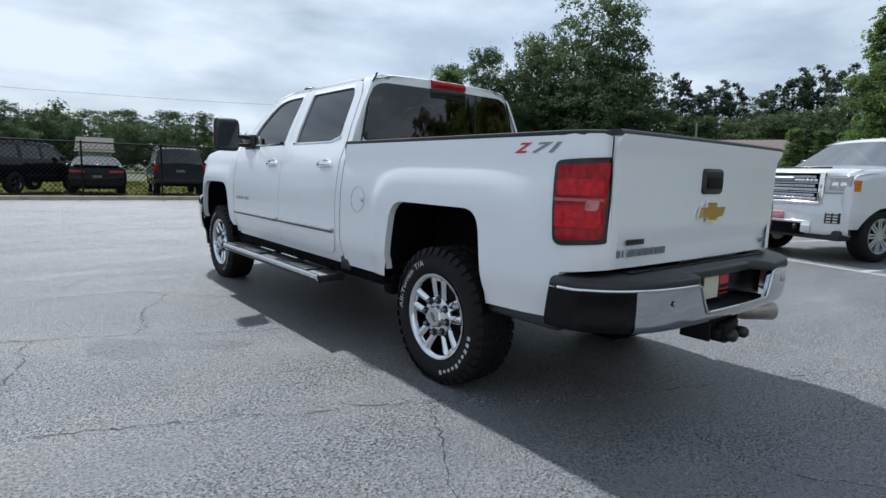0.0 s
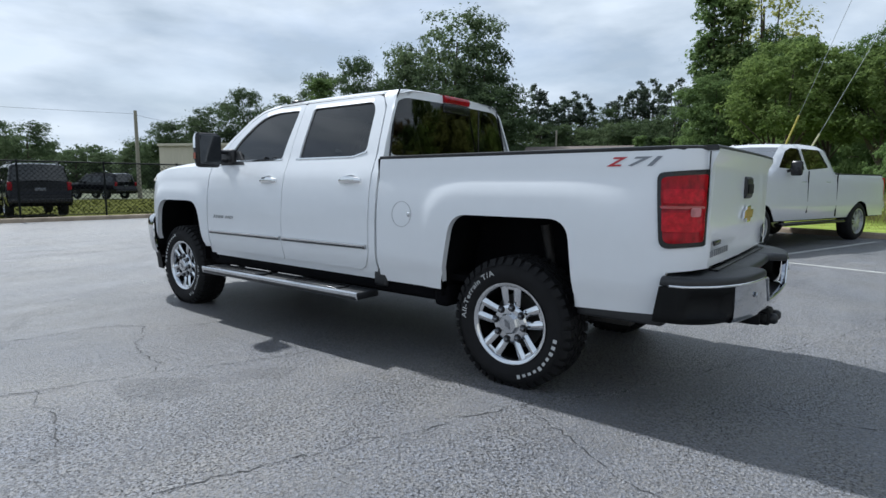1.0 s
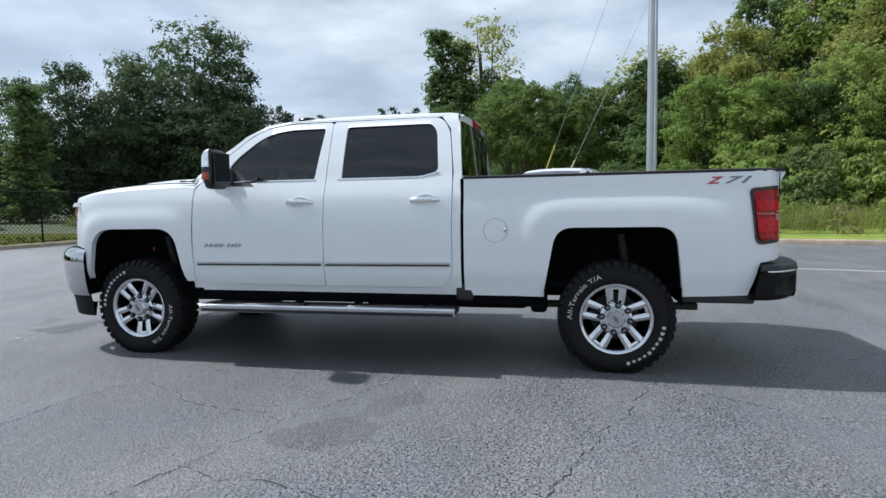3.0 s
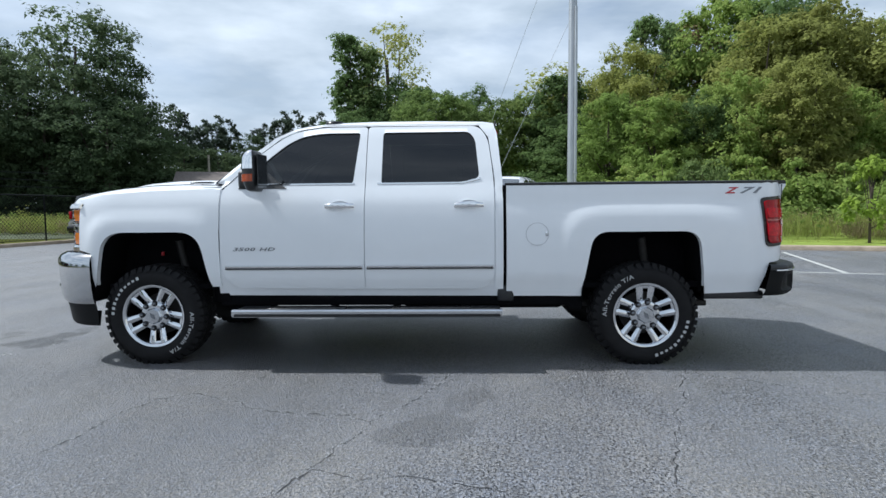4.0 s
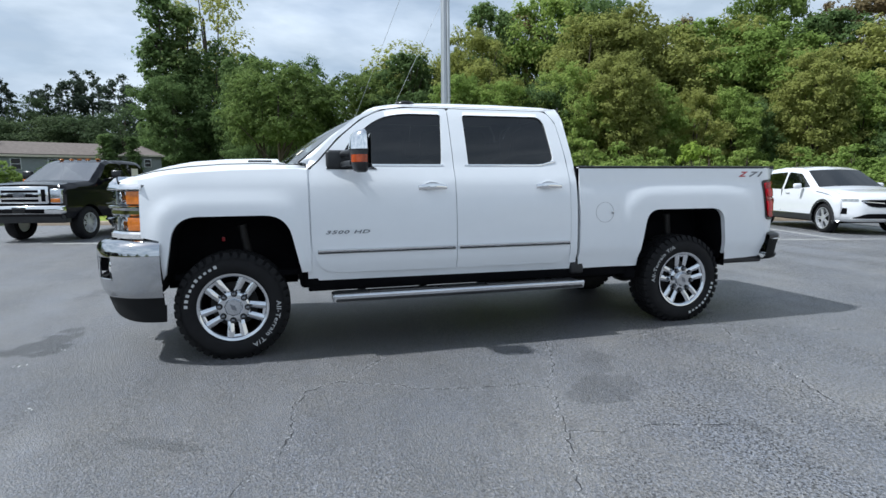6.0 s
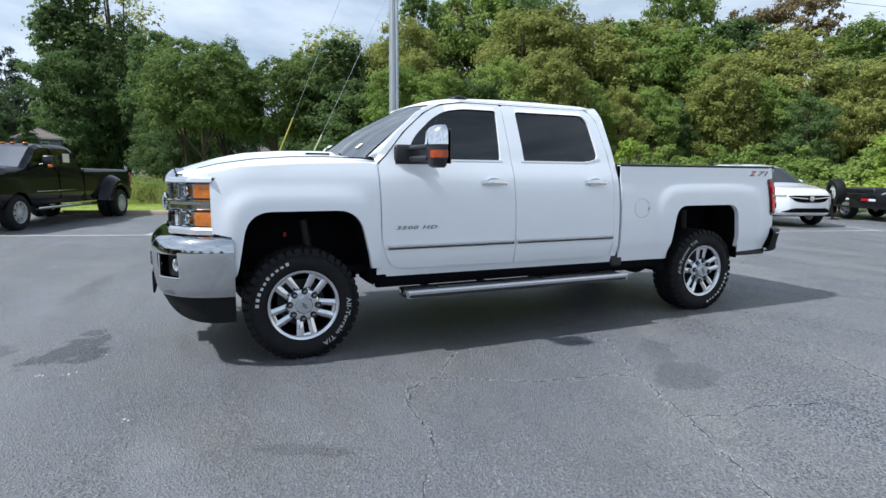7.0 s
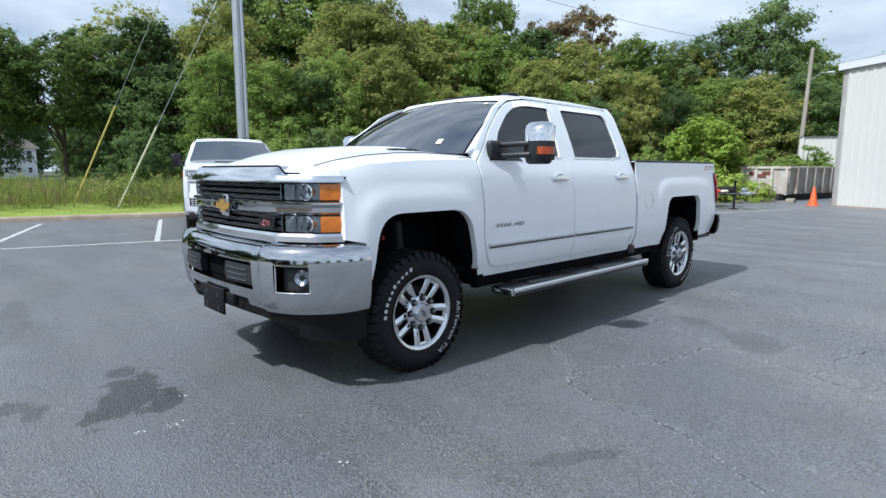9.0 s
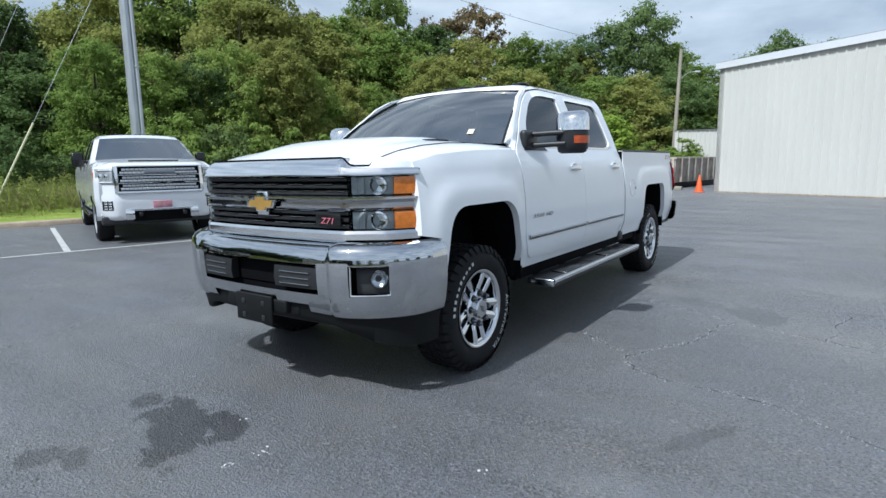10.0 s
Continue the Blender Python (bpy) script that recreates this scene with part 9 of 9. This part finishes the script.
# weeds behind the lawn strip
def blades(name, count, area, height, width, material, label, seed, lean=0.35, kind="stuff", clump=14):
    """Tufts of narrow leaves over an area that gives places from two random numbers."""
    rng = np.random.default_rng(seed)
    n = count // clump
    spots = np.array([area(a, b) for a, b in rng.uniform(0, 1, (n, 2))])
    tall = rng.uniform(0.6, 1.25, n) * height
    p = np.repeat(spots, clump, axis=0) + np.concatenate([rng.normal(0, 0.16 * min(1.0, height * 1.2), (n * clump, 2)), np.zeros((n * clump, 1))], axis=1)
    h = np.repeat(tall, clump) * rng.uniform(0.5, 1.1, n * clump)
    a = rng.uniform(0, 2 * math.pi, n * clump)
    side_v = np.stack([np.cos(a), np.sin(a), np.zeros_like(a)], axis=1) * (width * rng.uniform(0.6, 1.4, n * clump))[:, None]
    tip = p + np.stack([rng.normal(0, lean, n * clump) * h, rng.normal(0, lean, n * clump) * h, h], axis=1)
    mid = (p + tip) / 2 + np.stack([np.zeros_like(h), np.zeros_like(h), h * 0.08], axis=1)
    v = np.stack([p, mid - side_v, tip, mid + side_v], axis=1).reshape(-1, 3)
    ob = new(name, fast_mesh(name, v, np.arange(len(v)).reshape(-1, 4), material))
    return tagged(ob, label, name.replace("_", " "), kind=kind)


def meadow(a, b):
    u, v = -26 + 66 * a, 10.2 + 13.5 * b ** 0.9
    q = lot(u, v)
    return (q.x, q.y, 0.05)


blades("tall_weeds", 62000, meadow, 0.93, 0.010, WEED, "tall yellow-green weeds and brush behind the lawn", 31)
blades("dry_weeds", 34000, meadow, 0.80, 0.010, WEED_D, "dry brown stalks among the tall weeds", 36)


def verge(a, b):
    q = lot(-17 + 32 * a, 6.3 + 4.2 * b)
    return (q.x, q.y, 0.06)


rows = [[lot(-17 + 32 * i / 16, v, z) for v, z in ((6.24, 0.10), (7.2, 0.08), (9.6, 0.06), (13.6, 0.05), (30.0, 0.03))] for i in range(17)]
lawn = part("lawn", grid_mesh(rows), mat("mown_turf", (0.215, 0.275, 0.058), 1.0, vary=0.35, scale=1.2, bump=0.6, bump_scale=40, spec=0.05), None)
tagged(lawn, "mown bright green lawn strip behind the kerb", "lawn", kind="structure")
blades("lawn_grass", 36000, verge, 0.028, 0.005, GRASS, "short mown grass on the lawn strip", 32, 0.5, clump=3)


def yard(a, b):
    q = fence_at(2 + 40 * a)
    return (q.x + 1.0 * b, q.y + 0.5 + 22 * b, -0.03)


rows = [[(*(fence_at(f).xy + Vector((0.04 * k, k))), -0.02) for k in (0.25, 3.0, 8.0, 16.0, 26.0)] for f in [-2 + 46 * i / 16 for i in range(17)]]
yard_lawn = part("yard_lawn", grid_mesh(rows), YARD, None)
tagged(yard_lawn, "dull olive grass yard behind the fence", "lawn", kind="structure")
blades("yard_grass", 30000, yard, 0.12, 0.010, YARD_LEAF, "rough grass behind the fence", 33, 0.5)

# leafy brush among the weeds
rng = np.random.default_rng(51)
cs = []
for a, b in rng.uniform(0, 1, (900, 2)):
    q = meadow(a, b)
    cs.append((q[0], q[1], rng.uniform(0.15, 0.82)))
cs = np.array(cs)
for lo, hi, leaf_m, said in ((0, 380, WEED, "leafy yellow-green brush among the tall weeds"), (380, 740, WEED_G, "deep green leafy brush among the tall weeds"), (740, 900, WEED_D, "dry brownish brush among the tall weeds")):
    v, f = leaf_cloud(rng, cs[lo:hi], rng.uniform(0.3, 0.68, hi - lo), (hi - lo) * 135, 0.060)
    tagged(new("brush", fast_mesh("brush", v, f, leaf_m)), said, "brush", kind="stuff")

# leafy vine patch by the trailer
rng = np.random.default_rng(8)
cs = np.array([(7.0 + rng.uniform(-2.5, 2.5), -19.0 + rng.uniform(-1.2, 1.2), rng.uniform(0.2, 0.75)) for _ in range(26)])
v, f = leaf_cloud(rng, cs, np.full(26, 0.6), 5000, 0.10)
patch = new("vine_patch", fast_mesh("vine_patch", v, f, LEAF_E))
tagged(patch, "broad-leaved bright green vine patch behind the trailer", "vines", kind="stuff")
gp = far_spot(127.6, 21.5)
sap = tree_kind("tree", 41, LEAF_E, "young light green sapling in the weeds", 16, 900, 0.035, wide=0.30, low=0.15, lobe=(0.10, 0.16))
sap.matrix_basis = Matrix.Translation((gp.x, gp.y, -0.03)) @ Matrix.Diagonal((2.5, 2.5, 2.9, 1))

# ---- cracks in the asphalt ----
CRACKS = [
    [(-2.97, 0.51), (-2.71, 0.41), (-2.41, 0.29), (-2.37, 0.30), (-2.16, 0.17), (-2.05, 0.20), (-1.95, 0.10), (-1.65, -0.05), (-1.54, -0.05), (-1.39, -0.14), (-1.11, -0.25), (-0.6, -0.6), (0.15, -0.91), (1.02, -1.25), (1.75, -1.55), (2.67, -1.82), (4.2, -2.6)],
    [(-1.11, -0.26), (-1.23, -0.33), (-1.32, -0.50), (-1.42, -0.68), (-1.53, -0.82), (-1.63, -0.98), (-1.72, -1.6)],
    [(-0.35, -1.29), (-0.40, -1.52), (-0.34, -1.79), (-0.26, -1.85), (0.1, -2.6)],
    [(-1.12, 1.48), (-1.65, 1.66), (-1.92, 1.80), (-2.18, 1.96), (-2.31, 1.98), (-2.55, 2.08), (-2.78, 2.15), (-2.82, 2.02), (-2.88, 1.91), (-2.82, 1.77), (-2.87, 1.56), (-2.97, 1.25)],
    [(-2.78, 2.15), (-3.10, 2.29), (-3.6, 2.5)],
    [(-2.18, 1.96), (-2.08, 2.12), (-2.05, 2.45), (-1.96, 2.75), (-1.85, 2.86), (-1.68, 3.22), (-1.80, 3.42), (-2.04, 3.52), (-2.40, 3.52), (-2.63, 3.60), (-2.84, 3.74), (-3.05, 3.84)],
    [(-1.24, 2.84), (-1.62, 3.13)],
    [(2.05, 5.9), (2.30, 5.44), (2.40, 5.04), (2.74, 4.59), (2.78, 4.22), (2.60, 3.6)], [(4.0, 4.75), (4.19, 4.63), (4.6, 4.35), (5.0, 4.43), (6.2, 3.9)],
]


def crack(pts, seed):
    """An open crack; pale stone flecks on its lips stand for sunlit edges."""
    rnd = random.Random(seed + 40)
    ob = ribbon("pavement_crack", [(x, y, 0) for x, y in pts], 0.0046, 0.003, CRACK, "thin dark branching crack in the asphalt", "crack", seed=seed, jitter=0.014)
    verts, faces = [], []
    for (ax, ay), (bx, by) in zip(pts, pts[1:]):
        length = ((bx - ax) ** 2 + (by - ay) ** 2) ** 0.5
        dx, dy = (bx - ax) / length, (by - ay) / length
        for _ in range(int(length * 110)):
            t, off = rnd.uniform(0, length), rnd.gauss(0, 0.016)
            x, y, w = ax + dx * t - dy * off, ay + dy * t + dx * off, rnd.uniform(0.0016, 0.0046)
            turn = rnd.uniform(0, math.pi)
            k = len(verts)
            for j in range(4):
                q = turn + j * math.pi / 2
                verts.append((x + math.cos(q) * w * rnd.uniform(0.7, 1.5), y + math.sin(q) * w * rnd.uniform(0.7, 1.5), 0.0005))
            verts.append((x, y, 0.0045))
            faces += [(k + j, k + (j + 1) % 4, k + 4) for j in range(4)]
    raw("loose_grit", verts, faces, LIT_LIP, ob)


for i, line_pts in enumerate(CRACKS):
    crack(line_pts, i)

# white paint chips trodden into the asphalt
for i, (cx, cy, n_chips) in enumerate(((-0.69, 5.40, 9), (-0.65, 5.56, 8), (-1.63, 4.98, 4), (-0.30, 5.23, 2), (-1.30, 0.62, 2))):
    rnd = random.Random(70 + i)
    verts, faces = [], []
    for _ in range(n_chips):
        x, y, w, turn = cx + rnd.gauss(0, 0.018), cy + rnd.gauss(0, 0.018), rnd.uniform(0.003, 0.008), rnd.uniform(0, 6.28)
        k = len(verts)
        ring = [(x + math.cos(turn + j * 1.2566) * w * rnd.uniform(0.5, 1.2), y + math.sin(turn + j * 1.2566) * w * rnd.uniform(0.5, 1.2)) for j in range(5)]
        verts += [(*p, 0.0015) for p in ring] + [(*p, 0.0045) for p in ring]
        faces += [tuple(range(k + 5, k + 10))] + [(k + j, k + (j + 1) % 5, k + 5 + (j + 1) % 5, k + 5 + j) for j in range(5)]
    tagged(raw("paint_chips", verts, faces, CHIP), "small white paint chips lying on the asphalt", "paint chips", kind="stuff")
